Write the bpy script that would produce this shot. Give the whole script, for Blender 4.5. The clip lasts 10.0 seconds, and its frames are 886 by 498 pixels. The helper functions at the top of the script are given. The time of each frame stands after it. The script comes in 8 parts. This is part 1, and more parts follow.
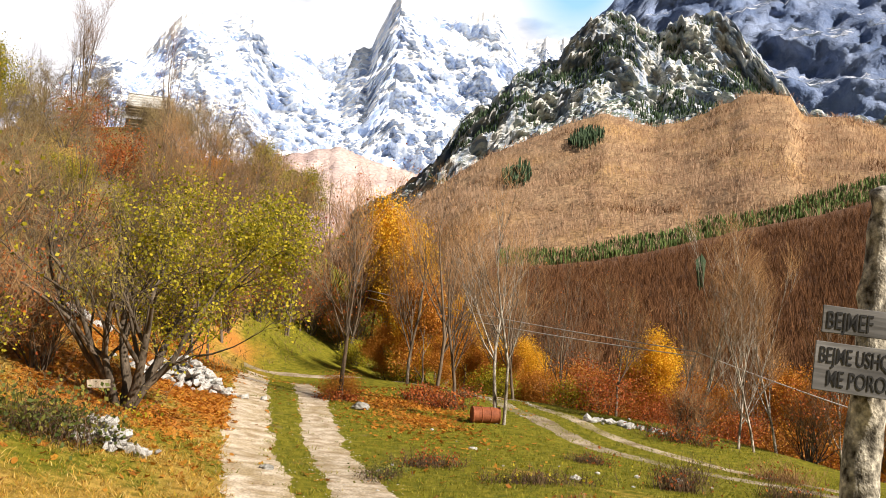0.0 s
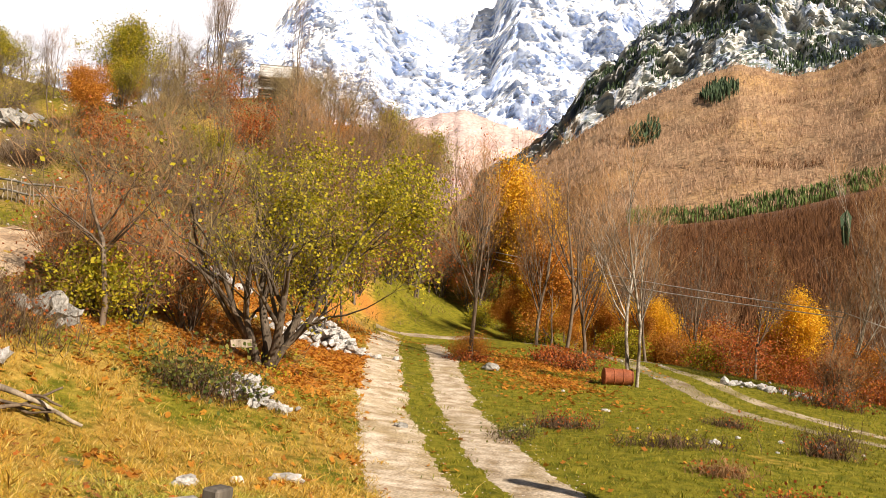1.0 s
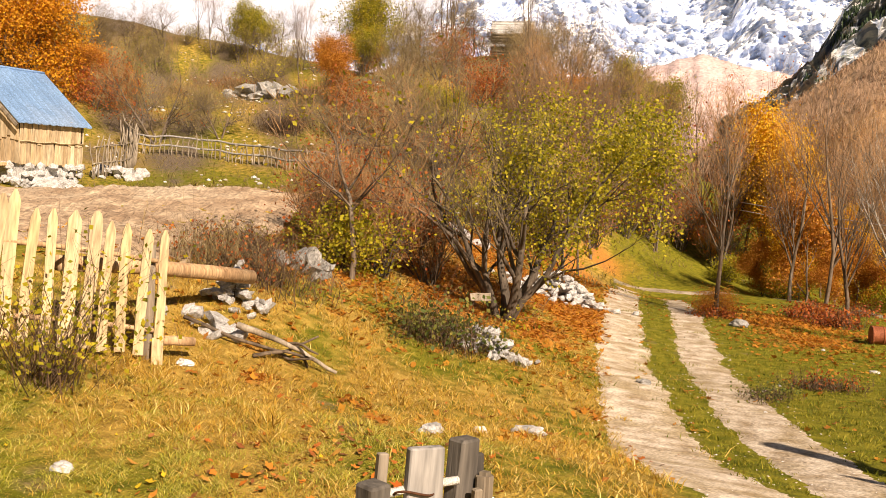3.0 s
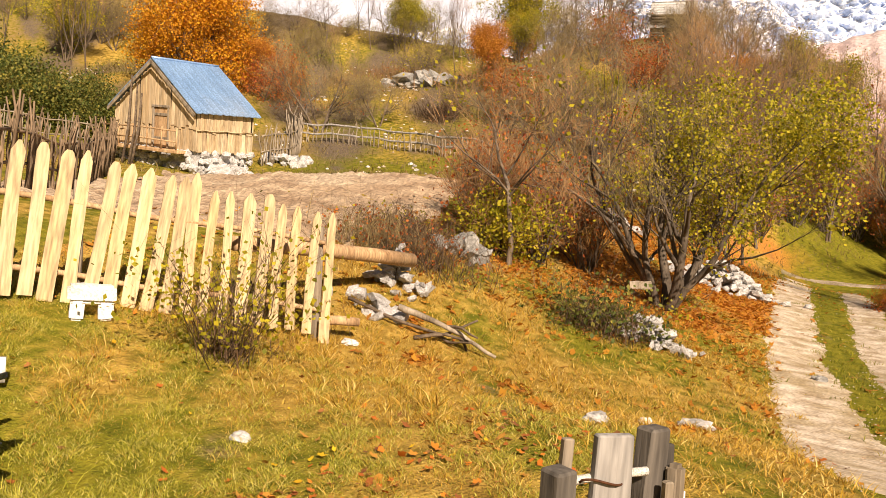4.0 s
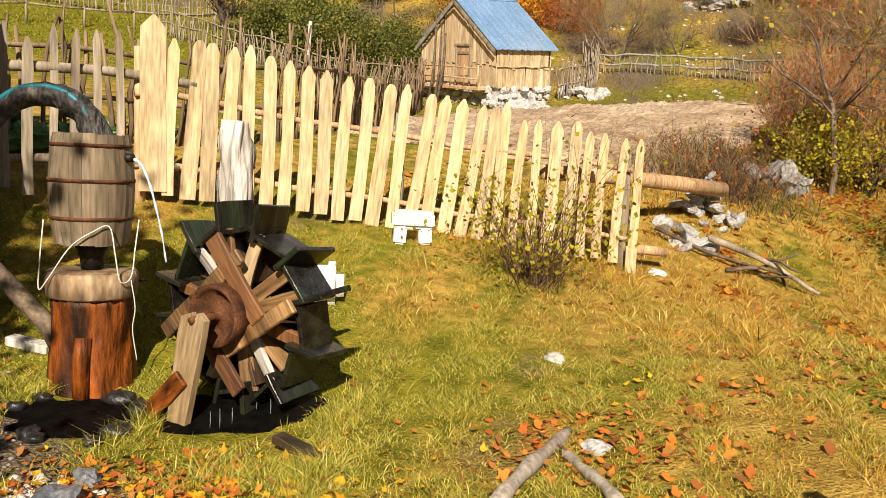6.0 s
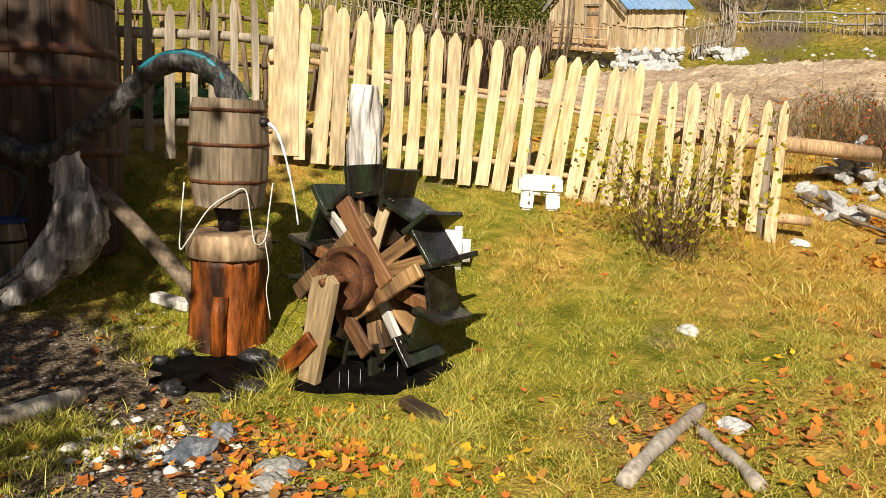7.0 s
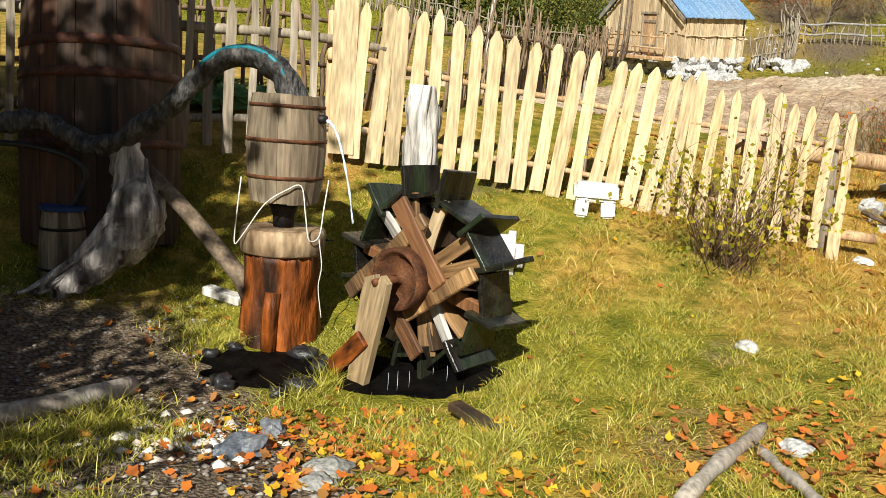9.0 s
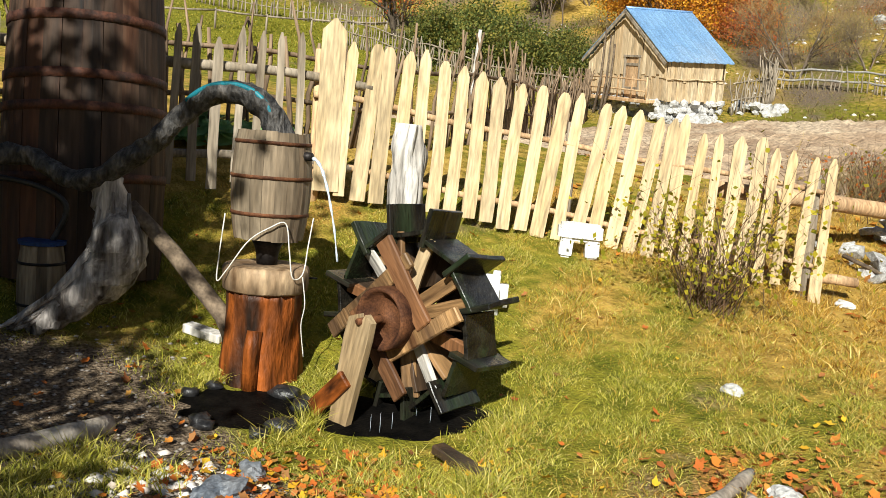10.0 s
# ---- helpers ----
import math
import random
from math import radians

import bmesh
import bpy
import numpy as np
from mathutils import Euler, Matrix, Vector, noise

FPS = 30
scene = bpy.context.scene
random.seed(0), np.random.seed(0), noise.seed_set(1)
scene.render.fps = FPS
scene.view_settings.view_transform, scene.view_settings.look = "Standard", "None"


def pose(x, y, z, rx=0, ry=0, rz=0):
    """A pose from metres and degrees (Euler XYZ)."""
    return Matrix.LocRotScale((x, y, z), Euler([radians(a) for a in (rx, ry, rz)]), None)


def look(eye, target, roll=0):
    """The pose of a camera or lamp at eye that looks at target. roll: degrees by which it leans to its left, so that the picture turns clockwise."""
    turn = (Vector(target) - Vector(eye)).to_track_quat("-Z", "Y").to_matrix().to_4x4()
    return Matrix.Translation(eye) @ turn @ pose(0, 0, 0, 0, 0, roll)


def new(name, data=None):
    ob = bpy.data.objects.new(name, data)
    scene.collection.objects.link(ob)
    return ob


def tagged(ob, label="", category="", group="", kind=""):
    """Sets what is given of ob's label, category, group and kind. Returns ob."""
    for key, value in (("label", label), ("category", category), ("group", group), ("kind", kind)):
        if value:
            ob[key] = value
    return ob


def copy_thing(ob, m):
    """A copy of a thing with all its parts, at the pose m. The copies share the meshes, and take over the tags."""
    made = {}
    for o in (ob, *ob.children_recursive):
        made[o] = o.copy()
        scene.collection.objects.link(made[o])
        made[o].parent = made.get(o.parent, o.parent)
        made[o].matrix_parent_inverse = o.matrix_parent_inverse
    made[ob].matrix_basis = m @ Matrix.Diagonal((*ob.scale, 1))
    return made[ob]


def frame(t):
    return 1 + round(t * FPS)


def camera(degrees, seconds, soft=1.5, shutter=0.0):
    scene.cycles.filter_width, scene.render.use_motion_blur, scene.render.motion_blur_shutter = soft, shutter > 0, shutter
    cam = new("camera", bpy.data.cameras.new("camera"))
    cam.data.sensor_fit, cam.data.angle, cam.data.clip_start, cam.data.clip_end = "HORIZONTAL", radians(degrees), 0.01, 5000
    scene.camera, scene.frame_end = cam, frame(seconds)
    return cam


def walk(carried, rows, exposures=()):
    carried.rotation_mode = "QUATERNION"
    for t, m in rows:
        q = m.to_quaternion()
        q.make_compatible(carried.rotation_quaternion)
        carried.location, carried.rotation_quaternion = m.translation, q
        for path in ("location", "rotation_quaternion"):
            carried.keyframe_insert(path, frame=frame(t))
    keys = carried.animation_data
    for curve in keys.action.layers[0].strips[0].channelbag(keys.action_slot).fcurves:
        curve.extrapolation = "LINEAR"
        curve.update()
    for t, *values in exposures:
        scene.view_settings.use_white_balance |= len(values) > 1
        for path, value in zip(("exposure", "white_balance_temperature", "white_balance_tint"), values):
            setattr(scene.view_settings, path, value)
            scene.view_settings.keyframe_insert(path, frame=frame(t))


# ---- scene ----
# ---------------------------------------------------------------- camera
cam = camera(55.0, 10.0, soft=0.6)
# seconds, place, turn to the left, tilt up, right side raised
PATH = [
    (0, 0.430, -0.328, 1.675, 0.61, 7.06, 3.50),
    (0.5, 0.407, -0.324, 1.664, 3.60, 5.60, 3.40),
    (1, 0.371, -0.202, 1.656, 8.94, 4.01, 3.40),
    (1.5, 0.403, -0.090, 1.666, 13.72, 2.89, 3.50),
    (2, 0.389, -0.103, 1.668, 16.60, 2.03, 3.20),
    (3.5, 0.191, 0.068, 1.580, 29.34, -0.84, 3.06),
    (4, 0.126, 0.058, 1.571, 34.54, -1.23, 3.48),
    (4.5, 0.071, 0.066, 1.556, 39.41, -2.00, 3.24),
    (5, 0.053, 0.038, 1.548, 43.74, -2.70, 3.09),
    (5.5, 0.008, -0.005, 1.501, 49.11, -4.49, 2.77),
    (7, -0.116, 0.022, 1.466, 62.04, -9.25, 2.26),
    (7.5, -0.180, 0.021, 1.468, 65.85, -9.20, 2.70),
    (8, -0.147, 0.007, 1.471, 66.44, -8.43, 4.41),
    (8.5, -0.192, -0.002, 1.448, 66.46, -8.49, 3.83),
    (9, -0.207, -0.001, 1.445, 65.10, -9.14, 3.95),
    (9.5, -0.226, -0.001, 1.451, 64.22, -8.97, 4.03),
    (10, -0.249, -0.006, 1.451, 64.06, -6.53, 4.76),
]
walk(cam, [(t, pose(x, y, z, 90, 0, yaw) @ pose(0, 0, 0, tilt, 0, 0) @ pose(0, 0, 0, 0, 0, lean))
           for t, x, y, z, yaw, tilt, lean in PATH],
     exposures=[(0.0, 0.65, 6550, 14), (1.0, 0.69, 6950, 17), (3.5, 0.66, 7550, 22), (5.0, 0.60, 7350, 19), (7.0, 0.62, 6500, 11), (10.0, 0.68, 5950, 7)])

# ---------------------------------------------------------------- world and sun
SUN_ELEV, SUN_AZ = 34.0, 126.0          # azimuth clockwise from +y
world = bpy.data.worlds.new("autumn_sky")
scene.world = world
world.use_nodes = True
wn, wl = world.node_tree.nodes, world.node_tree.links
wn.clear()
w_out = wn.new("ShaderNodeOutputWorld")
w_bg = wn.new("ShaderNodeBackground")
w_sky = wn.new("ShaderNodeTexSky")
w_sky.sky_type = "NISHITA"
w_sky.sun_disc = False
w_sky.sun_elevation, w_sky.sun_rotation = radians(SUN_ELEV), radians(SUN_AZ)
w_sky.altitude = 900
w_bg.inputs["Strength"].default_value = 0.027
w_co = wn.new("ShaderNodeTexCoord")
w_map = wn.new("ShaderNodeMapping")
w_map.inputs["Scale"].default_value = (1.0, 1.0, 3.2)
w_noise = wn.new("ShaderNodeTexNoise")
w_noise.inputs["Scale"].default_value = 2.6
w_noise.inputs["Detail"].default_value = 7
w_ramp = wn.new("ShaderNodeValToRGB")
w_ramp.color_ramp.elements[0].position = 0.27
w_ramp.color_ramp.elements[1].position = 0.40
w_sep = wn.new("ShaderNodeSeparateXYZ")
w_low = wn.new("ShaderNodeMapRange")     # thin cloud thickens towards the horizon
w_low.inputs["From Min"].default_value, w_low.inputs["From Max"].default_value = 0.62, 0.42
w_mul = wn.new("ShaderNodeMath")
w_mul.operation = "MULTIPLY"
w_mix = wn.new("ShaderNodeMix")
w_mix.data_type = "RGBA"
w_mix.inputs["B"].default_value = (27.5, 28.0, 29.0, 1)
wl.new(w_co.outputs["Generated"], w_map.inputs["Vector"])
wl.new(w_map.outputs["Vector"], w_noise.inputs["Vector"])
wl.new(w_noise.outputs["Fac"], w_ramp.inputs["Fac"])
wl.new(w_co.outputs["Generated"], w_sep.inputs["Vector"])
wl.new(w_sep.outputs["Z"], w_low.inputs["Value"])
wl.new(w_ramp.outputs["Color"], w_mul.inputs[0])
wl.new(w_low.outputs["Result"], w_mul.inputs[1])
w_gap = wn.new("ShaderNodeVectorMath")    # a break in the cloud over the cliff
w_gap.operation = "DISTANCE"
w_gap.inputs[1].default_value = (0.125, 0.895, 0.425)
wl.new(w_co.outputs["Generated"], w_gap.inputs[0])
w_gn = wn.new("ShaderNodeMath")
w_gn.operation = "MULTIPLY_ADD"
w_gn.inputs[1].default_value = 0.09
wl.new(w_noise.outputs["Fac"], w_gn.inputs[0])
wl.new(w_gap.outputs["Value"], w_gn.inputs[2])
w_gr = wn.new("ShaderNodeMapRange")
w_gr.inputs["From Min"].default_value, w_gr.inputs["From Max"].default_value = 0.075, 0.125
w_gr.inputs["To Min"].default_value = 0.15
wl.new(w_gn.outputs["Value"], w_gr.inputs["Value"])
w_north = wn.new("ShaderNodeMapRange")   # the cloud hangs on the peaks to the north and thins out to the south
w_north.inputs["From Min"].default_value, w_north.inputs["From Max"].default_value = 0.0, 0.45
w_cut = wn.new("ShaderNodeMath")
w_cut.operation = "MULTIPLY"
wl.new(w_sep.outputs["Y"], w_north.inputs["Value"])
wl.new(w_mul.outputs["Value"], w_cut.inputs[0])
wl.new(w_north.outputs["Result"], w_cut.inputs[1])
wl.new(w_cut.outputs["Value"], w_mix.inputs["Factor"])
wl.new(w_sky.outputs["Color"], w_mix.inputs["A"])
w_blue = wn.new("ShaderNodeMix")
w_blue.data_type = "RGBA"
w_blue.inputs["A"].default_value = (7.0, 17.0, 29.0, 1)
wl.new(w_gr.outputs["Result"], w_blue.inputs["Factor"])
wl.new(w_mix.outputs["Result"], w_blue.inputs["B"])
wl.new(w_blue.outputs["Result"], w_bg.inputs["Color"])
wl.new(w_bg.outputs["Background"], w_out.inputs["Surface"])

sun_data = bpy.data.lights.new("sun", "SUN")
sun_data.energy, sun_data.angle, sun_data.color = 5.0, radians(0.55), (1.0, 0.92, 0.78)
sun = new("sun", sun_data)
sa, se = radians(SUN_AZ), radians(SUN_ELEV)
sun.matrix_world = look((math.sin(sa) * math.cos(se) * 60, math.cos(sa) * math.cos(se) * 60, math.sin(se) * 60), (0, 0, 0))


# ---------------------------------------------------------------- materials
def surf(name, c1, c2, scale=6.0, rough=0.85, bump=0.4, stretch=(1, 1, 1), fine=60.0, metallic=0.0, spec=0.25,
         vary=0.25, stain=None, stain_amount=0.5, depth=0.01, trans=0.0, own=True, grain=1.7):
    """Two colours mixed by a broad noise, a fine grain over them, a stain colour, relief, and a shift from piece to piece."""
    m = bpy.data.materials.new(name)
    m.use_nodes = True
    n, l = m.node_tree.nodes, m.node_tree.links
    b = n["Principled BSDF"]
    co = n.new("ShaderNodeTexCoord" if own else "ShaderNodeNewGeometry")
    info = n.new("ShaderNodeObjectInfo")
    off = n.new("ShaderNodeVectorMath")
    off.operation = "MULTIPLY_ADD"
    comb = n.new("ShaderNodeCombineXYZ")
    for k in range(3):
        l.new(info.outputs["Random"], comb.inputs[k])
    off.inputs[1].default_value = (17, 23, 31)
    l.new(comb.outputs["Vector"], off.inputs[0])
    l.new(co.outputs["Object" if own else "Position"], off.inputs[2])
    mp = n.new("ShaderNodeMapping")
    mp.inputs["Scale"].default_value = stretch
    l.new(off.outputs["Vector"], mp.inputs["Vector"])
    n1, n2, n3 = (n.new("ShaderNodeTexNoise") for _ in range(3))
    for q, s, d in ((n1, scale, 6), (n2, fine, 4), (n3, scale * 0.37, 5)):
        q.inputs["Scale"].default_value, q.inputs["Detail"].default_value = s, d
        l.new(mp.outputs["Vector"], q.inputs["Vector"])
    ramp = n.new("ShaderNodeValToRGB")
    ramp.color_ramp.elements[0].position, ramp.color_ramp.elements[1].position = 0.32, 0.68
    ramp.color_ramp.elements[0].color, ramp.color_ramp.elements[1].color = (*c1, 1), (*c2, 1)
    l.new(n1.outputs["Fac"], ramp.inputs["Fac"])
    last = ramp.outputs["Color"]
    if stain:
        sr = n.new("ShaderNodeMapRange")
        sr.inputs["From Min"].default_value, sr.inputs["From Max"].default_value = 0.48, 0.66
        sr.inputs["To Max"].default_value = stain_amount
        l.new(n3.outputs["Fac"], sr.inputs["Value"])
        mx = n.new("ShaderNodeMix")
        mx.data_type = "RGBA"
        mx.inputs["B"].default_value = (*stain, 1)
        l.new(sr.outputs["Result"], mx.inputs["Factor"])
        l.new(last, mx.inputs["A"])
        last = mx.outputs["Result"]
    hsv = n.new("ShaderNodeHueSaturation")
    val = n.new("ShaderNodeMath")
    val.operation = "MULTIPLY_ADD"
    val.inputs[1].default_value, val.inputs[2].default_value = grain, 1.0 - grain / 2
    l.new(n2.outputs["Fac"], val.inputs[0])
    val2 = n.new("ShaderNodeMath")
    val2.operation = "MULTIPLY_ADD"
    val2.inputs[1].default_value, val2.inputs[2].default_value = vary, -vary / 2
    l.new(info.outputs["Random"], val2.inputs[0])
    add = n.new("ShaderNodeMath")
    l.new(val.outputs["Value"], add.inputs[0])
    l.new(val2.outputs["Value"], add.inputs[1])
    l.new(add.outputs["Value"], hsv.inputs["Value"])
    l.new(last, hsv.inputs["Color"])
    l.new(hsv.outputs["Color"], b.inputs["Base Color"])
    b.inputs["Roughness"].default_value, b.inputs["Metallic"].default_value = rough, metallic
    b.inputs["Specular IOR Level"].default_value = spec
    if bump:
        bp = n.new("ShaderNodeBump")
        bp.inputs["Strength"].default_value, bp.inputs["Distance"].default_value = bump, depth
        hs = n.new("ShaderNodeMath")
        l.new(n1.outputs["Fac"], hs.inputs[0])
        l.new(n2.outputs["Fac"], hs.inputs[1])
        l.new(hs.outputs["Value"], bp.inputs["Height"])
        l.new(bp.outputs["Normal"], b.inputs["Normal"])
    if trans:
        tr = n.new("ShaderNodeBsdfTranslucent")
        ms = n.new("ShaderNodeMixShader")
        ms.inputs["Fac"].default_value = trans
        l.new(hsv.outputs["Color"], tr.inputs["Color"])
        l.new(b.outputs["BSDF"], ms.inputs[1])
        l.new(tr.outputs["BSDF"], ms.inputs[2])
        l.new(ms.outputs["Shader"], n["Material Output"].inputs["Surface"])
    return m


def foliage(name, colours, trans=0.35, rough=0.6):
    """Leaves, twigs or blades: every loose island takes its own tone from the colours."""
    m = bpy.data.materials.new(name)
    m.use_nodes = True
    n, l = m.node_tree.nodes, m.node_tree.links
    b = n["Principled BSDF"]
    geo = n.new("ShaderNodeNewGeometry")
    ramp = n.new("ShaderNodeValToRGB")
    e = ramp.color_ramp.elements
    while len(e) < len(colours):
        e.new(0.5)
    for k, c in enumerate(colours):
        e[k].position, e[k].color = k / (len(colours) - 1), (*c, 1)
    l.new(geo.outputs["Random Per Island"], ramp.inputs["Fac"])
    l.new(ramp.outputs["Color"], b.inputs["Base Color"])
    b.inputs["Roughness"].default_value, b.inputs["Specular IOR Level"].default_value = rough, 0.2
    if trans:
        tr = n.new("ShaderNodeBsdfTranslucent")
        ms = n.new("ShaderNodeMixShader")
        ms.inputs["Fac"].default_value = trans
        l.new(ramp.outputs["Color"], tr.inputs["Color"])
        l.new(b.outputs["BSDF"], ms.inputs[1])
        l.new(tr.outputs["BSDF"], ms.inputs[2])
        l.new(ms.outputs["Shader"], n["Material Output"].inputs["Surface"])
    return m


M_PICKET = surf("new_spruce_board", (0.53, 0.39, 0.20), (0.68, 0.53, 0.32), 6, 0.8, 0.6, (1, 1, 0.12), 40, stain=(0.36, 0.28, 0.17), stain_amount=0.6, depth=0.004)
M_STICK = surf("dark_brown_stick", (0.09, 0.06, 0.035), (0.27, 0.19, 0.12), 8, 0.9, 0.6, (1, 1, 0.15), 40, vary=0.6)
M_GREYWOOD = surf("weathered_grey_wood", (0.20, 0.16, 0.11), (0.40, 0.34, 0.26), 7, 0.9, 0.6, (1, 1, 0.1), 45, stain=(0.10, 0.08, 0.06), depth=0.005)
M_RAIL = surf("peeled_pole", (0.42, 0.25, 0.12), (0.60, 0.42, 0.24), 5, 0.8, 0.4, (1, 1, 0.15), 40, stain=(0.25, 0.15, 0.08))
M_HUTPLANK = surf("hut_split_board", (0.46, 0.33, 0.18), (0.66, 0.54, 0.36), 4, 0.85, 0.5, (1, 1, 0.1), 30, stain=(0.30, 0.21, 0.12), vary=0.35)
M_DARKWOOD = surf("dark_wet_wood", (0.035, 0.022, 0.014), (0.11, 0.065, 0.035), 6, 0.45, 0.6, (1, 1, 0.15), 45, spec=0.5, stain=(0.02, 0.018, 0.014))
M_WHEELWOOD = surf("wheel_brown_wood", (0.06, 0.026, 0.010), (0.44, 0.26, 0.11), 9, 0.5, 0.9, (1, 1, 0.12), 45, spec=0.4, vary=0.7, stain=(0.05, 0.028, 0.016), stain_amount=0.8)
M_ARM = surf("russet_plank", (0.09, 0.036, 0.014), (0.27, 0.125, 0.05), 8, 0.6, 0.7, (0.12, 1, 1), 45, spec=0.3, vary=0.4, stain=(0.06, 0.03, 0.015), stain_amount=0.6)
M_OLDPOST = surf("old_dark_post", (0.022, 0.019, 0.016), (0.115, 0.10, 0.082), 9, 0.85, 0.8, (1, 1, 0.1), 45, stain=(0.22, 0.20, 0.17), stain_amount=0.3, depth=0.006)
M_WETSLATE = surf("wet_black_board", (0.003, 0.003, 0.003), (0.022, 0.019, 0.014), 14, 0.27, 0.45, (1, 1, 0.2), 60, spec=0.3, stain=(0.03, 0.05, 0.02))
M_PALEWOOD = surf("bleached_driftwood", (0.36, 0.33, 0.29), (0.70, 0.67, 0.62), 9, 0.85, 0.9, (1, 1, 0.14), 34, stain=(0.17, 0.14, 0.11), stain_amount=0.75, depth=0.015)
M_KEG = surf("old_keg_stave", (0.085, 0.062, 0.038), (0.29, 0.23, 0.155), 6, 0.75, 0.5, (1, 1, 0.12), 40, stain=(0.13, 0.09, 0.055), stain_amount=0.75, depth=0.004)
M_STUMP = surf("red_brown_stump", (0.010, 0.005, 0.003), (0.36, 0.095, 0.014), 8, 0.5, 0.9, (1, 1, 0.3), 30, spec=0.2, stain=(0.010, 0.007, 0.005), stain_amount=0.92, depth=0.02)
M_STUMPTOP = surf("stump_rim_wood", (0.13, 0.075, 0.035), (0.42, 0.30, 0.18), 9, 0.7, 0.8, (1, 1, 0.3), 30, stain=(0.05, 0.028, 0.016), stain_amount=0.85)
# vat staves: the deep shade they stand in is painted into the near-black browns
M_BIGBARREL = surf("barrel_stave_baked_shade", (0.008, 0.006, 0.005), (0.075, 0.045, 0.028), 7, 0.7, 0.6, (1, 1, 0.12), 25, stain=(0.09, 0.032, 0.014), stain_amount=0.6, depth=0.01)
# weathered wet branch; the shade over it is put into the dark tones too
M_PIPE = surf("weathered_branch_baked_shade", (0.006, 0.006, 0.006), (0.11, 0.10, 0.09), 20, 0.6, 1.0, (1, 1, 0.4), 40, spec=0.4, stain=(0.02, 0.02, 0.02), depth=0.02)
M_SILVER = surf("silver_grey_board", (0.20, 0.19, 0.175), (0.36, 0.345, 0.32), 7, 0.85, 0.6, (1, 1, 0.1), 45, stain=(0.20, 0.18, 0.15), depth=0.005)
M_ROOT = surf("grey_root_wood", (0.035, 0.028, 0.022), (0.62, 0.57, 0.53), 13, 0.85, 1.0, (1, 1, 0.09), 40, stain=(0.08, 0.06, 0.05), depth=0.02)
M_RUST = surf("rusted_iron", (0.045, 0.018, 0.010), (0.17, 0.07, 0.03), 9, 0.75, 0.4, fine=80, metallic=0.3)
M_RUSTDRUM = surf("rust_red_drum", (0.22, 0.06, 0.025), (0.38, 0.12, 0.05), 6, 0.7, 0.3, fine=60)
M_IRON = surf("black_iron", (0.012, 0.012, 0.013), (0.035, 0.03, 0.028), 9, 0.5, 0.3, fine=60, metallic=0.6)
M_HOSE = surf("black_hose", (0.010, 0.010, 0.012), (0.03, 0.03, 0.035), 12, 0.5, 0.3, fine=60, spec=0.4)
M_TEAL = surf("teal_hose", (0.01, 0.12, 0.16), (0.02, 0.20, 0.25), 12, 0.45, 0.1, fine=60, spec=0.4)
M_ROPE = surf("pale_rope", (0.62, 0.58, 0.50), (0.78, 0.75, 0.68), 30, 0.9, 0.5, fine=200)
M_WHITESTONE = surf("white_limestone", (0.36, 0.35, 0.33), (0.70, 0.69, 0.67), 7, 0.9, 0.8, fine=35, stain=(0.24, 0.22, 0.18), stain_amount=0.6, depth=0.02)
M_PALESTONE = surf("pale_grey_stone", (0.20, 0.195, 0.18), (0.40, 0.39, 0.36), 6, 0.85, 0.9, fine=40, stain=(0.20, 0.19, 0.15))
M_BLUESTONE = surf("wet_blue_grey_stone", (0.05, 0.06, 0.075), (0.16, 0.175, 0.20), 14, 0.4, 0.8, fine=50, spec=0.5, stain=(0.30, 0.30, 0.30), stain_amount=0.4)
M_PLASTER = surf("white_painted_block", (0.74, 0.73, 0.70), (0.84, 0.83, 0.81), 7, 0.8, 0.4, fine=40, stain=(0.40, 0.38, 0.33), stain_amount=0.4)
M_ROOFBLUE = surf("blue_sheet_roof", (0.20, 0.36, 0.60), (0.28, 0.47, 0.74), 1.2, 0.42, 0.2, (1, 1, 1), 20, metallic=0.35, spec=0.5, stain=(0.45, 0.52, 0.60), stain_amount=0.35)
M_SHINGLE = surf("grey_shingle", (0.38, 0.38, 0.36), (0.58, 0.57, 0.54), 3, 0.9, 0.4, fine=20)
M_BARK = surf("grey_brown_bark", (0.065, 0.045, 0.03), (0.19, 0.14, 0.095), 6, 0.9, 0.8, (1, 1, 0.25), 40, stain=(0.28, 0.25, 0.21), stain_amount=0.4, depth=0.012)
M_PALEBARK = surf("pale_mottled_bark", (0.11, 0.085, 0.06), (0.56, 0.51, 0.43), 9, 0.9, 0.8, (1, 1, 0.6), 50, stain=(0.06, 0.045, 0.03), stain_amount=0.8, depth=0.01)
M_SIGNBARK = surf("blotched_lichen_bark", (0.035, 0.028, 0.018), (0.72, 0.66, 0.54), 13, 0.9, 1.0, (1, 1, 0.8), 45, stain=(0.035, 0.028, 0.02), stain_amount=0.9, depth=0.015)
M_BAND = surf("red_brown_wooden_hoop", (0.02, 0.009, 0.006), (0.09, 0.03, 0.014), 9, 0.75, 0.5, fine=50, spec=0.4)
M_DARKBARK = surf("dark_bark", (0.055, 0.042, 0.03), (0.14, 0.11, 0.08), 6, 0.9, 0.8, (1, 1, 0.25), 40, depth=0.012)
M_DEADWOOD = surf("dry_dead_branch", (0.07, 0.05, 0.035), (0.20, 0.15, 0.10), 8, 0.9, 0.7, fine=40)
M_LOG = surf("grey_bark_log", (0.30, 0.26, 0.21), (0.48, 0.43, 0.36), 6, 0.85, 0.6, (1, 1, 0.2), 40, stain=(0.18, 0.13, 0.09))
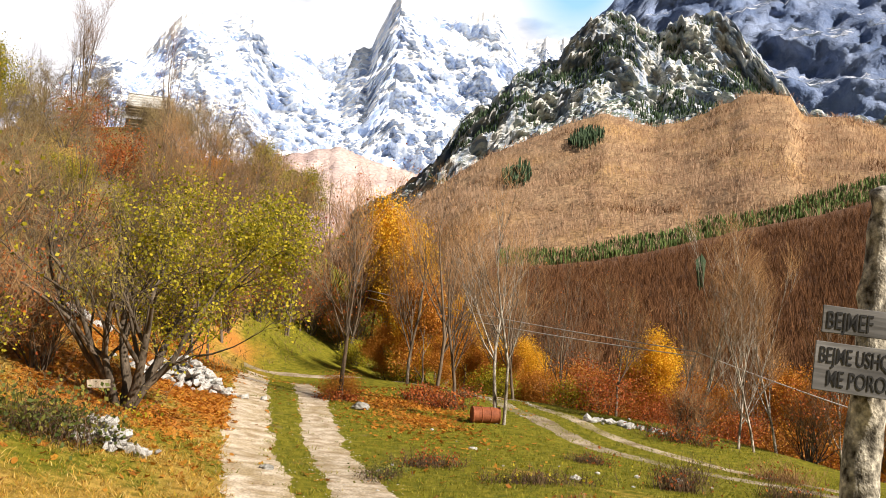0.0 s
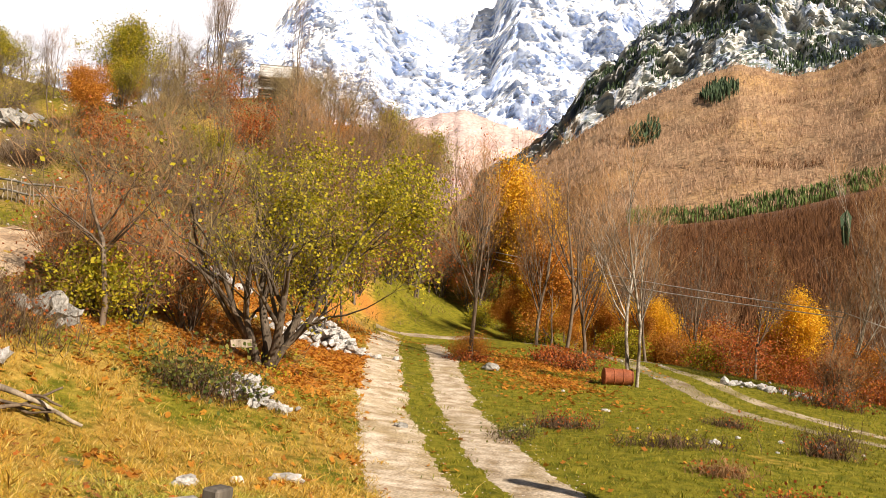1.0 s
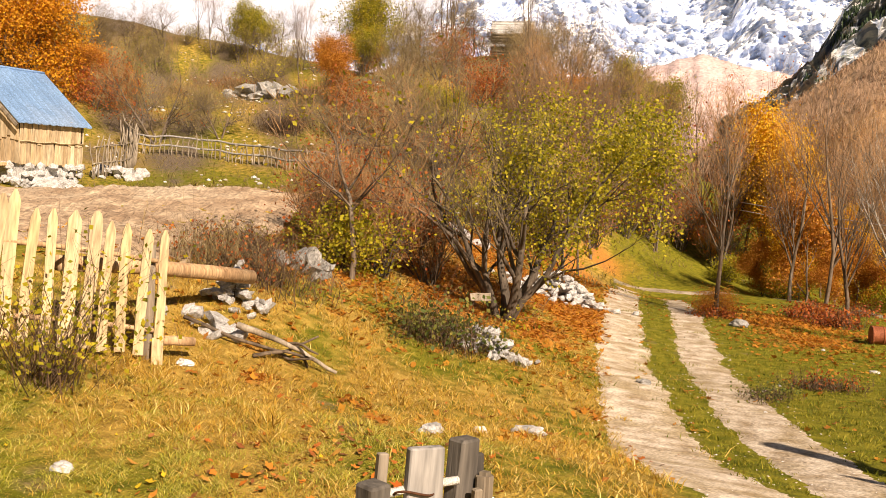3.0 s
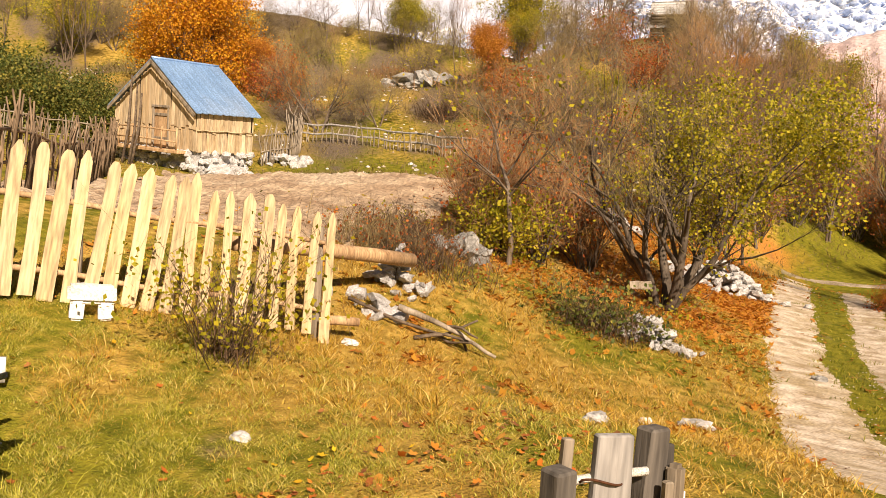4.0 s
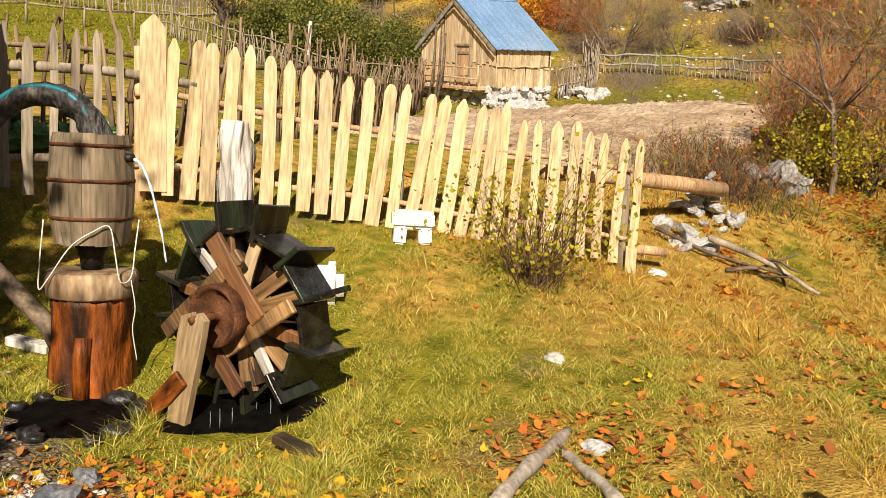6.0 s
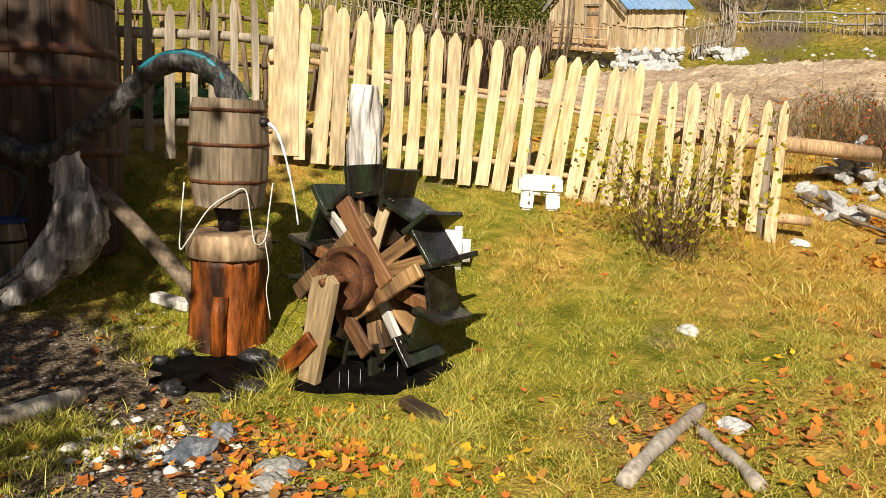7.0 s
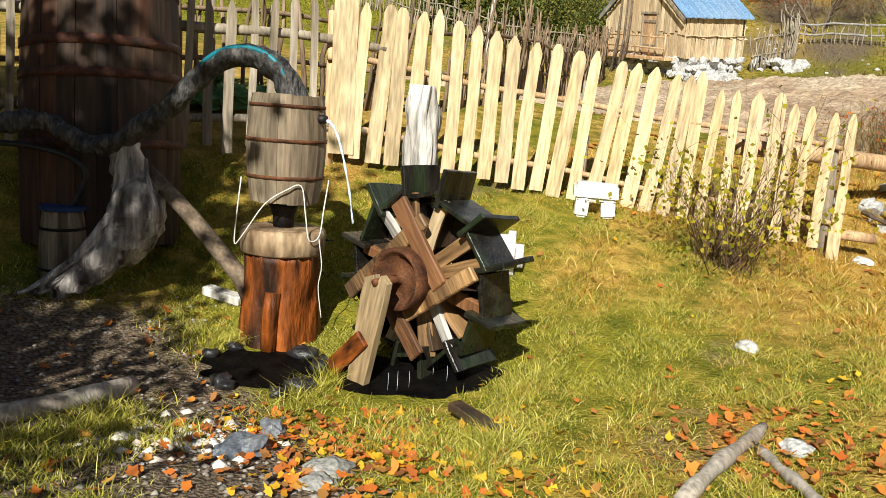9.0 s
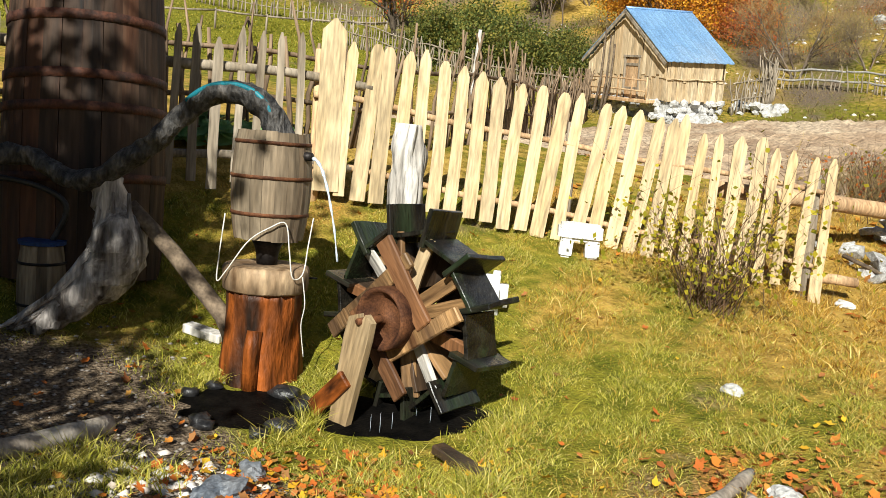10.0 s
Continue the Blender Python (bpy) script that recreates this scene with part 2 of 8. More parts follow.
M_SIGN = surf("grey_sign_board", (0.07, 0.068, 0.066), (0.24, 0.235, 0.23), 5, 0.8, 0.3, (0.1, 1, 1), 30)
M_INK = surf("black_paint", (0.012, 0.012, 0.012), (0.03, 0.03, 0.03), 20, 0.7, 0.1)
M_OLDPLANK = surf("worn_tan_plank", (0.30, 0.21, 0.11), (0.52, 0.40, 0.24), 6, 0.75, 0.6, (1, 1, 0.12), 45, stain=(0.16, 0.10, 0.05), stain_amount=0.6, depth=0.005)
M_CABLE = surf("pale_cable", (0.45, 0.43, 0.42), (0.55, 0.53, 0.52), 20, 0.5, 0.0)
M_GRAVELROAD = surf("chalky_gravel_track", (0.30, 0.22, 0.13), (0.66, 0.57, 0.45), 3.4, 0.95, 0.9, fine=26, stain=(0.33, 0.25, 0.13), stain_amount=0.75, depth=0.015, own=False)
M_LANE = surf("trodden_earth_lane", (0.20, 0.15, 0.085), (0.50, 0.42, 0.31), 1.6, 0.95, 0.8, fine=22, stain=(0.16, 0.14, 0.03), stain_amount=0.75, depth=0.02, own=False)
M_FIELD = surf("ploughed_stony_soil", (0.25, 0.165, 0.10), (0.47, 0.355, 0.235), 0.9, 0.95, 1.0, fine=9, stain=(0.52, 0.42, 0.30), stain_amount=0.6, depth=0.08, own=False)
M_WALLPLASTER = surf("old_lime_plaster", (0.50, 0.47, 0.42), (0.62, 0.59, 0.54), 2, 0.9, 0.3, fine=20)

M_LEAF_GREENYELLOW = foliage("yellow_green_leaf", [(0.16, 0.17, 0.015), (0.30, 0.28, 0.02), (0.46, 0.40, 0.03), (0.62, 0.50, 0.04)], 0.45)
M_LEAF_ORANGE = foliage("orange_beech_leaf", [(0.36, 0.13, 0.02), (0.52, 0.21, 0.03), (0.62, 0.30, 0.04), (0.42, 0.15, 0.03)])
M_LEAF_YELLOW = foliage("golden_leaf", [(0.66, 0.34, 0.02), (0.80, 0.48, 0.03), (0.86, 0.56, 0.04), (0.62, 0.28, 0.02)])
M_LEAF_GOLD = foliage("deep_gold_leaf", [(0.50, 0.19, 0.02), (0.68, 0.32, 0.025), (0.78, 0.42, 0.03), (0.46, 0.15, 0.02)])
M_LEAF_RUST = foliage("rust_red_leaf", [(0.26, 0.06, 0.025), (0.44, 0.11, 0.03), (0.54, 0.17, 0.03), (0.30, 0.10, 0.04)])
M_LEAF_GREEN = foliage("dull_green_leaf", [(0.06, 0.09, 0.02), (0.12, 0.15, 0.035), (0.20, 0.20, 0.045), (0.32, 0.27, 0.05)])
M_TWIG = foliage("brown_twig", [(0.17, 0.085, 0.038), (0.30, 0.165, 0.072), (0.42, 0.255, 0.12), (0.23, 0.115, 0.05)], 0.0, 0.9)
M_TWIG_GREY = foliage("grey_green_twig", [(0.14, 0.11, 0.055), (0.24, 0.18, 0.08), (0.35, 0.26, 0.11), (0.19, 0.13, 0.06)], 0.0, 0.9)
M_TWIG_DARK = foliage("dark_bramble_twig", [(0.045, 0.03, 0.02), (0.10, 0.062, 0.036), (0.18, 0.11, 0.06), (0.07, 0.045, 0.027)], 0.0, 0.9)
M_FALLEN = foliage("fallen_leaf", [(0.46, 0.11, 0.02), (0.66, 0.22, 0.03), (0.50, 0.26, 0.05), (0.20, 0.08, 0.03), (0.56, 0.15, 0.025), (0.34, 0.17, 0.06)], 0.15)
M_HILLGRASS = foliage("tawny_hill_grass", [(0.13, 0.09, 0.035), (0.22, 0.16, 0.06), (0.30, 0.22, 0.085), (0.15, 0.14, 0.04)], 0.2)
M_GRASS = foliage("grass_blade", [(0.09, 0.115, 0.010), (0.52, 0.47, 0.06), (0.26, 0.29, 0.02), (0.86, 0.74, 0.24), (0.13, 0.16, 0.012), (0.74, 0.63, 0.12), (0.34, 0.36, 0.03)], 0.35)
# greener, darker copy of the grass: shade from sign tree and wood is in the colour
M_TURF = foliage("meadow_turf_blade", [(0.09, 0.115, 0.008), (0.19, 0.205, 0.016), (0.29, 0.275, 0.026), (0.42, 0.34, 0.05), (0.13, 0.155, 0.010)], 0.3)
M_DRYGRASS = foliage("dry_grass_blade", [(0.24, 0.13, 0.02), (0.80, 0.53, 0.11), (0.46, 0.25, 0.035), (0.88, 0.68, 0.24), (0.22, 0.13, 0.02), (0.62, 0.37, 0.05), (0.36, 0.31, 0.035)], 0.35)
# brown beech, darkened because the far slope's shade is put into the colour
M_FOREST_BROWN = foliage("beech_wood_baked_shade", [(0.09, 0.040, 0.018), (0.145, 0.065, 0.028), (0.21, 0.10, 0.042), (0.11, 0.05, 0.024)], 0.0, 0.95)
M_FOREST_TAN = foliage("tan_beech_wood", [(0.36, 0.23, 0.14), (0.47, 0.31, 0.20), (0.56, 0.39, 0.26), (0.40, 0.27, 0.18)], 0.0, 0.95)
M_PINE = foliage("dark_pine", [(0.035, 0.065, 0.035), (0.055, 0.095, 0.05), (0.085, 0.125, 0.06), (0.045, 0.08, 0.045)], 0.0, 0.8)
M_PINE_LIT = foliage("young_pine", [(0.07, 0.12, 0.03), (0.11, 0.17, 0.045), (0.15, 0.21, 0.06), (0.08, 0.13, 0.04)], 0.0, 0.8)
M_CABBAGE = foliage("cabbage_leaf", [(0.16, 0.30, 0.10), (0.24, 0.40, 0.16), (0.30, 0.46, 0.22)], 0.3)

M_WATER = bpy.data.materials.new("spring_water")
M_WATER.use_nodes = True
wb = M_WATER.node_tree.nodes["Principled BSDF"]
wb.inputs["Base Color"].default_value, wb.inputs["Roughness"].default_value = (0.75, 0.85, 0.95, 1), 0.06
wb.inputs["Transmission Weight"].default_value, wb.inputs["IOR"].default_value = 0.45, 1.33


# ---------------------------------------------------------------- mesh helpers
def mesh_of(name, verts, faces, material, smooth=False):
    me = bpy.data.meshes.new(name)
    me.from_pydata([tuple(v) for v in verts], [], [tuple(f) for f in faces])
    me.materials.append(material)
    if smooth:
        me.polygons.foreach_set("use_smooth", [True] * len(me.polygons))
    me.update()
    return me


def soup(name, V, F, material):
    """A mesh out of numpy arrays, F all triangles or all quads."""
    V, F = np.asarray(V, np.float32), np.asarray(F, np.int32)
    me = bpy.data.meshes.new(name)
    k = F.shape[1]
    me.vertices.add(len(V))
    me.vertices.foreach_set("co", V.ravel())
    me.loops.add(F.size)
    me.loops.foreach_set("vertex_index", F.ravel())
    me.polygons.add(len(F))
    me.polygons.foreach_set("loop_start", np.arange(0, F.size, k, dtype=np.int32))
    me.polygons.foreach_set("loop_total", np.full(len(F), k, np.int32))
    me.materials.append(material)
    me.update()
    me.validate()
    return me


def bm_mesh(name, bm, material, smooth=False):
    me = bpy.data.meshes.new(name)
    bmesh.ops.recalc_face_normals(bm, faces=bm.faces)
    bm.to_mesh(me)
    bm.free()
    me.materials.append(material)
    if smooth:
        me.polygons.foreach_set("use_smooth", [True] * len(me.polygons))
    return me


def thing(name, place, label, category, group="", kind="", turn=(0, 0, 0)):
    ob = new(name)
    ob.matrix_world = pose(*place, *turn)
    return tagged(ob, label, category, group, kind)


def part(name, data, material, parent, label="", m=None, smooth=False):
    """Links a bmesh or a mesh as one object under a thing or part; m is its pose in the parent."""
    if isinstance(data, bmesh.types.BMesh):
        data = bm_mesh(name, data, material, smooth)
    ob = new(name, data)
    ob.parent = parent
    if m is not None:
        ob.matrix_basis = m
    if label:
        ob["label"] = label
    return ob


def solo(name, data, material, place, label, category, group="", kind="", turn=(0, 0, 0), smooth=False):
    if isinstance(data, bmesh.types.BMesh):
        data = bm_mesh(name, data, material, smooth)
    ob = new(name, data)
    ob.matrix_world = pose(*place, *turn)
    return tagged(ob, label, category, group, kind)


def wobble(bm, amount, size, seed=0.0):
    for v in bm.verts:
        v.co += noise.noise_vector(v.co / size + Vector((seed, seed * 1.7, seed * 0.6))) * amount


def block(sx, sy, sz, bevel=0.01, seg=1, cuts=0, rough=0.0, seed=0.0, centre=(0, 0, 0)):
    """A bevelled, slightly uneven block, standing on z = 0 of its centre."""
    bm = bmesh.new()
    bmesh.ops.create_cube(bm, size=1)
    bmesh.ops.scale(bm, vec=(sx, sy, sz), verts=bm.verts)
    if cuts:
        bmesh.ops.subdivide_edges(bm, edges=bm.edges[:], cuts=cuts, use_grid_fill=True)
    if bevel:
        edges = [e for e in bm.edges if e.calc_face_angle(0) > 0.5]
        bmesh.ops.bevel(bm, geom=edges, offset=bevel, segments=seg, affect="EDGES")
    bmesh.ops.translate(bm, vec=Vector(centre) + Vector((0, 0, sz / 2)), verts=bm.verts)
    if rough:
        wobble(bm, rough, 0.25, seed)
    return bm


def tube_arrays(points, radii, sides=6, cap=True):
    """Rings along a line; returns vertices and quad faces."""
    P = [Vector(p) for p in points]
    V, F = [], []
    ref = Vector((0.31, 0.17, 0.93))
    for i, p in enumerate(P):
        d = (P[min(i + 1, len(P) - 1)] - P[max(i - 1, 0)]).normalized()
        a = d.cross(ref)
        if a.length < 0.05:
            a = d.cross(Vector((1, 0, 0)))
        a.normalize()
        b = d.cross(a)
        for k in range(sides):
            w = 2 * math.pi * k / sides
            V.append(p + (a * math.cos(w) + b * math.sin(w)) * radii[i])
    for i in range(len(P) - 1):
        for k in range(sides):
            k2 = (k + 1) % sides
            F.append((i * sides + k, i * sides + k2, (i + 1) * sides + k2, (i + 1) * sides + k))
    if cap:
        F.append(tuple(range(sides))[::-1])
        F.append(tuple(range((len(P) - 1) * sides, len(P) * sides)))
    return V, F


def tube(name, points, radii, material, sides=8, rough=0.0, seed=0.0, size=0.2):
    if not hasattr(radii, "__len__"):
        radii = [radii] * len(points)
    V, F = tube_arrays(points, radii, sides)
    if rough:
        V = [v + noise.noise_vector(v / size + Vector((seed, seed, seed))) * rough for v in V]
    return mesh_of(name, V, F, material, smooth=True)


def curve_points(ctrl, n):
    """n points on a smooth line through ctrl (Catmull-Rom)."""
    C = [Vector(c) for c in ctrl]
    C = [C[0] * 2 - C[1]] + C + [C[-1] * 2 - C[-2]]
    out = []
    for k in range(n):
        u = k / (n - 1) * (len(C) - 3)
        i = min(int(u), len(C) - 4)
        t = u - i
        p0, p1, p2, p3 = C[i:i + 4]
        out.append(0.5 * (2 * p1 + (p2 - p0) * t + (2 * p0 - 5 * p1 + 4 * p2 - p3) * t * t + (3 * p1 - p0 - 3 * p2 + p3) * t ** 3))
    return out


def rock_bm(sx, sy, sz, seed, sub=2, rough=0.35):
    bm = bmesh.new()
    bmesh.ops.create_icosphere(bm, subdivisions=sub, radius=0.5)
    for v in bm.verts:
        q = v.co.normalized()
        k = 1 + rough * noise.noise(q * 1.6 + Vector((seed * 3.1, seed, -seed))) + rough * 0.5 * noise.noise(q * 4 + Vector((seed, 9, 2)))
        v.co = Vector((q.x * sx, q.y * sy, q.z * sz)) * 0.5 * k
        v.co.z = max(v.co.z, -0.3 * sz)
    return bm


# ---------------------------------------------------------------- ground: heights of the lie of the land
LAWN = [(0, 0, 0), (-3.1, 1.4, -.12), (-3.8, -.1, -.14), (-2.5, 3, 0), (-4.85, 1.87, -.29), (-5.6, 1.36, -.2), (-7.5, .2, .15),
        (-8.2, 2.6, .9), (-8.3, 1.1, .82), (-8.4, -.5, .85), (-7.8, 4.2, .68), (-6.2, 7.0, .28), (-7, 4.8, .58), (-5.9, 5.3, .3),
        (-4.9, 8.6, .1), (-6.7, 8.1, .55), (-2.4, 5.7, .22), (-9, 10.7, 1.5), (0, -12, 0), (12, 0, -.4), (-12, -12, .8)]
MEADOW = [(-1.2, 8.6, -.32), (.3, 8.7, -.27), (-3.2, 15.4, -.2), (-7.4, 13, .95), (-5.5, 15.6, .35), (-4.6, 12.1, .15), (-5.9, 21.2, .5),
          (-7, 33, .62), (-6.4, 44.4, 1.8), (.2, 27.7, .38), (1.9, 20.6, .05), (8.9, 28.4, -.5), (1.8, 12.5, -.15), (4, 19.3, -.25),
          (-.9, 35.7, .45), (4, 6.9, -.35), (14, 30, -2.5), (8, 40, -3.0), (25, 15, -3), (2, 46, 0)]
HILL = [(-13.2, 10.9, 1.7), (-17.5, 14, 2.25), (-12.7, 20.3, 3.0), (-22.7, 18.7, 3.0), (-22.9, 21, 3.2), (-26, 17.7, 3.3), (-27.8, 28.4, 5.5), (-23.4, 29.7, 5.0), (-18, 28.7, 4.25),
        (-37, 29.7, 8.6), (-42.7, 41, 11.3), (-53, 25.7, 10.5), (-43, 12.5, 6.7), (-20.5, 56.3, 15.6), (-29, 56.5, 14.8),
        (-13, 50, 9.3), (-10, 58, 8.0), (-33, -5, 4.0), (-58, 8, 10.5), (-14, 36, 5.4),
        (-36, 51, 14.7), (-46, 45, 16.2), (-53, 36, 16.2), (-31, 57, 14.8)]
CTRL = np.array(LAWN + MEADOW + HILL, float)


def tps_kernel(d2):
    return np.where(d2 > 1e-9, d2 * np.log(np.maximum(d2, 1e-9)), 0.0)


def tps_fit(P, smooth):
    n = len(P)
    d2 = ((P[:, None, :2] - P[None, :, :2]) ** 2).sum(-1)
    A = np.zeros((n + 3, n + 3))
    A[:n, :n] = tps_kernel(d2) + np.eye(n) * smooth
    A[:n, n:] = np.c_[np.ones(n), P[:, :2]]
    A[n:, :n] = A[:n, n:].T
    return np.linalg.solve(A, np.r_[P[:, 2], 0, 0, 0])


TPS = tps_fit(CTRL, 0.4)


def wave(x, y, s, k):
    return np.sin(x / s + k) * np.sin(y / s * 1.13 + k * 2.1) + 0.5 * np.sin(x / s * 2.3 + y / s * 1.7 + k * 3.3)


def heights(x, y):
    """Height of the ground at arrays x, y."""
    x, y = np.asarray(x, float), np.asarray(y, float)
    r = np.hypot(x, y)
    lim = 66.0
    s = np.where(r > lim, lim / np.maximum(r, 1e-6), 1.0)
    px, py = x * s, y * s
    z = TPS[-3] + TPS[-2] * px + TPS[-1] * py
    for (cx, cy, _), w in zip(CTRL, TPS[:-3]):
        z = z + w * tps_kernel((px - cx) ** 2 + (py - cy) ** 2)
    z = np.clip(z, -14, 24)
    far = np.clip((r - lim) / 120.0, 0, 1)
    far = far * far * (3 - 2 * far)
    z = z * (1 - far) - 16 * far
    calm = np.clip((r - 4) / 30, 0.12, 1)
    return z + 0.05 * calm * wave(x, y, 0.9, 0.4) + 0.14 * calm * wave(x, y, 3.1, 1.3) * np.clip((r - 8) / 30, 0, 1)


def ground_z(x, y):
    return float(heights(np.array([x]), np.array([y]))[0])


# ruts of the cart track and the lane that crosses the meadow
RUT_L = [(3.6, -2), (2.2, 2.2), (0.2, 6), (-1.1, 8.6), (-3.05, 15.4), (-4.9, 23.5), (-6.9, 33)]
RUT_R = [(5.0, -1.6), (3.6, 2.6), (1.6, 6.2), (0.33, 8.7), (-1.5, 15.4), (-3.2, 23.5), (-5.2, 33)]
LANE = [(-7.5, 33.6), (-4, 34.5), (-1, 34.6), (1.2, 30), (2.6, 24), (4.2, 19.5), (7.5, 16), (12, 13)]


def strip(name, line, half, material, label, seed, lift=0.010):
    pts = curve_points([(a, b, 0) for a, b in line], 700)
    V, F, cols = [], [], 7
    for i, p in enumerate(pts):
        d = (pts[min(i + 1, 699)] - pts[max(i - 1, 0)]).normalized()
        nrm = Vector((d.y, -d.x, 0))
        for c in range(cols):
            u = c / (cols - 1) * 2 - 1
            edge = half * (1 + 0.34 * noise.noise(Vector((p.x * 1.1, p.y * 1.1, seed + (u > 0) * 7))) + 0.10 * noise.noise(Vector((p.x * 4, p.y * 4, seed + (u > 0) * 7))) + 0.14 * noise.noise(Vector((p.x * 13, p.y * 13, seed + (u > 0) * 7))))
            V.append(p + nrm * u * edge)
    A = np.array([(v.x, v.y) for v in V])
    Z = heights(A[:, 0], A[:, 1])
    U = np.tile(np.linspace(-1, 1, cols), 700)
    Z = Z + lift * (1 - U ** 2) - 0.012 * (np.abs(U) > 0.99)
    for i in range(699):
        for c in range(cols - 1):
            a = i * cols + c
            F.append((a, a + 1, a + cols + 1, a + cols))
    ob = new(name, soup(name, np.c_[A, Z], F, material))
    ob.data.polygons.foreach_set("use_smooth", [True] * len(ob.data.polygons))
    return tagged(ob, label, "track", kind="structure")


def dist_to(line, x, y):
    pts = np.array([(p.x, p.y) for p in curve_points([(a, b, 0) for a, b in line], 60)])
    d = np.full(np.shape(x), 1e9)
    for a, b in pts:
        d = np.minimum(d, np.hypot(x - a, y - b))
    return d


def cover(x, y):
    """How dry, how leaf-strewn and how bare the ground is, 0 to 1 each."""
    r = np.hypot(x, y)
    big = wave(x, y, 2.3, 0.7) * 0.5
    side_l = x + 0.255 * (y - 8.6) + 1.1                                      # right of the left-hand rut
    meadow = np.clip((side_l + .35) / .5, 0, 1) * (y > 3)                      # short green turf
    lawn = np.exp(-(((x + 5.5) / 2.6) ** 2 + ((y - 2.2) / 2.4) ** 2))
    upper = np.exp(-(((x + 45) / 12) ** 2 + ((y - 8) / 10) ** 2))
    dry = np.clip(0.60 + 0.42 * big + 0.30 * wave(x, y, 0.62, 1.9) * (r < 24) - 0.75 * meadow - 0.55 * lawn - 1.1 * upper - 0.5 * np.exp(-(((x + 19) / 6) ** 2 + ((y - 24) / 4) ** 2)), 0, 1)
    dry = np.clip(dry - 0.08 * np.clip((r - 26) / 10, 0, 1) * (x < -10), 0, 1)
    leaf = 0.9 * np.exp(-(((x + 5.8) / 2.3) ** 2 + ((y - 18.5) / 4.5) ** 2)) * (side_l < -.4) + 0.85 * np.exp(-(((x + .6 + .25 * (y - 23)) / 1.2) ** 2 + ((y - 23) / 3.4) ** 2)) * (side_l > 1.7)
    hill = np.clip((r - 26) / 14, 0, 1) * np.clip((-x - 8) / 8, 0, 1) * np.clip(1 - 1.6 * upper, 0, 1)
    leaf = leaf + 0.9 * np.exp(-(((x + 9.2) / 2.6) ** 2 + ((y - 30) / 8) ** 2)) + 0.35 * np.exp(-(((x + 9) / 3) ** 2 + ((y - 17) / 5) ** 2)) + 0.10 * hill * np.clip((x + 40) / 20, 0, 1)
    leaf = np.clip(leaf * (1 + 0.6 * wave(x, y, 0.8, 2.2)), 0, 1)
    bare = 0.75 * np.exp(-(((x + 6.1) / 0.75) ** 2 + ((y - 0.1) / 0.7) ** 2)) + 1.1 * np.exp(-(((x + 4.7) / 1.15) ** 2 + ((y - 0.25) / 0.85) ** 4)) + 0.9 * np.exp(-(((x + 3.6) / 0.6) ** 2 + ((y - 0.8) / 0.45) ** 2)) + 0.8 * np.exp(-(((x + 5.6) / 0.9) ** 2 + ((y + 0.3) / 0.8) ** 2))
    leaf = np.clip(leaf + 0.55 * np.clip(wave(x, y, 0.9, 5.1) * wave(x, y, 0.31, 2.6) - .35, 0, 1) * (x < -1) * (y > 2.5) * (r < 16), 0, 1)
    # last term: soil patches that also paint dark gaps for shadow between tufts
    bare = bare + hill * np.clip(.46 + .4 * wave(x, y, 1.7, 4.0), 0, 1) + 0.45 * np.clip(wave(x, y, .37, 1.0) * wave(x, y, 1.9, 3.0) - .15, 0, 1) * (x < -.5)
    side = np.minimum(dist_to(RUT_L, x, y), dist_to(RUT_R, x, y))
    bare = np.clip(bare + 0.4 * np.clip(1 - side / 0.55, 0, 1), 0, 1)
    return dry, leaf, bare


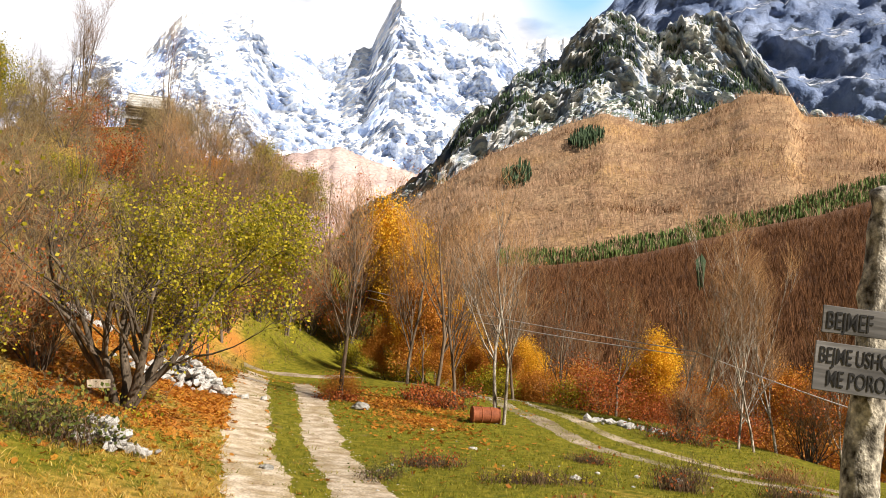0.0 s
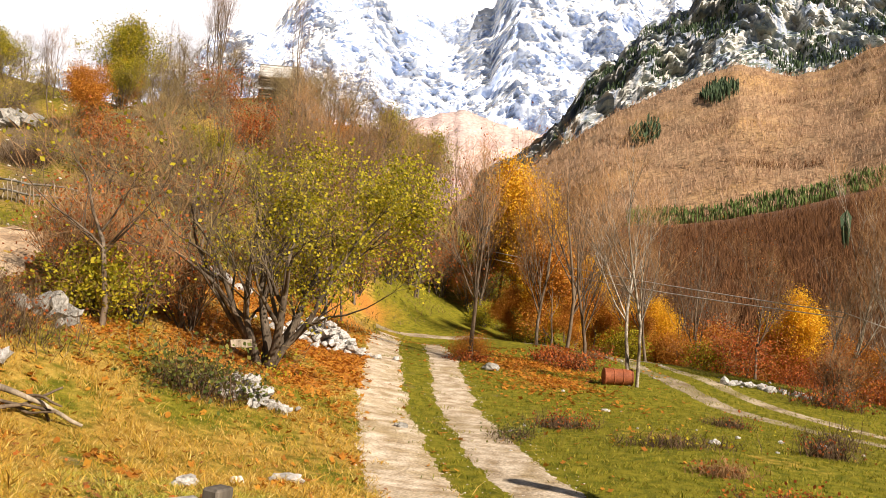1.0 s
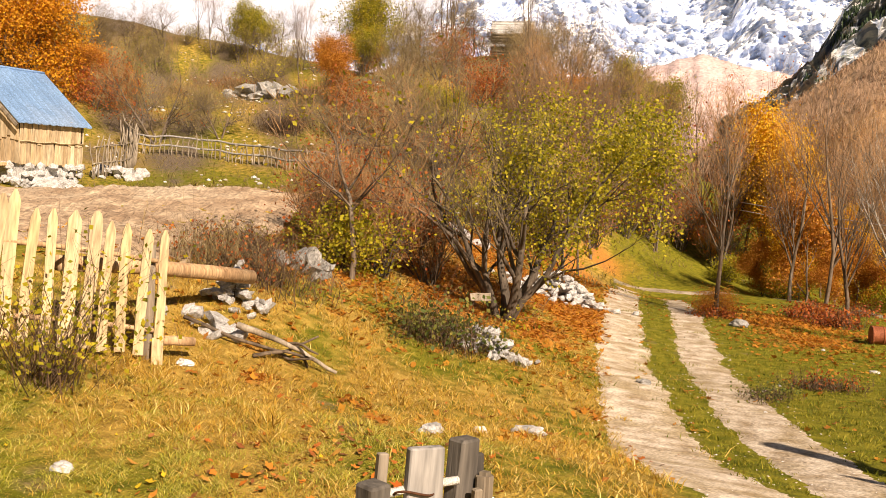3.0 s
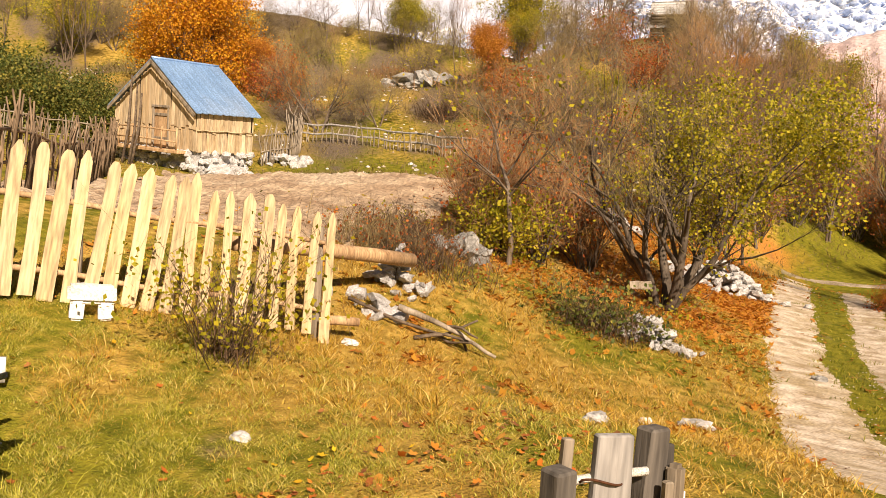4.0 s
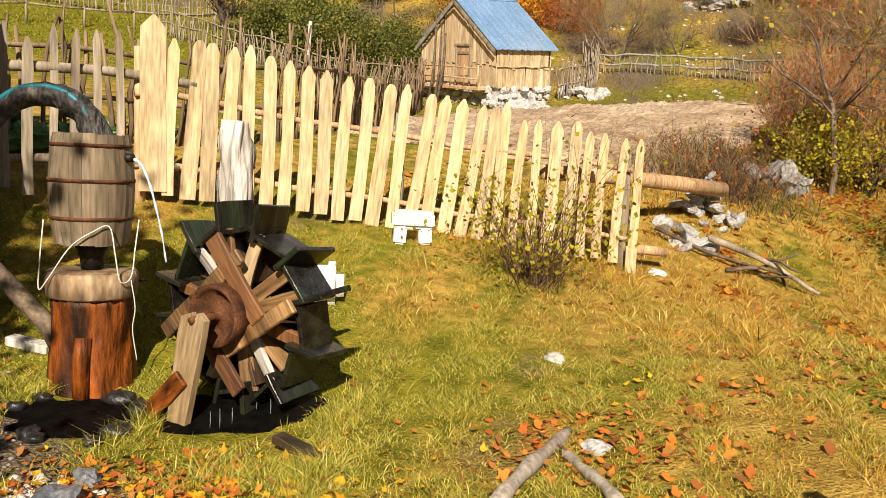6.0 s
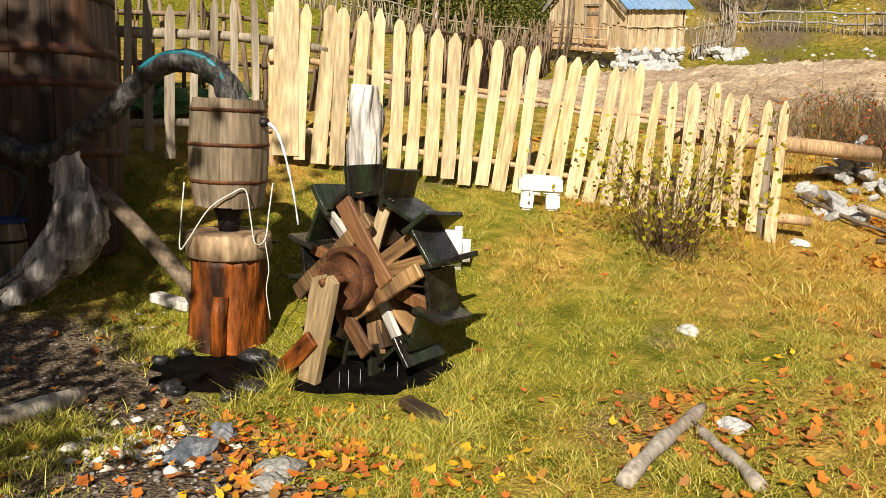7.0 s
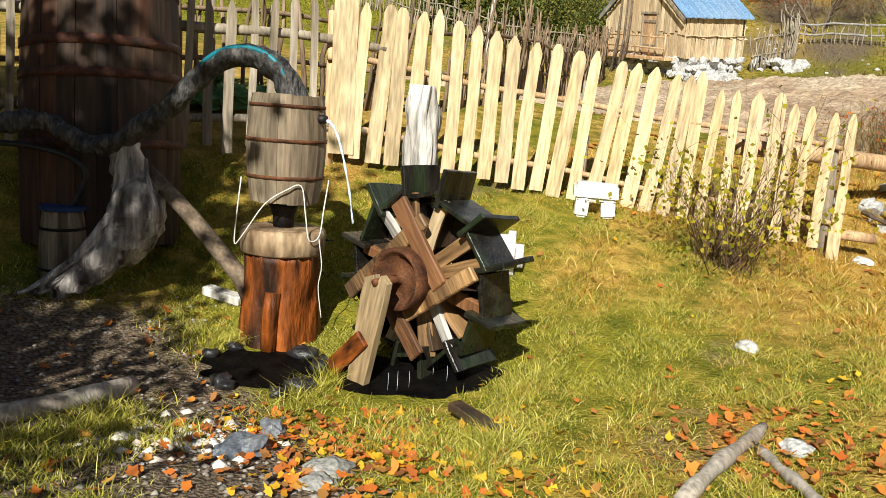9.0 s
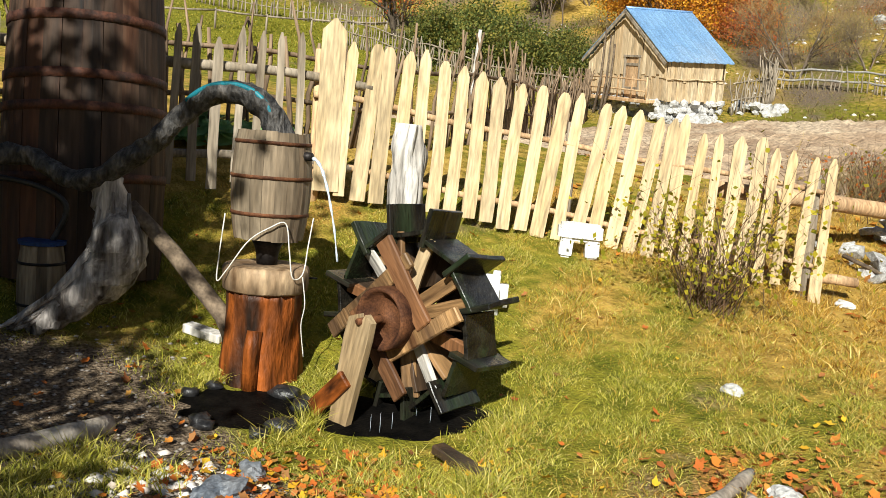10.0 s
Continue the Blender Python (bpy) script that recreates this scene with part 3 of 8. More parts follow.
def ground_material():
    m = bpy.data.materials.new("autumn_turf")
    m.use_nodes = True
    n, l = m.node_tree.nodes, m.node_tree.links
    b = n["Principled BSDF"]
    geo = n.new("ShaderNodeNewGeometry")
    att = n.new("ShaderNodeAttribute")
    att.attribute_name = "cover"
    sep = n.new("ShaderNodeSeparateColor")
    l.new(att.outputs["Color"], sep.inputs["Color"])

    def nz(scale, detail=6):
        q = n.new("ShaderNodeTexNoise")
        q.inputs["Scale"].default_value, q.inputs["Detail"].default_value = scale, detail
        l.new(geo.outputs["Position"], q.inputs["Vector"])
        return q.outputs["Fac"]

    def ramp2(fac, a, c, lo=0.35, hi=0.65):
        q = n.new("ShaderNodeValToRGB")
        q.color_ramp.elements[0].position, q.color_ramp.elements[1].position = lo, hi
        q.color_ramp.elements[0].color, q.color_ramp.elements[1].color = (*a, 1), (*c, 1)
        l.new(fac, q.inputs["Fac"])
        return q.outputs["Color"]

    def blend(fac, a, c):
        q = n.new("ShaderNodeMix")
        q.data_type = "RGBA"
        l.new(fac, q.inputs["Factor"])
        l.new(a, q.inputs["A"])
        l.new(c, q.inputs["B"])
        return q.outputs["Result"]

    def mask(value, noise_fac, soft=0.22):
        q = n.new("ShaderNodeMath")
        q.operation = "ADD"
        l.new(value, q.inputs[0])
        l.new(noise_fac, q.inputs[1])
        r = n.new("ShaderNodeMapRange")
        r.inputs["From Min"].default_value, r.inputs["From Max"].default_value = 1.0 - soft, 1.0 + soft
        l.new(q.outputs["Value"], r.inputs["Value"])
        return r.outputs["Result"]

    coarse, mid, fine = nz(0.8), nz(5), nz(38, 4)
    # turf green kept dark so the gaps between blades read as shaded
    green = ramp2(mid, (0.115, 0.12, 0.010), (0.25, 0.22, 0.022))
    dry = ramp2(mid, (0.26, 0.16, 0.03), (0.50, 0.33, 0.075))
    litter = ramp2(fine, (0.34, 0.12, 0.025), (0.60, 0.28, 0.06))
    soil = ramp2(fine, (0.06, 0.042, 0.026), (0.23, 0.175, 0.12))
    c = blend(mask(sep.outputs["Red"], mid), green, dry)
    c = blend(mask(sep.outputs["Green"], fine), c, litter)
    c = blend(mask(sep.outputs["Blue"], mid), c, soil)
    tone = n.new("ShaderNodeHueSaturation")
    tv = n.new("ShaderNodeMath")
    tv.operation = "MULTIPLY_ADD"
    tv.inputs[1].default_value, tv.inputs[2].default_value = 0.8, 0.6
    l.new(fine, tv.inputs[0])
    l.new(tv.outputs["Value"], tone.inputs["Value"])
    l.new(c, tone.inputs["Color"])
    l.new(tone.outputs["Color"], b.inputs["Base Color"])
    b.inputs["Roughness"].default_value, b.inputs["Specular IOR Level"].default_value = 0.95, 0.1
    bp = n.new("ShaderNodeBump")
    bp.inputs["Strength"].default_value, bp.inputs["Distance"].default_value = 0.8, 0.05
    hs = n.new("ShaderNodeMath")
    l.new(fine, hs.inputs[0])
    l.new(mid, hs.inputs[1])
    l.new(hs.outputs["Value"], bp.inputs["Height"])
    l.new(bp.outputs["Normal"], b.inputs["Normal"])
    return m


def build_ground():
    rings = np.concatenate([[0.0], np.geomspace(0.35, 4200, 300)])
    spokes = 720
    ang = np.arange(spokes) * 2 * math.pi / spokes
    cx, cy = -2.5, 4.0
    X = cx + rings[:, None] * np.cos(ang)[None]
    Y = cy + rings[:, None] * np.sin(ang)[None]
    Z = heights(X.ravel(), Y.ravel())
    i, j = np.meshgrid(np.arange(1, len(rings) - 1), np.arange(spokes), indexing="ij")
    j2 = (j + 1) % spokes
    F = np.stack([i * spokes + j, (i + 1) * spokes + j, (i + 1) * spokes + j2, i * spokes + j2], -1).reshape(-1, 4)
    V = np.c_[X.ravel(), Y.ravel(), Z]
    me = soup("ground", V, F, ground_material())
    mid = bmesh.new()
    mid.from_mesh(me)
    mid.verts.ensure_lookup_table()
    mid.faces.new([mid.verts[spokes + q] for q in range(spokes)])
    mid.to_mesh(me)
    mid.free()
    d, lf, br = cover(V[:, 0], V[:, 1])
    att = me.color_attributes.new("cover", "FLOAT_COLOR", "POINT")
    att.data.foreach_set("color", np.c_[d, lf, br, np.ones(len(d))].astype(np.float32).ravel())
    me.polygons.foreach_set("use_smooth", [True] * len(me.polygons))
    return tagged(new("ground", me), "sloping autumn pasture of green and dry grass with fallen leaves", "ground", kind="structure")


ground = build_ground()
strip("road_rut", RUT_L, 0.62, M_GRAVELROAD, "pale gravel wheel rut of a cart track", 1.0)
strip("road_rut", RUT_R, 0.52, M_GRAVELROAD, "pale gravel wheel rut of a cart track", 5.0)
strip("lane_rut", LANE, 0.40, M_LANE, "pale dirt lane across the meadow", 9.0)
strip("lane_rut", [(a + 1.0, b + 0.9) for a, b in LANE[2:]], 0.30, M_LANE, "pale dirt lane across the meadow", 12.0)


def build_field():
    """The ploughed plot below the hut, with clods in rough rows."""
    nx, ny = 150, 110
    c = [Vector((-8.0, 9.2, 0)), Vector((-12.6, 20.0, 0)), Vector((-22.0, 18.0, 0)), Vector((-15.0, 5.5, 0))]
    V = []
    for i in range(nx):
        for j in range(ny):
            u, v = i / (nx - 1), j / (ny - 1)
            p = (c[0] * (1 - v) + c[1] * v) * (1 - u) + (c[3] * (1 - v) + c[2] * v) * u
            k = noise.noise(Vector((p.x * 0.6, p.y * 0.6, 0)))
            edge = min(u, 1 - u, v, 1 - v)
            V.append((p.x + 0.5 * k * (edge < 0.06), p.y + 0.5 * k * (edge < 0.06), edge))
    V = np.array(V)
    z = heights(V[:, 0], V[:, 1])
    clod = np.array([noise.noise(Vector((a * 3.1, b * 3.1, 1))) + 0.7 * noise.noise(Vector((a * 8, b * 8, 5))) for a, b in V[:, :2]])
    row = np.sin((V[:, 0] * 0.35 + V[:, 1] * 0.94) * 9)
    z = z + np.where(V[:, 2] < 0.012, -0.04, 0.05 + 0.07 * clod + 0.03 * row)
    F = [(i * ny + j, (i + 1) * ny + j, (i + 1) * ny + j + 1, i * ny + j + 1) for i in range(nx - 1) for j in range(ny - 1)]
    return tagged(new("field", soup("field", np.c_[V[:, :2], z], F, M_FIELD)), "bare ploughed stony plot below the hut", "field", kind="structure")


build_field()


# ---------------------------------------------------------------- mountains
def rock_material(name, rock1, rock2, veg, snow, snow_amount, veg_amount, scale, relief=0.9):
    """Limestone with scrub on the gentle ledges and snow on the high ones."""
    m = bpy.data.materials.new(name)
    m.use_nodes = True
    n, l = m.node_tree.nodes, m.node_tree.links
    b = n["Principled BSDF"]
    geo = n.new("ShaderNodeNewGeometry")

    def nz(s, d=8, stretch=(1, 1, 1)):
        mp = n.new("ShaderNodeMapping")
        mp.inputs["Scale"].default_value = stretch
        l.new(geo.outputs["Position"], mp.inputs["Vector"])
        q = n.new("ShaderNodeTexNoise")
        q.inputs["Scale"].default_value, q.inputs["Detail"].default_value, q.inputs["Roughness"].default_value = s, d, 0.62
        l.new(mp.outputs["Vector"], q.inputs["Vector"])
        return q.outputs["Fac"]

    def rng(v, lo, hi, top=1.0):
        r = n.new("ShaderNodeMapRange")
        r.inputs["From Min"].default_value, r.inputs["From Max"].default_value, r.inputs["To Max"].default_value = lo, hi, top
        l.new(v, r.inputs["Value"])
        return r.outputs["Result"]

    def mixc(f, a, c):
        q = n.new("ShaderNodeMix")
        q.data_type = "RGBA"
        l.new(f, q.inputs["Factor"])
        for k, s in (("A", a), ("B", c)):
            if isinstance(s, tuple):
                q.inputs[k].default_value = (*s, 1)
            else:
                l.new(s, q.inputs[k])
        return q.outputs["Result"]

    up = n.new("ShaderNodeSeparateXYZ")
    l.new(geo.outputs["Normal"], up.inputs["Vector"])
    # rock1 holds the painted blue of shade and haze, blotched into rock2
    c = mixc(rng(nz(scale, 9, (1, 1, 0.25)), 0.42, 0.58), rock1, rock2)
    ad = n.new("ShaderNodeMath")
    l.new(up.outputs["Z"], ad.inputs[0])
    l.new(nz(scale * 1.6), ad.inputs[1])
    c = mixc(rng(ad.outputs["Value"], 1.28 - veg_amount, 1.40 - veg_amount), c, veg)
    if snow_amount:
        sn = n.new("ShaderNodeMath")
        l.new(up.outputs["Z"], sn.inputs[0])
        l.new(nz(scale * 3.5, 10, (1, 1, 0.5)), sn.inputs[1])
        c = mixc(rng(sn.outputs["Value"], 1.25 - snow_amount, 1.36 - snow_amount), c, snow)
    l.new(c, b.inputs["Base Color"])
    b.inputs["Roughness"].default_value, b.inputs["Specular IOR Level"].default_value = 0.95, 0.05
    bp = n.new("ShaderNodeBump")
    bp.inputs["Strength"].default_value, bp.inputs["Distance"].default_value = relief, 1.2 / scale * 0.35
    l.new(nz(scale * 1.3, 10), bp.inputs["Height"])
    l.new(bp.outputs["Normal"], b.inputs["Normal"])
    return m


def interp(knots, x):
    a = np.array(knots, float)
    return np.interp(x, a[:, 0], a[:, 1])


def massif(name, crest, r_top, r_foot, foot_el, rough, size, material, label, na=260, nv=110, curve=1.0, jag=0.4, seed=0.0, wob=0.0, zs=0.32, smooth=True):
    """A mountain side that climbs from its foot to a crest; crest: azimuth to the right and elevation, in degrees, seen from the yard."""
    a0, a1 = crest[0][0], crest[-1][0]
    V = []
    for i in range(na):
        a = a0 + (a1 - a0) * i / (na - 1)
        el = interp(crest, a) + jag * noise.noise(Vector((a * 1.3, seed, 0))) + jag * 0.6 * noise.noise(Vector((a * 4.1, seed, 3)))
        el0 = foot_el if not hasattr(foot_el, "__len__") else interp(foot_el, a)
        rt = r_top * (1 + wob * noise.noise(Vector((a * 0.12, seed, 7))))
        zt, z0 = rt * math.tan(radians(el)), r_foot * math.tan(radians(el0))
        for j in range(nv + 8):
            if j < nv:
                v = j / (nv - 1)
                r = r_foot + (rt - r_foot) * v
                z = z0 + (zt - z0) * v ** curve
            else:
                v = 1.0
                k = (j - nv + 1) / 8
                r = rt + (rt - r_foot) * 0.5 * k
                z = zt - (zt - z0) * 0.6 * k
            x, y = r * math.sin(radians(a)), r * math.cos(radians(a))
            q = Vector((x, y, z * zs)) / size + Vector((seed, 0, 0))
            d = (noise.ridged_multi_fractal(q, 0.8, 2.2, 8, 1.0, 2.0) - 1.1) * rough + rough * .10 * (.4 - 2 * abs(noise.noise(q * 5.3))) + rough * .07 * (.4 - 2 * abs(noise.noise(q * 13))) + rough * .05 * noise.noise(q * 30)
            fade = min(1, v * 5) * (1.0 - 0.75 * max(0, (v - 0.86) / 0.14) if j < nv else 0.25)
            rr = r - d * fade * 1.3
            V.append((rr * math.sin(radians(a)), rr * math.cos(radians(a)), z * rr / r + d * fade * 0.35 + 1.5))
    w = nv + 8
    F = [(i * w + j, (i + 1) * w + j, (i + 1) * w + j + 1, i * w + j + 1) for i in range(na - 1) for j in range(w - 1)]
    ob = new(name, soup(name, V, F, material))
    ob.data.polygons.foreach_set("use_smooth", [smooth] * len(ob.data.polygons))
    return tagged(ob, label, "mountain", kind="structure")


# bluish rock tones: mountain shade and distance haze are put into the base colours
M_SNOWROCK = rock_material("snowy_limestone_baked_blue", (0.32, 0.43, 0.68), (0.62, 0.71, 0.86), (0.30, 0.31, 0.26), (0.94, 0.95, 0.96), 0.51, -0.10, 0.032, 0.5)
M_CLIFF = rock_material("wooded_limestone_cliff", (0.27, 0.33, 0.44), (0.72, 0.71, 0.67), (0.14, 0.18, 0.15), (0.9, 0.9, 0.9), 0, 0.20, 0.05, 0.5)
M_HIGHROCK = rock_material("high_rock_baked_shade", (0.15, 0.21, 0.36), (0.28, 0.35, 0.52), (0.09, 0.12, 0.16), (0.7, 0.75, 0.85), -0.12, -0.05, 0.012)
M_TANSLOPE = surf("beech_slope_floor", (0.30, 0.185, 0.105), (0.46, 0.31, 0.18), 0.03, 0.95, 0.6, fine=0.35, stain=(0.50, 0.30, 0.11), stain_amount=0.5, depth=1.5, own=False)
# floor of the same slope, its shade likewise mixed into the browns
M_BROWNSLOPE = surf("brown_floor_baked_shade", (0.095, 0.045, 0.022), (0.18, 0.088, 0.042), 0.08, 0.95, 0.6, fine=0.9, stain=(0.17, 0.09, 0.045), stain_amount=0.5, depth=0.6, own=False)
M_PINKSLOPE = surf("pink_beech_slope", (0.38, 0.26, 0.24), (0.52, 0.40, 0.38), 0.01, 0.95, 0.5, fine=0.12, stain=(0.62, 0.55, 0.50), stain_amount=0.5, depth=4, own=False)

SNOW_CREST = [(-75, 10), (-45, 12), (-28.5, 14), (-26.7, 14.5), (-25, 16.8), (-23, 17.7), (-21.4, 17.5), (-19.2, 20.3), (-17, 20.8), (-14.5, 21), (-12.9, 19.8),
              (-9.4, 19.1), (-6.4, 20.1), (-5, 23), (-4.5, 23.8), (-3, 23), (-1, 22.3), (2.2, 22.7), (4, 21), (8, 21.2), (12, 22), (20, 20)]
massif("snow_mountain", SNOW_CREST, 3300, 2000, 9.0, 95, 330, M_SNOWROCK, "snow-covered limestone mountain with blue shade painted into its rock", 620, 220, 1.25, 0.35, 2.0, smooth=False)
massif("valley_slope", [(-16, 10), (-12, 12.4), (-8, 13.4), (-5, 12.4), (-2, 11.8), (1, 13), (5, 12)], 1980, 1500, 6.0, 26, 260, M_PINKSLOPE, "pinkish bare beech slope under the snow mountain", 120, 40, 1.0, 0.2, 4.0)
massif("high_ridge", [(5, 17), (7, 20.3), (9.3, 22.8), (11, 23.8), (13.4, 25.8), (18.9, 27.5), (28, 28.5), (45, 28), (70, 20)], 2300, 1500, 13.0, 85, 420, M_HIGHROCK, "high rock ridge with dark blue shade painted into its colour", 220, 120, 1.1, 0.4, 7.0)
CLIFF_CREST = [(-7, 8.6), (-6, 9.3), (-3.4, 10.5), (-1.2, 12.7), (.2, 15.9), (2.5, 17.3), (3.9, 19.2), (6.6, 20), (8.1, 21.8), (10, 23), (11.6, 22.6), (12.7, 21.4),
               (14.6, 22.3), (17.2, 22.5), (18.6, 21.4), (20.4, 18.9), (22.5, 16.4), (27.9, 15), (45, 14), (70, 10)]
cliff = massif("cliff_mountain", CLIFF_CREST, 1250, 900, [(-7, 7.5), (0, 10.5), (6, 13.5), (10, 15), (28, 13), (70, 8)], 72, 210, M_CLIFF, "pale limestone cliff, blue shade in its rock, dark scrub on ledges", 520, 190, 0.9, 0.5, 11.0, smooth=False)
FOOT_CREST = [(-9, 6.6), (-5.6, 9), (-3.3, 9.7), (.4, 12.4), (2.3, 13.6), (6.1, 15.2), (8, 16), (10.2, 16.5), (12.9, 15.6), (15.5, 16), (17.6, 17), (19.4, 17.6), (21.8, 17.3),
              (22.5, 16), (24.8, 15.9), (27.9, 14.7), (45, 13), (70, 9)]
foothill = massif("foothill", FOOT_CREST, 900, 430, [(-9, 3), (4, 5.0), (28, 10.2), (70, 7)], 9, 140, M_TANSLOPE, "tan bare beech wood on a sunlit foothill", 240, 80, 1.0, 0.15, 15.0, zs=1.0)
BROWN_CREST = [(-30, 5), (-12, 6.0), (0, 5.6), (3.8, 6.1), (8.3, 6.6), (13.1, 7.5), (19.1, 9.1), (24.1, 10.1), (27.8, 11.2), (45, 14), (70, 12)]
brownhill = massif("wooded_slope", BROWN_CREST, 400, 95, [(-30, -9), (70, -9)], 3.0, 70, M_BROWNSLOPE, "brown bare wood across the gully, shade painted into its colour", 240, 70, 1.25, 0.1, 19.0, zs=1.0)

# ---------------------------------------------------------------- picket fence round the plot
FENCE = [(-8.15, -2.6, 0.95), (-8.35, -0.4, 0.98), (-8.25, 1.2, 0.97), (-8.12, 2.65, 0.95), (-7.77, 4.2, 0.74), (-7.1, 5.6, 0.55), (-6.22, 7.02, 0.37)]


def picket_mesh(name, w, h, style, seed, material):
    """A sawn board with a cut point, a slight bow and uneven edges; base at z = 0, face towards +y."""
    rnd = random.Random(seed)
    t = 0.024
    rows = []
    n = 7
    for i in range(n + 1):
        z = h * 0.93 * i / n
        k = 1 + rnd.uniform(-0.06, 0.06) - 0.10 * (i / n)
        bow = 0.012 * math.sin(i / n * math.pi + seed)
        rows.append((z, bow - w / 2 * k, bow + w / 2 * k))
    z0, l0, r0 = rows[-1]
    c = (l0 + r0) / 2
    if style == 0:
        rows.append((h, c - 0.012, c + 0.012))
    elif style == 1:
        rows.append((h * 0.97, c - w * 0.28, c + w * 0.28))
        rows.append((h * 0.985, c - w * 0.15, c + w * 0.15))
    else:
        rows.append((h, c - w * 0.06, c + w * 0.16))
    V, F = [], []
    for z, a, b in rows:
        V += [(a, -t / 2, z), (b, -t / 2, z), (b, t / 2, z), (a, t / 2, z)]
    for i in range(len(rows) - 1):
        o = i * 4
        for k in range(4):
            F.append((o + k, o + (k + 1) % 4, o + 4 + (k + 1) % 4, o + 4 + k))
    F += [(3, 2, 1, 0), tuple(len(V) - 4 + k for k in range(4))]
    return mesh_of(name, V, F, material)


def fence_line(n=400):
    pts = curve_points(FENCE, n)
    d = [0.0]
    for a, b in zip(pts, pts[1:]):
        d.append(d[-1] + math.hypot(b.x - a.x, b.y - a.y))
    return pts, np.array(d)


FPTS, FDIST = fence_line()


def on_fence(s):
    k = int(np.clip(np.searchsorted(FDIST, s), 1, len(FPTS) - 1))
    a, b = FPTS[k - 1], FPTS[k]
    u = (s - FDIST[k - 1]) / max(FDIST[k] - FDIST[k - 1], 1e-6)
    return a.lerp(b, u), math.degrees(math.atan2(b.y - a.y, b.x - a.x))


def build_pickets():
    rnd = random.Random(5)
    total = FDIST[-1]
    s_split = float(np.interp(0.50, np.arange(len(FPTS)) / (len(FPTS) - 1), FDIST))     # pale boards start here
    pale = thing("picket_fence", FPTS[200], "new pale sawn picket fence along the grass slope", "fence")
    grey = thing("picket_fence", FPTS[60], "weathered grey picket fence beside the tall vat", "fence")
    pale.matrix_world = grey.matrix_world = Matrix.Identity(4)
    variants = [picket_mesh("picket", w, h, st, i, M_PICKET) for i, (w, h, st) in enumerate(
        [(.130, 1.44, 1), (.142, 1.40, 0), (.120, 1.46, 0), (.135, 1.42, 2), (.110, 1.38, 0), (.146, 1.45, 1), (.125, 1.41, 2)])]
    thin = [picket_mesh("picket", w, h, 0, 20 + i, M_PICKET) for i, (w, h) in enumerate([(.095, 1.38), (.085, 1.40), (.105, 1.36)])]
    greys = [picket_mesh("picket", w, h, st, 40 + i, M_GREYWOOD) for i, (w, h, st) in enumerate([(.085, 1.40, 0), (.075, 1.46, 2), (.095, 1.36, 0), (.07, 1.42, 2)])]
    count = 27
    gap = (total - s_split) / (count - 1)
    for k in range(count):
        p, a = on_fence(s_split + gap * k)
        slim = k in (12, 13, 19, 20, 23, 24, 25, 26)
        me = rnd.choice(thin if slim and k > 18 else variants)
        lean = rnd.uniform(0.5, 3.5) + 5.5 * math.exp(-((k - 14) / 5) ** 2)
        size = 1.06 - 0.09 * k / count
        off = 0.03 * (1 if k % 9 == 5 else 0)
        m = pose(p.x, p.y, p.z + rnd.uniform(-.03, .03), 0, 0, a) @ pose(0, -0.045 - off, 0, rnd.uniform(-2, 2), lean, rnd.uniform(-4, 4))
        part("picket", me, M_PICKET, pale, m=m @ Matrix.Diagonal((1, 1, size, 1)))
    # the wide board that ends the pale run
    p, a = on_fence(s_split - 0.16)
    part("gate_board", picket_mesh("gate_board", 0.25, 1.62, 0, 77, M_PICKET), M_PICKET, pale, "wide pale pointed board", m=pose(p.x, p.y, p.z, 0, 0, a) @ pose(0, -0.06, 0.02, 0, 1, 0))
    s = s_split - 0.42
    while s > 0.1:
        p, a = on_fence(s)
        part("picket", rnd.choice(greys), M_GREYWOOD, grey, m=pose(p.x, p.y, p.z + rnd.uniform(-.04, .05), 0, 0, a) @ pose(0, -0.05, 0, rnd.uniform(-2, 2), rnd.uniform(-2.5, 2.5), 0))
        s -= rnd.uniform(0.17, 0.225)

    def rail(parent, s0, s1, h, r, name, mat, lift=0.0):
        pts = []
        for i in range(14):
            q, _ = on_fence(s0 + (s1 - s0) * i / 13)
            pts.append((q.x + 0.012 * math.sin(i * 2.1), q.y, q.z + h + lift * i / 13 + 0.015 * math.sin(i * 1.3)))
        part(name, tube(name, pts, [r * (1.1 - 0.02 * i) for i in range(14)], mat, 9, 0.008, 3.0), mat, parent)

    rail(pale, s_split - 0.3, total - 0.02, 0.92, 0.030, "top_rail", M_RAIL, 0.08)
    rail(pale, s_split - 0.3, total + 0.02, 0.26, 0.030, "bottom_rail", M_RAIL)
    rail(grey, 0.05, s_split + 0.25, 1.08, 0.052, "top_rail", M_GREYWOOD)
    rail(grey, 0.05, s_split + 0.1, 0.28, 0.045, "bottom_rail", M_GREYWOOD)
    for s, h, par, mat in ((total - 0.07, 1.25, pale, M_GREYWOOD), (s_split + 2.3, 1.3, pale, M_GREYWOOD), (s_split - 0.25, 1.45, pale, M_RAIL), (1.3, 1.4, grey, M_GREYWOOD)):
        p, a = on_fence(s)
        g = ground_z(p.x, p.y) - 0.15
        part("post", tube("post", [(0, 0, 0), (0.01, 0, h * 0.5), (0, 0.01, h + p.z - g - 0.1)], [0.06, 0.055, 0.05], mat, 8, 0.01, s), mat, par, m=pose(p.x, p.y, g) @ pose(0, 0, 0, 0, 0, a) @ pose(0, 0.06, 0))
    p, a = on_fence(total + 0.0)
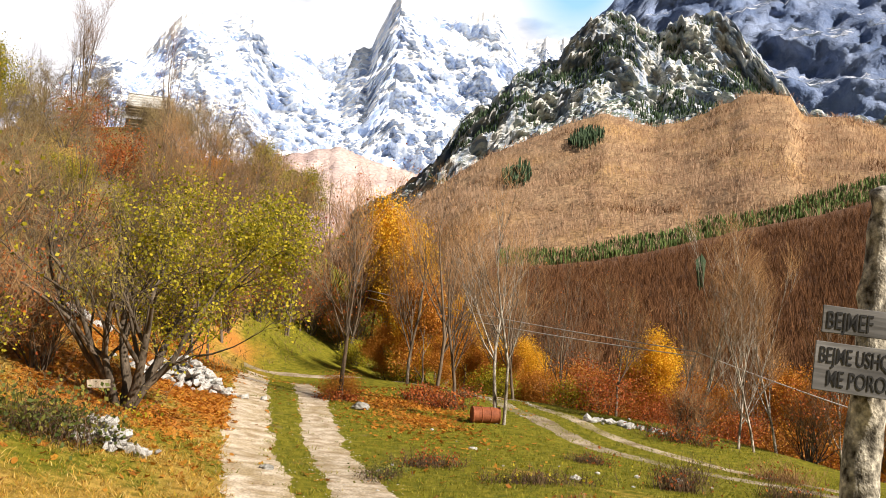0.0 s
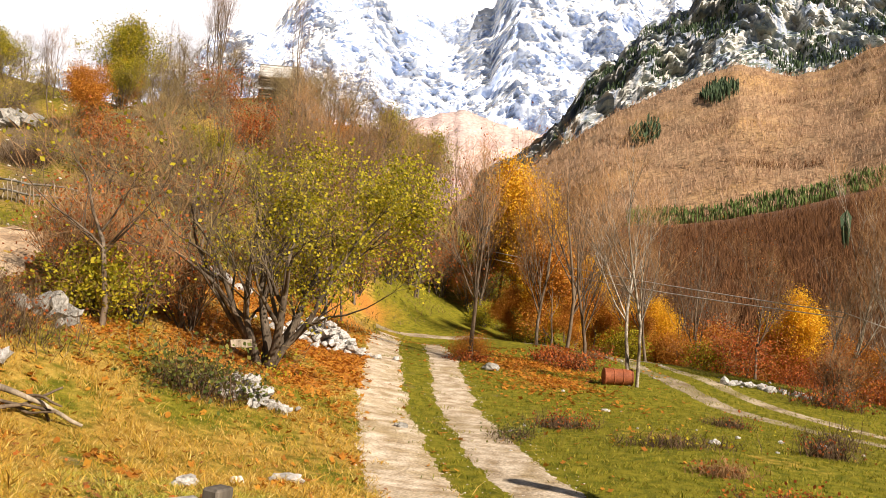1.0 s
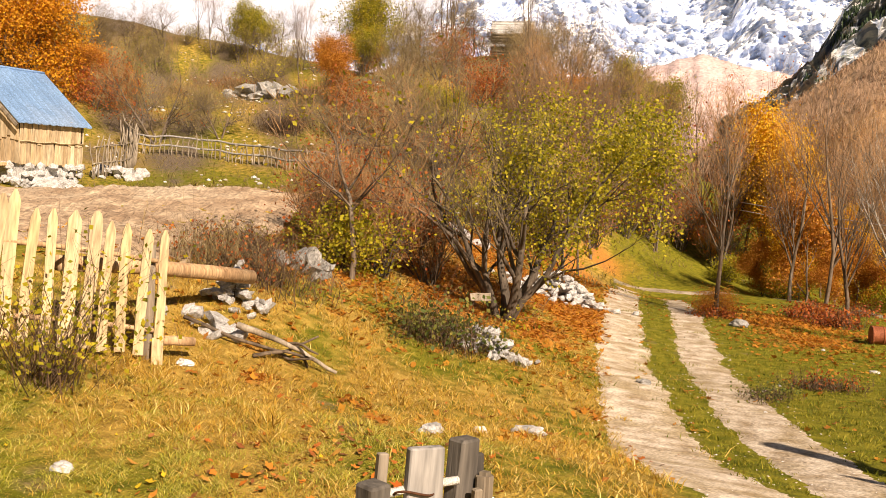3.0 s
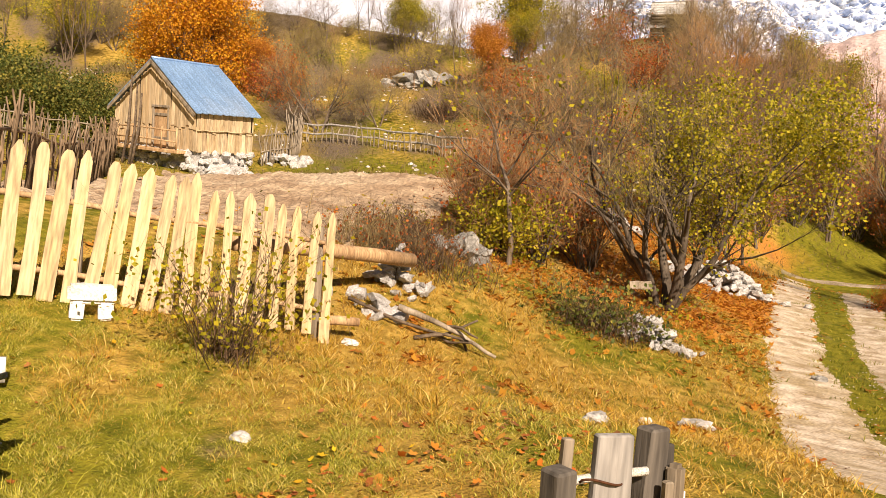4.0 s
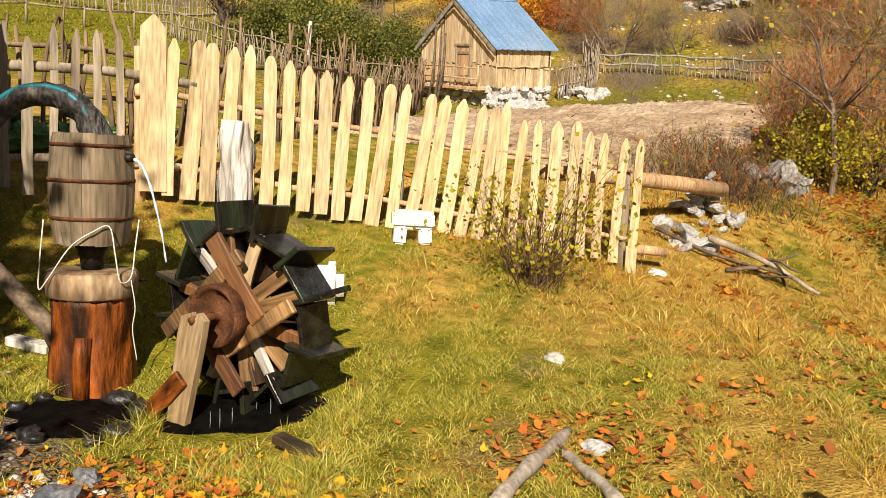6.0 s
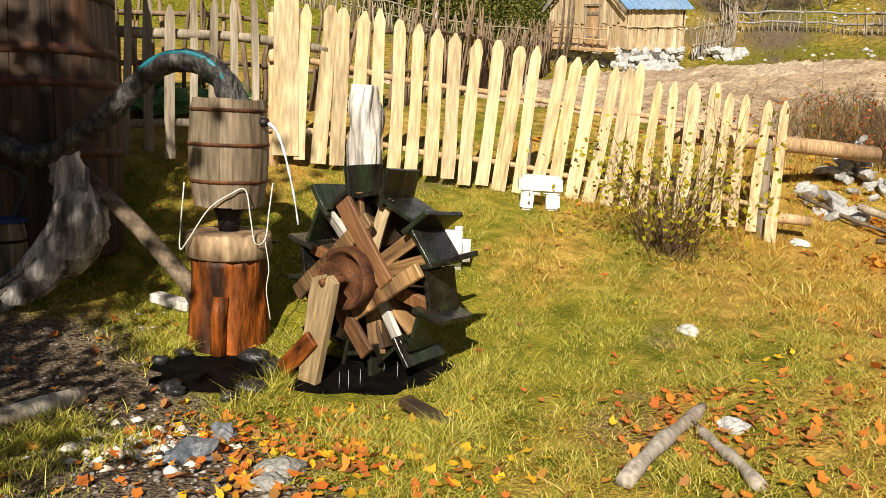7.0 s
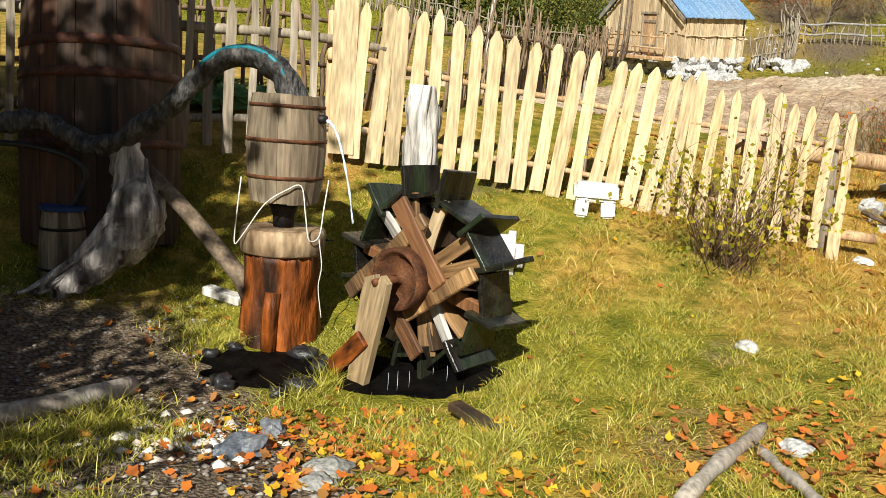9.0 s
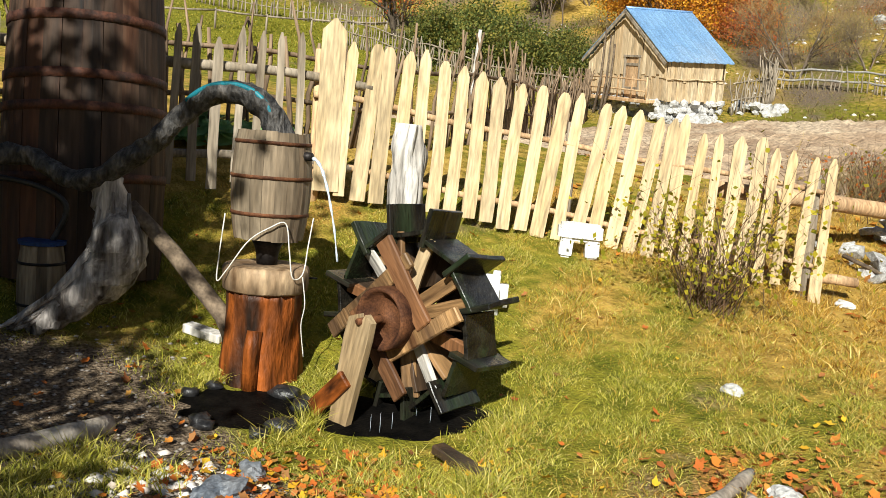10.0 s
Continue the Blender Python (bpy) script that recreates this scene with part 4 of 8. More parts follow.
    part("foot_board", block(0.12, 0.03, 0.42, 0.004, rough=0.006), M_PICKET, pale, m=pose(p.x, p.y, p.z - 0.24, 0, 0, a) @ pose(0.0, -0.09, 0))
    # a round stub that sticks out past the end
    part("rail_stub", tube("rail_stub", [(0, 0, 0), (0.2, 0, 0), (0.42, 0.0, -0.02)], [0.055, 0.055, 0.052], M_RAIL, 10, 0.006), M_RAIL, pale, m=pose(p.x, p.y, p.z + 0.14, 0, 0, a))


build_pickets()


# ---------------------------------------------------------------- stick fences
def stick_mesh(name, h, r, seed, material):
    rnd = random.Random(seed)
    pts = [(rnd.uniform(-.02, .02) * i, rnd.uniform(-.02, .02) * i, h * i / 4) for i in range(5)]
    return tube(name, pts, [r, r * .95, r * .9, r * .8, r * .55], material, 5)


def stick_fence(line, h, gap, label, material, seed, rails=(0.35, 0.8), r=0.022, lean=6, rail_wood=None, group=""):
    rnd = random.Random(seed)
    pts = curve_points([(a, b, 0) for a, b in line], 160)
    root = thing("stick_fence", (0, 0, 0), label, "fence", group)
    meshes = [stick_mesh("stick", h * k, r * q, seed * 10 + i, material) for i, (k, q) in enumerate([(1, 1), (.9, 1.3), (1.12, .8), (.82, 1.1), (1.2, 1.0)])]
    s, last = 0.0, pts[0]
    posts = []
    for a, b in zip(pts, pts[1:]):
        s += (b - a).length
        while s > gap:
            s -= gap * rnd.uniform(0.6, 1.4)
            z = ground_z(b.x, b.y) - 0.05
            part("stick", rnd.choice(meshes), material, root, m=pose(b.x + rnd.uniform(-.04, .04), b.y + rnd.uniform(-.04, .04), z, rnd.uniform(-lean, lean), rnd.uniform(-lean, lean), rnd.uniform(0, 360)))
    for k in rails:
        for i0 in range(0, 159, 40):
            seg = [pts[min(i0 + j * 4, 159)] for j in range(11)]
            line3 = [(p.x, p.y, ground_z(p.x, p.y) + h * k + 0.015 * math.sin(j * 1.7 + i0)) for j, p in enumerate(seg)]
            part("rail", tube("rail", line3, 0.028 if rail_wood is None else 0.045, rail_wood or material, 6, 0.012, i0), material, root)
    return root


stick_fence([(-8.9, -1.5), (-9.6, 1.5), (-10.3, 4.4), (-12.5, 6.8), (-17, 10.8), (-21.5, 14.6), (-24.2, 16.4)], 1.35, 0.135, "rough fence of dark split sticks behind the plot", M_STICK, 3, (0.35, 0.72), 0.026)
stick_fence([(-27.6, 28.3), (-25.5, 29.2), (-23.4, 29.8), (-20.5, 29.4), (-17.6, 28.6), (-15.4, 27.0)], 0.9, 0.22, "low grey picket and pole fence at the foot of the hill", M_GREYWOOD, 4, (0.45, 0.9), 0.03, 4, M_SILVER)
stick_fence([(-24.0, 22.6), (-24.8, 25.0), (-26.5, 27.2), (-28.5, 28.4)], 1.35, 0.12, "grey wattle fence between hut and hillside", M_GREYWOOD, 6, (0.4, 0.85), 0.03, 5)
stick_fence([(-26.5, 17.4), (-30, 15.5), (-35, 14), (-40, 12.5)], 1.25, 0.15, "grey wattle fence beside the hut", M_GREYWOOD, 7, (0.5, 0.9), 0.03, 5)
stick_fence([(-52, 22.0), (-51, 18.0), (-51.5, 13.0), (-52, 8.0)], 1.1, 0.22, "far grey board fence above the meadow", M_GREYWOOD, 8, (0.5,), 0.05, 2)


# ---------------------------------------------------------------- wooden hut
def build_hut():
    u0 = (-22.7, 18.5, 3.139, 0.037, 4.169, 2.493, 1.933, 3.481)
    ox, oy, zb, ang, lf, ls, he, ha = u0
    hut = thing("wooden_hut", (ox, oy, zb), "small split-board hut with a blue sheet-metal roof on a stone footing", "hut", turn=(5.0, 4.6, math.degrees(ang)))
    rnd = random.Random(11)
    base = 0.55                 # boards start above the stone footing
    # inner frame closes the hut
    bm = bmesh.new()
    v = [bm.verts.new(q) for q in ((-lf + .06, .06, base), (-.06, .06, base), (-.06, ls - .06, base), (-lf + .06, ls - .06, base),
                                   (-lf + .06, .06, he), (-.06, .06, he), (-.06, ls - .06, he), (-lf + .06, ls - .06, he), (-lf / 2, .06, ha - .1), (-lf / 2, ls - .06, ha - .1))]
    for f in ((0, 1, 5, 8, 4), (1, 2, 6, 5), (2, 3, 7, 9, 6), (3, 0, 4, 7), (3, 2, 1, 0), (4, 8, 9, 7), (5, 6, 9, 8)):
        bm.faces.new([v[k] for k in f])
    part("frame", bm, M_DARKWOOD, hut, "dark timber frame behind the boards")
    boards = {}

    def board(w, h, cut=0.0):
        key = (round(w, 2), round(h, 1), rnd.randrange(3))
        if key not in boards:
            bm = block(w, 0.028, 1.0, 0.0, cuts=0)
            for q in bm.verts:
                q.co.x += rnd.uniform(-.012, .012)
                q.co.z += rnd.uniform(-.03, .03) / max(h, .3)
            boards[key] = bm_mesh("board", bm, M_HUTPLANK)
        return boards[key]

    # gable front, two courses; leave the door free
    door0, door1, door_h = -lf * 0.50, -lf * 0.50 + 0.72, base + 1.34
    x = -lf
    while x < -0.02:
        w = rnd.choice((.11, .14, .17, .20))
        xc = min(x + w / 2, -0.04)
        top = he + (ha - he) * (1 - abs(xc + lf / 2) / (lf / 2)) - 0.06
        indoor = door0 < xc < door1
        z0 = door_h if indoor else base + rnd.uniform(-.06, .02)
        mid = min(base + 0.80 + rnd.uniform(-.2, .12), top - .2) if not indoor else None
        for a, b, y in ([(z0, mid, -0.005), (mid - .08, top, -0.035)] if mid and mid > z0 + .3 else [(z0, top, -0.03)]):
            if b - a > .1:
                part("board", board(w, b - a), M_HUTPLANK, hut, m=pose(xc, y, a, rnd.uniform(-1, 1), rnd.uniform(-2, 2), 0) @ Matrix.Diagonal((1, 1, b - a, 1)))
        x += w * 1.07
    # right side wall, two courses
    y = 0.0
    while y < ls:
        w = rnd.choice((.10, .13, .16))
        yc = min(y + w / 2, ls - .04)
        mid = base + 0.72 + rnd.uniform(-.06, .06)
        for a, b, o in ((base - .02 + rnd.uniform(-.05, .02), mid, 0.005), (mid - .07, he - .02, 0.035)):
            part("board", board(w, b - a), M_HUTPLANK, hut, m=pose(o, yc, a, 0, 0, 90) @ pose(0, 0, 0, 0, rnd.uniform(-2, 2), 0) @ Matrix.Diagonal((1, 1, b - a, 1)))
        y += w * 1.07
    # ragged batten where the courses meet
    part("batten", tube("batten", [(0.06, ls * i / 8, base + 0.68 + 0.02 * math.sin(i * 2)) for i in range(9)], 0.022, M_HUTPLANK, 5), M_HUTPLANK, hut)
    # door, with ledges and a latch
    door = part("door", block(door1 - door0 - .04, 0.04, door_h - base - .03, 0.006, cuts=1, rough=.004), M_RAIL, hut, "plain reddish plank door", m=pose((door0 + door1) / 2, -0.01, base + .01))
    part("ledge", block(door1 - door0 - .1, 0.025, 0.09, 0.004), M_GREYWOOD, door, m=pose(0, -0.033, 0.25))
    part("ledge", block(door1 - door0 - .1, 0.025, 0.09, 0.004), M_GREYWOOD, door, m=pose(0, -0.033, 1.05))
    part("door_frame", block(0.07, 0.06, door_h - base, 0.006), M_GREYWOOD, hut, m=pose(door0 - .03, -0.04, base))
    part("door_frame", block(0.07, 0.06, door_h - base, 0.006), M_GREYWOOD, hut, m=pose(door1 + .03, -0.04, base))
    part("lintel", block(door1 - door0 + .2, 0.07, 0.08, 0.006), M_GREYWOOD, hut, m=pose((door0 + door1) / 2, -0.045, door_h))
    # roof: two ribbed sheets with edge boards
    ov, n = 0.22, 40
    for side in (1, -1):
        V, F = [], []
        ex = 0.20
        for i in range(n + 1):
            yy = -ov + (ls + 2 * ov) * i / n
            rib = 0.018 if i % 4 == 0 else 0.0
            for j in range(7):
                k = j / 6
                xx = -lf / 2 + side * (lf / 2 + ex) * k
                zz = ha + 0.03 - (ha - he) * k * (lf / 2 + ex) / (lf / 2) + rib + 0.012 * noise.noise(Vector((i * .4, j * .7, side)))
                V.append((xx, yy, zz))
        m_ = len(V)
        V += [(a, b, c - 0.03) for a, b, c in V]
        for i in range(n):
            for j in range(6):
                q = i * 7 + j
                F.append((q, q + 7, q + 8, q + 1))
                F.append((q + m_, q + 1 + m_, q + 8 + m_, q + 7 + m_))
        for i in range(n):
            for j in (0, 6):
                q = i * 7 + j
                F.append((q, q + 7, q + 7 + m_, q + m_))
        for i in (0, n):
            for j in range(6):
                q = i * 7 + j
                F.append((q, q + 1, q + 1 + m_, q + m_))
        me = mesh_of("roof_sheet", V, F, M_ROOFBLUE)
        part("roof_sheet", me, M_ROOFBLUE, hut, "blue ribbed metal sheet")
        L = math.hypot(lf / 2 + ex, (ha - he) * (lf / 2 + ex) / (lf / 2))
        tilt = math.degrees(math.atan2((ha - he), lf / 2))
        part("barge_board", block(L, 0.03, 0.11, 0.004), M_GREYWOOD, hut, m=pose(-lf / 2, -ov - 0.02, ha - 0.05) @ pose(0, 0, 0, 0, tilt * side, 0) @ pose(side * L / 2, 0, -0.09))
    part("ridge_cap", tube("ridge_cap", [(-lf / 2, -ov + (ls + 2 * ov) * i / 5, ha + 0.045) for i in range(6)], 0.045, M_ROOFBLUE, 6), M_ROOFBLUE, hut, "blue metal ridge cap")
    part("footing_wall", block(lf - .16, ls - .16, base + .75, .03, 1, 3, .03, 2, (-lf / 2, ls / 2, -.75)), M_WHITESTONE, hut, "limewashed rubble footing")
    # dry-stone facing, laid stone by stone
    stones = [bm_mesh("footing_stone", rock_bm(1, 1, 1, 50 + i, 1, 0.45), M_WHITESTONE) for i in range(5)]
    for row in range(3):
        for k in range(26):
            q = rnd.uniform(0, lf + ls)
            sx, sz = rnd.uniform(.28, .5), rnd.uniform(.24, .34)
            p = (-lf * .42 * 0 - q, -.02, 0) if q < lf else (0.02, q - lf, 0)
            part("footing_stone", rnd.choice(stones), M_WHITESTONE, hut, m=pose(p[0], p[1], base - .12 - row * .22, rnd.uniform(0, 30), rnd.uniform(0, 30), rnd.uniform(0, 360)) @ Matrix.Diagonal((sx, sx * .8, sz, 1)))
    # little railed stoop in front of the gable
    stoop = part("stoop", block(lf * 0.95, 0.42, 0.10, 0.01, rough=.01), M_RAIL, hut, "plank stoop", m=pose(-lf * .55, -0.27, base - .12))
    for k in range(6):
        part("baluster", tube("baluster", [(0, 0, 0), (0.01, 0, .75)], [.03, .026], M_RAIL, 6), M_RAIL, stoop, m=pose(-lf * .45 + lf * .9 * k / 5, -.17, .09))
    for z in (.38, .74):
        part("handrail", tube("handrail", [(-lf * .47, -.17, z), (0, -.17, z + .03), (lf * .45, -.17, z - .01)], .03, M_RAIL, 6), M_RAIL, stoop)
    # poles leaning on the gable
    for k, (x0, x1) in enumerate(((-2.3, -2.9), (-1.95, -2.6), (-1.8, -2.35))):
        part("leaning_pole", tube("leaning_pole", [(x0, -1.1, base - .6), (x0 * .6 + x1 * .4 + .06, -.75, 1.1), (x1, -0.35, 2.9 - .3 * k)], [.05, .045, .03], M_DEADWOOD, 6, .02, k), M_DEADWOOD, hut)
    return hut


build_hut()


# ---------------------------------------------------------------- water wheel
def build_wheel():
    centre = Vector((-5.15, 2.20, 0.40))
    yaw = math.degrees(math.atan2(-0.90, 0.43))      # axle points to the path
    wheel = thing("watermill", (centre.x, centre.y, ground_z(-5.1, 2.1)), "small wooden mill wheel with wet dark paddles on rusted axle", "water wheel", turn=(0, 0, yaw - 90))
    hub_z = centre.z - ground_z(-5.1, 2.1)
    # local frame: axle along -y is turned so that +y points to the path; x across, z up
    rnd = random.Random(8)
    n, R = 12, 0.69

    def turned(a, m):
        return pose(0, 0, hub_z) @ pose(0, 0, 0, 0, a, 0) @ m

    depth = 0.30
    faces = [M_WHEELWOOD, M_OLDPLANK, M_WHEELWOOD, M_WHEELWOOD, M_ARM, M_PALEWOOD]
    for k in range(n):
        a = 360 / n * k + 11
        # radial slat that carries a paddle, its flat side turned to the path
        mat = faces[(k * 5) % 6]
        sl = block(0.085 + rnd.uniform(-.015, .02), 0.036, 0.40, 0.006, cuts=2, rough=0.010, seed=k)
        part("spoke_board", sl, mat, wheel, m=turned(a + rnd.uniform(-4, 4), pose(0, 0.085 + rnd.uniform(-.02, .02), 0.13, rnd.uniform(-5, 3), rnd.uniform(-6, 6), rnd.uniform(-28, 28))))
        # cross board on edge behind the slat
        cb = block(0.030, depth * .8, 0.30, 0.004, cuts=2, rough=0.008, seed=k + 17)
        part("cross_board", cb, M_WHEELWOOD if k % 3 == 1 else M_DARKWOOD, wheel, m=turned(a + 4, pose(0, -0.05, 0.19, 0, rnd.uniform(-6, 6), 0)))
        pd = block(0.036, depth * rnd.uniform(1.05, 1.25), rnd.uniform(.21, .27), 0.005, cuts=2, rough=0.010, seed=k + 30)
        part("paddle", pd, M_WETSLATE, wheel, "black wet paddle board", m=turned(a + rnd.uniform(-3, 3), pose(0.012, -0.02, 0.46, rnd.uniform(-5, 5), rnd.uniform(-6, 6), rnd.uniform(-7, 7))))
        # bucket floor between two paddles
        fl = block(0.275, depth * rnd.uniform(.95, 1.08), 0.028, 0.004, cuts=2, rough=0.008, seed=k + 60)
        part("rim_board", fl, M_WETSLATE, wheel, m=turned(a + 15, pose(0, -0.02, 0.515, rnd.uniform(-3, 3), 14 + rnd.uniform(-6, 6), 0)))
        # closing board at the back; dark wood stands in for the wheel's shaded inside
        sb = block(0.17 + rnd.uniform(-.02, .03), 0.024, 0.40, 0.004, cuts=2, rough=0.008, seed=k + 90)
        part("back_board", sb, M_PALEWOOD if k == 4 else M_DARKWOOD, wheel, m=turned(a + 14, pose(0, -0.14, 0.11, -5, rnd.uniform(-8, 8), rnd.uniform(-8, 8))))
    for k, (L, hgt) in enumerate(((.86, .105), (.66, .12), (.78, .10), (.62, .125))):
        arm = block(L, 0.04, hgt, 0.008, cuts=3, rough=0.009, seed=k + 7)
        part("arm", arm, M_ARM if k % 2 else M_WHEELWOOD, wheel, "brown plank across the wheel face", m=turned(90 * k + 38, pose(0.10 + .03 * (k % 2), depth / 2 + 0.045 + .016 * (k % 2), 0.150, 0, rnd.uniform(-5, 5), 0)))
    # rusted dished hub
    V, F, S = [], [], 36
    prof = [(0.03, 0.06), (0.03, 0.02), (0.13, 0.0), (0.165, 0.05), (0.185, 0.075), (0.20, 0.06), (0.20, -0.10), (0.06, -0.12)]
    for r, y in prof:
        for s in range(S):
            w = 2 * math.pi * s / S
            V.append((r * math.cos(w), y, r * math.sin(w)))
    for i in range(len(prof) - 1):
        for s in range(S):
            F.append((i * S + s, i * S + (s + 1) % S, (i + 1) * S + (s + 1) % S, (i + 1) * S + s))
    part("hub", mesh_of("hub", V, F, M_RUST, True), M_RUST, wheel, "dished rusted iron hub", m=pose(0, depth / 2 + 0.10, hub_z))
    part("axle", tube("axle", [(0, -0.42, hub_z), (0, 0.0, hub_z), (0, 0.42, hub_z), (0, 0.50, hub_z + .004)], [.026, .026, .026, .02], M_RUST, 12), M_RUST, wheel, "rusted iron axle")
    # bearing planks before and behind
    for y, wd, label in ((0.43, 0.175, "pale worn bearing plank"), (-0.40, 0.14, "wet bearing plank")):
        V = []
        prof = [(-.06, -.26), (.075, -.26), (.085, .1), (wd * .60, hub_z - .12), (wd * .55, hub_z + .0), (.03, hub_z + .04), (0.0, hub_z - .02), (-.03, hub_z + .055), (-wd * .5, hub_z + .02), (-wd * .52, hub_z - .1), (-.075, .12)]
        bm = bmesh.new()
        f = bm.faces.new([bm.verts.new((x, 0, z)) for x, z in prof])
        g = bmesh.ops.extrude_face_region(bm, geom=[f])
        bmesh.ops.translate(bm, vec=(0, 0.05, 0), verts=[q for q in g["geom"] if isinstance(q, bmesh.types.BMVert)])
        bmesh.ops.triangulate(bm, faces=bm.faces[:])
        part("bearing_plank", bm, M_OLDPLANK if y > 0 else M_WHEELWOOD, wheel, label, m=pose(0.0, y, hub_z, 0, -11 if y > 0 else 4, 0) @ pose(0, 0, -hub_z))
    part("bracing_board", block(0.12, 0.045, 0.54, 0.008, cuts=2, rough=.012, seed=3), M_STUMP, wheel, "red-brown rotten prop board", m=pose(0.46, 0.485, -0.10, 0, -46, 0))
    return wheel


build_wheel()


# ---------------------------------------------------------------- keg on its stump
def barrel_staves(parent, r0, rm, r1, h, count, material, thick=0.022, seed=1, dark=None):
    """Staves side by side round a bulging barrel; each stave is its own part."""
    rnd = random.Random(seed)
    rows = 9
    V, F = [], []
    half = math.pi / count * 0.985
    for i in range(rows):
        v = i / (rows - 1)
        r = r0 * (1 - v) + r1 * v + (rm - (r0 + r1) / 2) * 4 * v * (1 - v)
        for dr in (0, -thick):
            for s in (-1, 0, 1):
                k = 0.003 if s == 0 and dr == 0 else 0
                V.append(((r + dr + k) * math.cos(half * s), (r + dr + k) * math.sin(half * s), h * v))
    for i in range(rows - 1):
        o = i * 6
        F += [(o, o + 1, o + 7, o + 6), (o + 1, o + 2, o + 8, o + 7), (o + 5, o + 4, o + 10, o + 11), (o + 4, o + 3, o + 9, o + 10), (o + 3, o, o + 6, o + 9), (o + 2, o + 5, o + 11, o + 8)]
    F += [(0, 3, 4, 1), (1, 4, 5, 2)]
    o = (rows - 1) * 6
    F += [(o, o + 1, o + 4, o + 3), (o + 1, o + 2, o + 5, o + 4)]
    me = mesh_of("stave", V, F, material)
    for k in range(count):
        part("stave", me, material, parent, m=pose(0, 0, rnd.uniform(-.004, .006), 0, 0, 360 / count * k + rnd.uniform(-.3, .3)))

    def radius(v):
        return r0 * (1 - v) + r1 * v + (rm - (r0 + r1) / 2) * 4 * v * (1 - v)
    return radius


def hoop(parent, r, z, height, material, tilt=0):
    V, F, S = [], [], 40
    for dz, dr in ((0, -.004), (0, .007), (height, .007), (height, -.004)):
        for s in range(S):
            w = 2 * math.pi * s / S
            V.append(((r + dr) * math.cos(w), (r + dr) * math.sin(w), dz))
    for i in range(4):
        for s in range(S):
            F.append((i * S + s, i * S + (s + 1) % S, ((i + 1) % 4) * S + (s + 1) % S, ((i + 1) % 4) * S + s))
    part("hoop", mesh_of("hoop", V, F, material, True), material, parent, m=pose(0, 0, z, tilt, 0, 0))


STUMP_AT = Vector((-5.87, 1.42, ground_z(-5.87, 1.42)))
KEG_Z = 0.775


def build_stump():
    g = STUMP_AT.z - 0.1
    h = 0.60 - g
    st = thing("log_stand", (STUMP_AT.x, STUMP_AT.y, g), "red-brown rotting log stump that carries the keg", "stump")
    V, F, S, rows = [], [], 40, 14
    for i in range(rows):
        v = i / (rows - 1)
        for s in range(S):
            w = 2 * math.pi * s / S
            r = 0.245 + 0.03 * (1 - v) ** 2 + 0.045 * noise.noise(Vector((math.cos(w) * 3.2, math.sin(w) * 3.2, v * 1.2))) + 0.022 * noise.noise(Vector((math.cos(w) * 9, math.sin(w) * 9, v * 2)))
            V.append((r * math.cos(w), r * math.sin(w), (h - 0.17) * v))
    for i in range(rows - 1):
        for s in range(S):
            F.append((i * S + s, i * S + (s + 1) % S, (i + 1) * S + (s + 1) % S, (i + 1) * S + s))
    F.append(tuple(range((rows - 1) * S, rows * S)))
    part("log", mesh_of("log", V, F, M_STUMP, True), M_STUMP, st)
    V, F = [], []
    prof = [(0.02, h - .175), (.262, h - .175), (.285, h - .16), (.288, h - .03), (.275, h - .005), (.25, h), (.18, h + .004), (0.02, h)]
    for r, z in prof:
        for s in range(S):
            w = 2 * math.pi * s / S
            k = 1 + 0.03 * noise.noise(Vector((math.cos(w) * 4, math.sin(w) * 4, z * 6)))
            V.append((r * k * math.cos(w), r * k * math.sin(w), z))
    for i in range(len(prof) - 1):
        for s in range(S):
            F.append((i * S + s, i * S + (s + 1) % S, (i + 1) * S + (s + 1) % S, (i + 1) * S + s))
    part("rim", mesh_of("rim", V, F, M_STUMPTOP, True), M_STUMPTOP, st, "paler sawn collar of the stump")
    part("splinter_post", tube("splinter_post", [(.0, 0, 0), (.01, 0, .3), (0, .01, .42)], [.06, .055, .05], M_STUMP, 8, .012, 4), M_STUMP, st, "short split billet", m=pose(.22, -.12, .02))
    part("spike", tube("spike", [(.02, .28, h - .09), (.03, .35, h - .09)], [.008, .006], M_IRON, 6), M_IRON, st)
    return st


build_stump()


def build_keg():
    keg = thing("wooden_keg", (STUMP_AT.x, STUMP_AT.y, KEG_Z), "old weathered wooden keg with iron hoops and a spout", "barrel")
    h = 0.71
    rad = barrel_staves(keg, 0.225, 0.262, 0.232, h, 20, M_KEG, seed=4)
    for v in (0.23, 0.57, 0.885):
        hoop(keg, rad(v) + 0.001, h * v, 0.022, M_RUST)
    for z, name in ((0.03, "bottom_head"), (h - 0.06, "lid")):
        bm = bmesh.new()
        bmesh.ops.create_cone(bm, cap_ends=True, segments=32, radius1=0.218, radius2=0.218, depth=0.03)
        part(name, bm, M_DARKWOOD, keg, m=pose(0, 0, z))
    # spout hole with a short pipe towards the wheel
    d = Vector((-5.60, 1.66, 0)) - Vector((STUMP_AT.x, STUMP_AT.y, 0))
    d.normalize()
    part("spout", tube("spout", [d * 0.20, d * 0.262, d * 0.30], [.030, .030, .027], M_IRON, 10), M_IRON, keg, "black pipe spout", m=pose(0, 0, h * 0.80))
    part("drain_neck", tube("drain_neck", [(0, 0, 0.0), (0, 0, -.05), (0, 0, -.10), (0, 0, -.17)], [.12, .09, .075, .07], M_IRON, 16), M_IRON, keg, "black neck under the keg")
    return keg


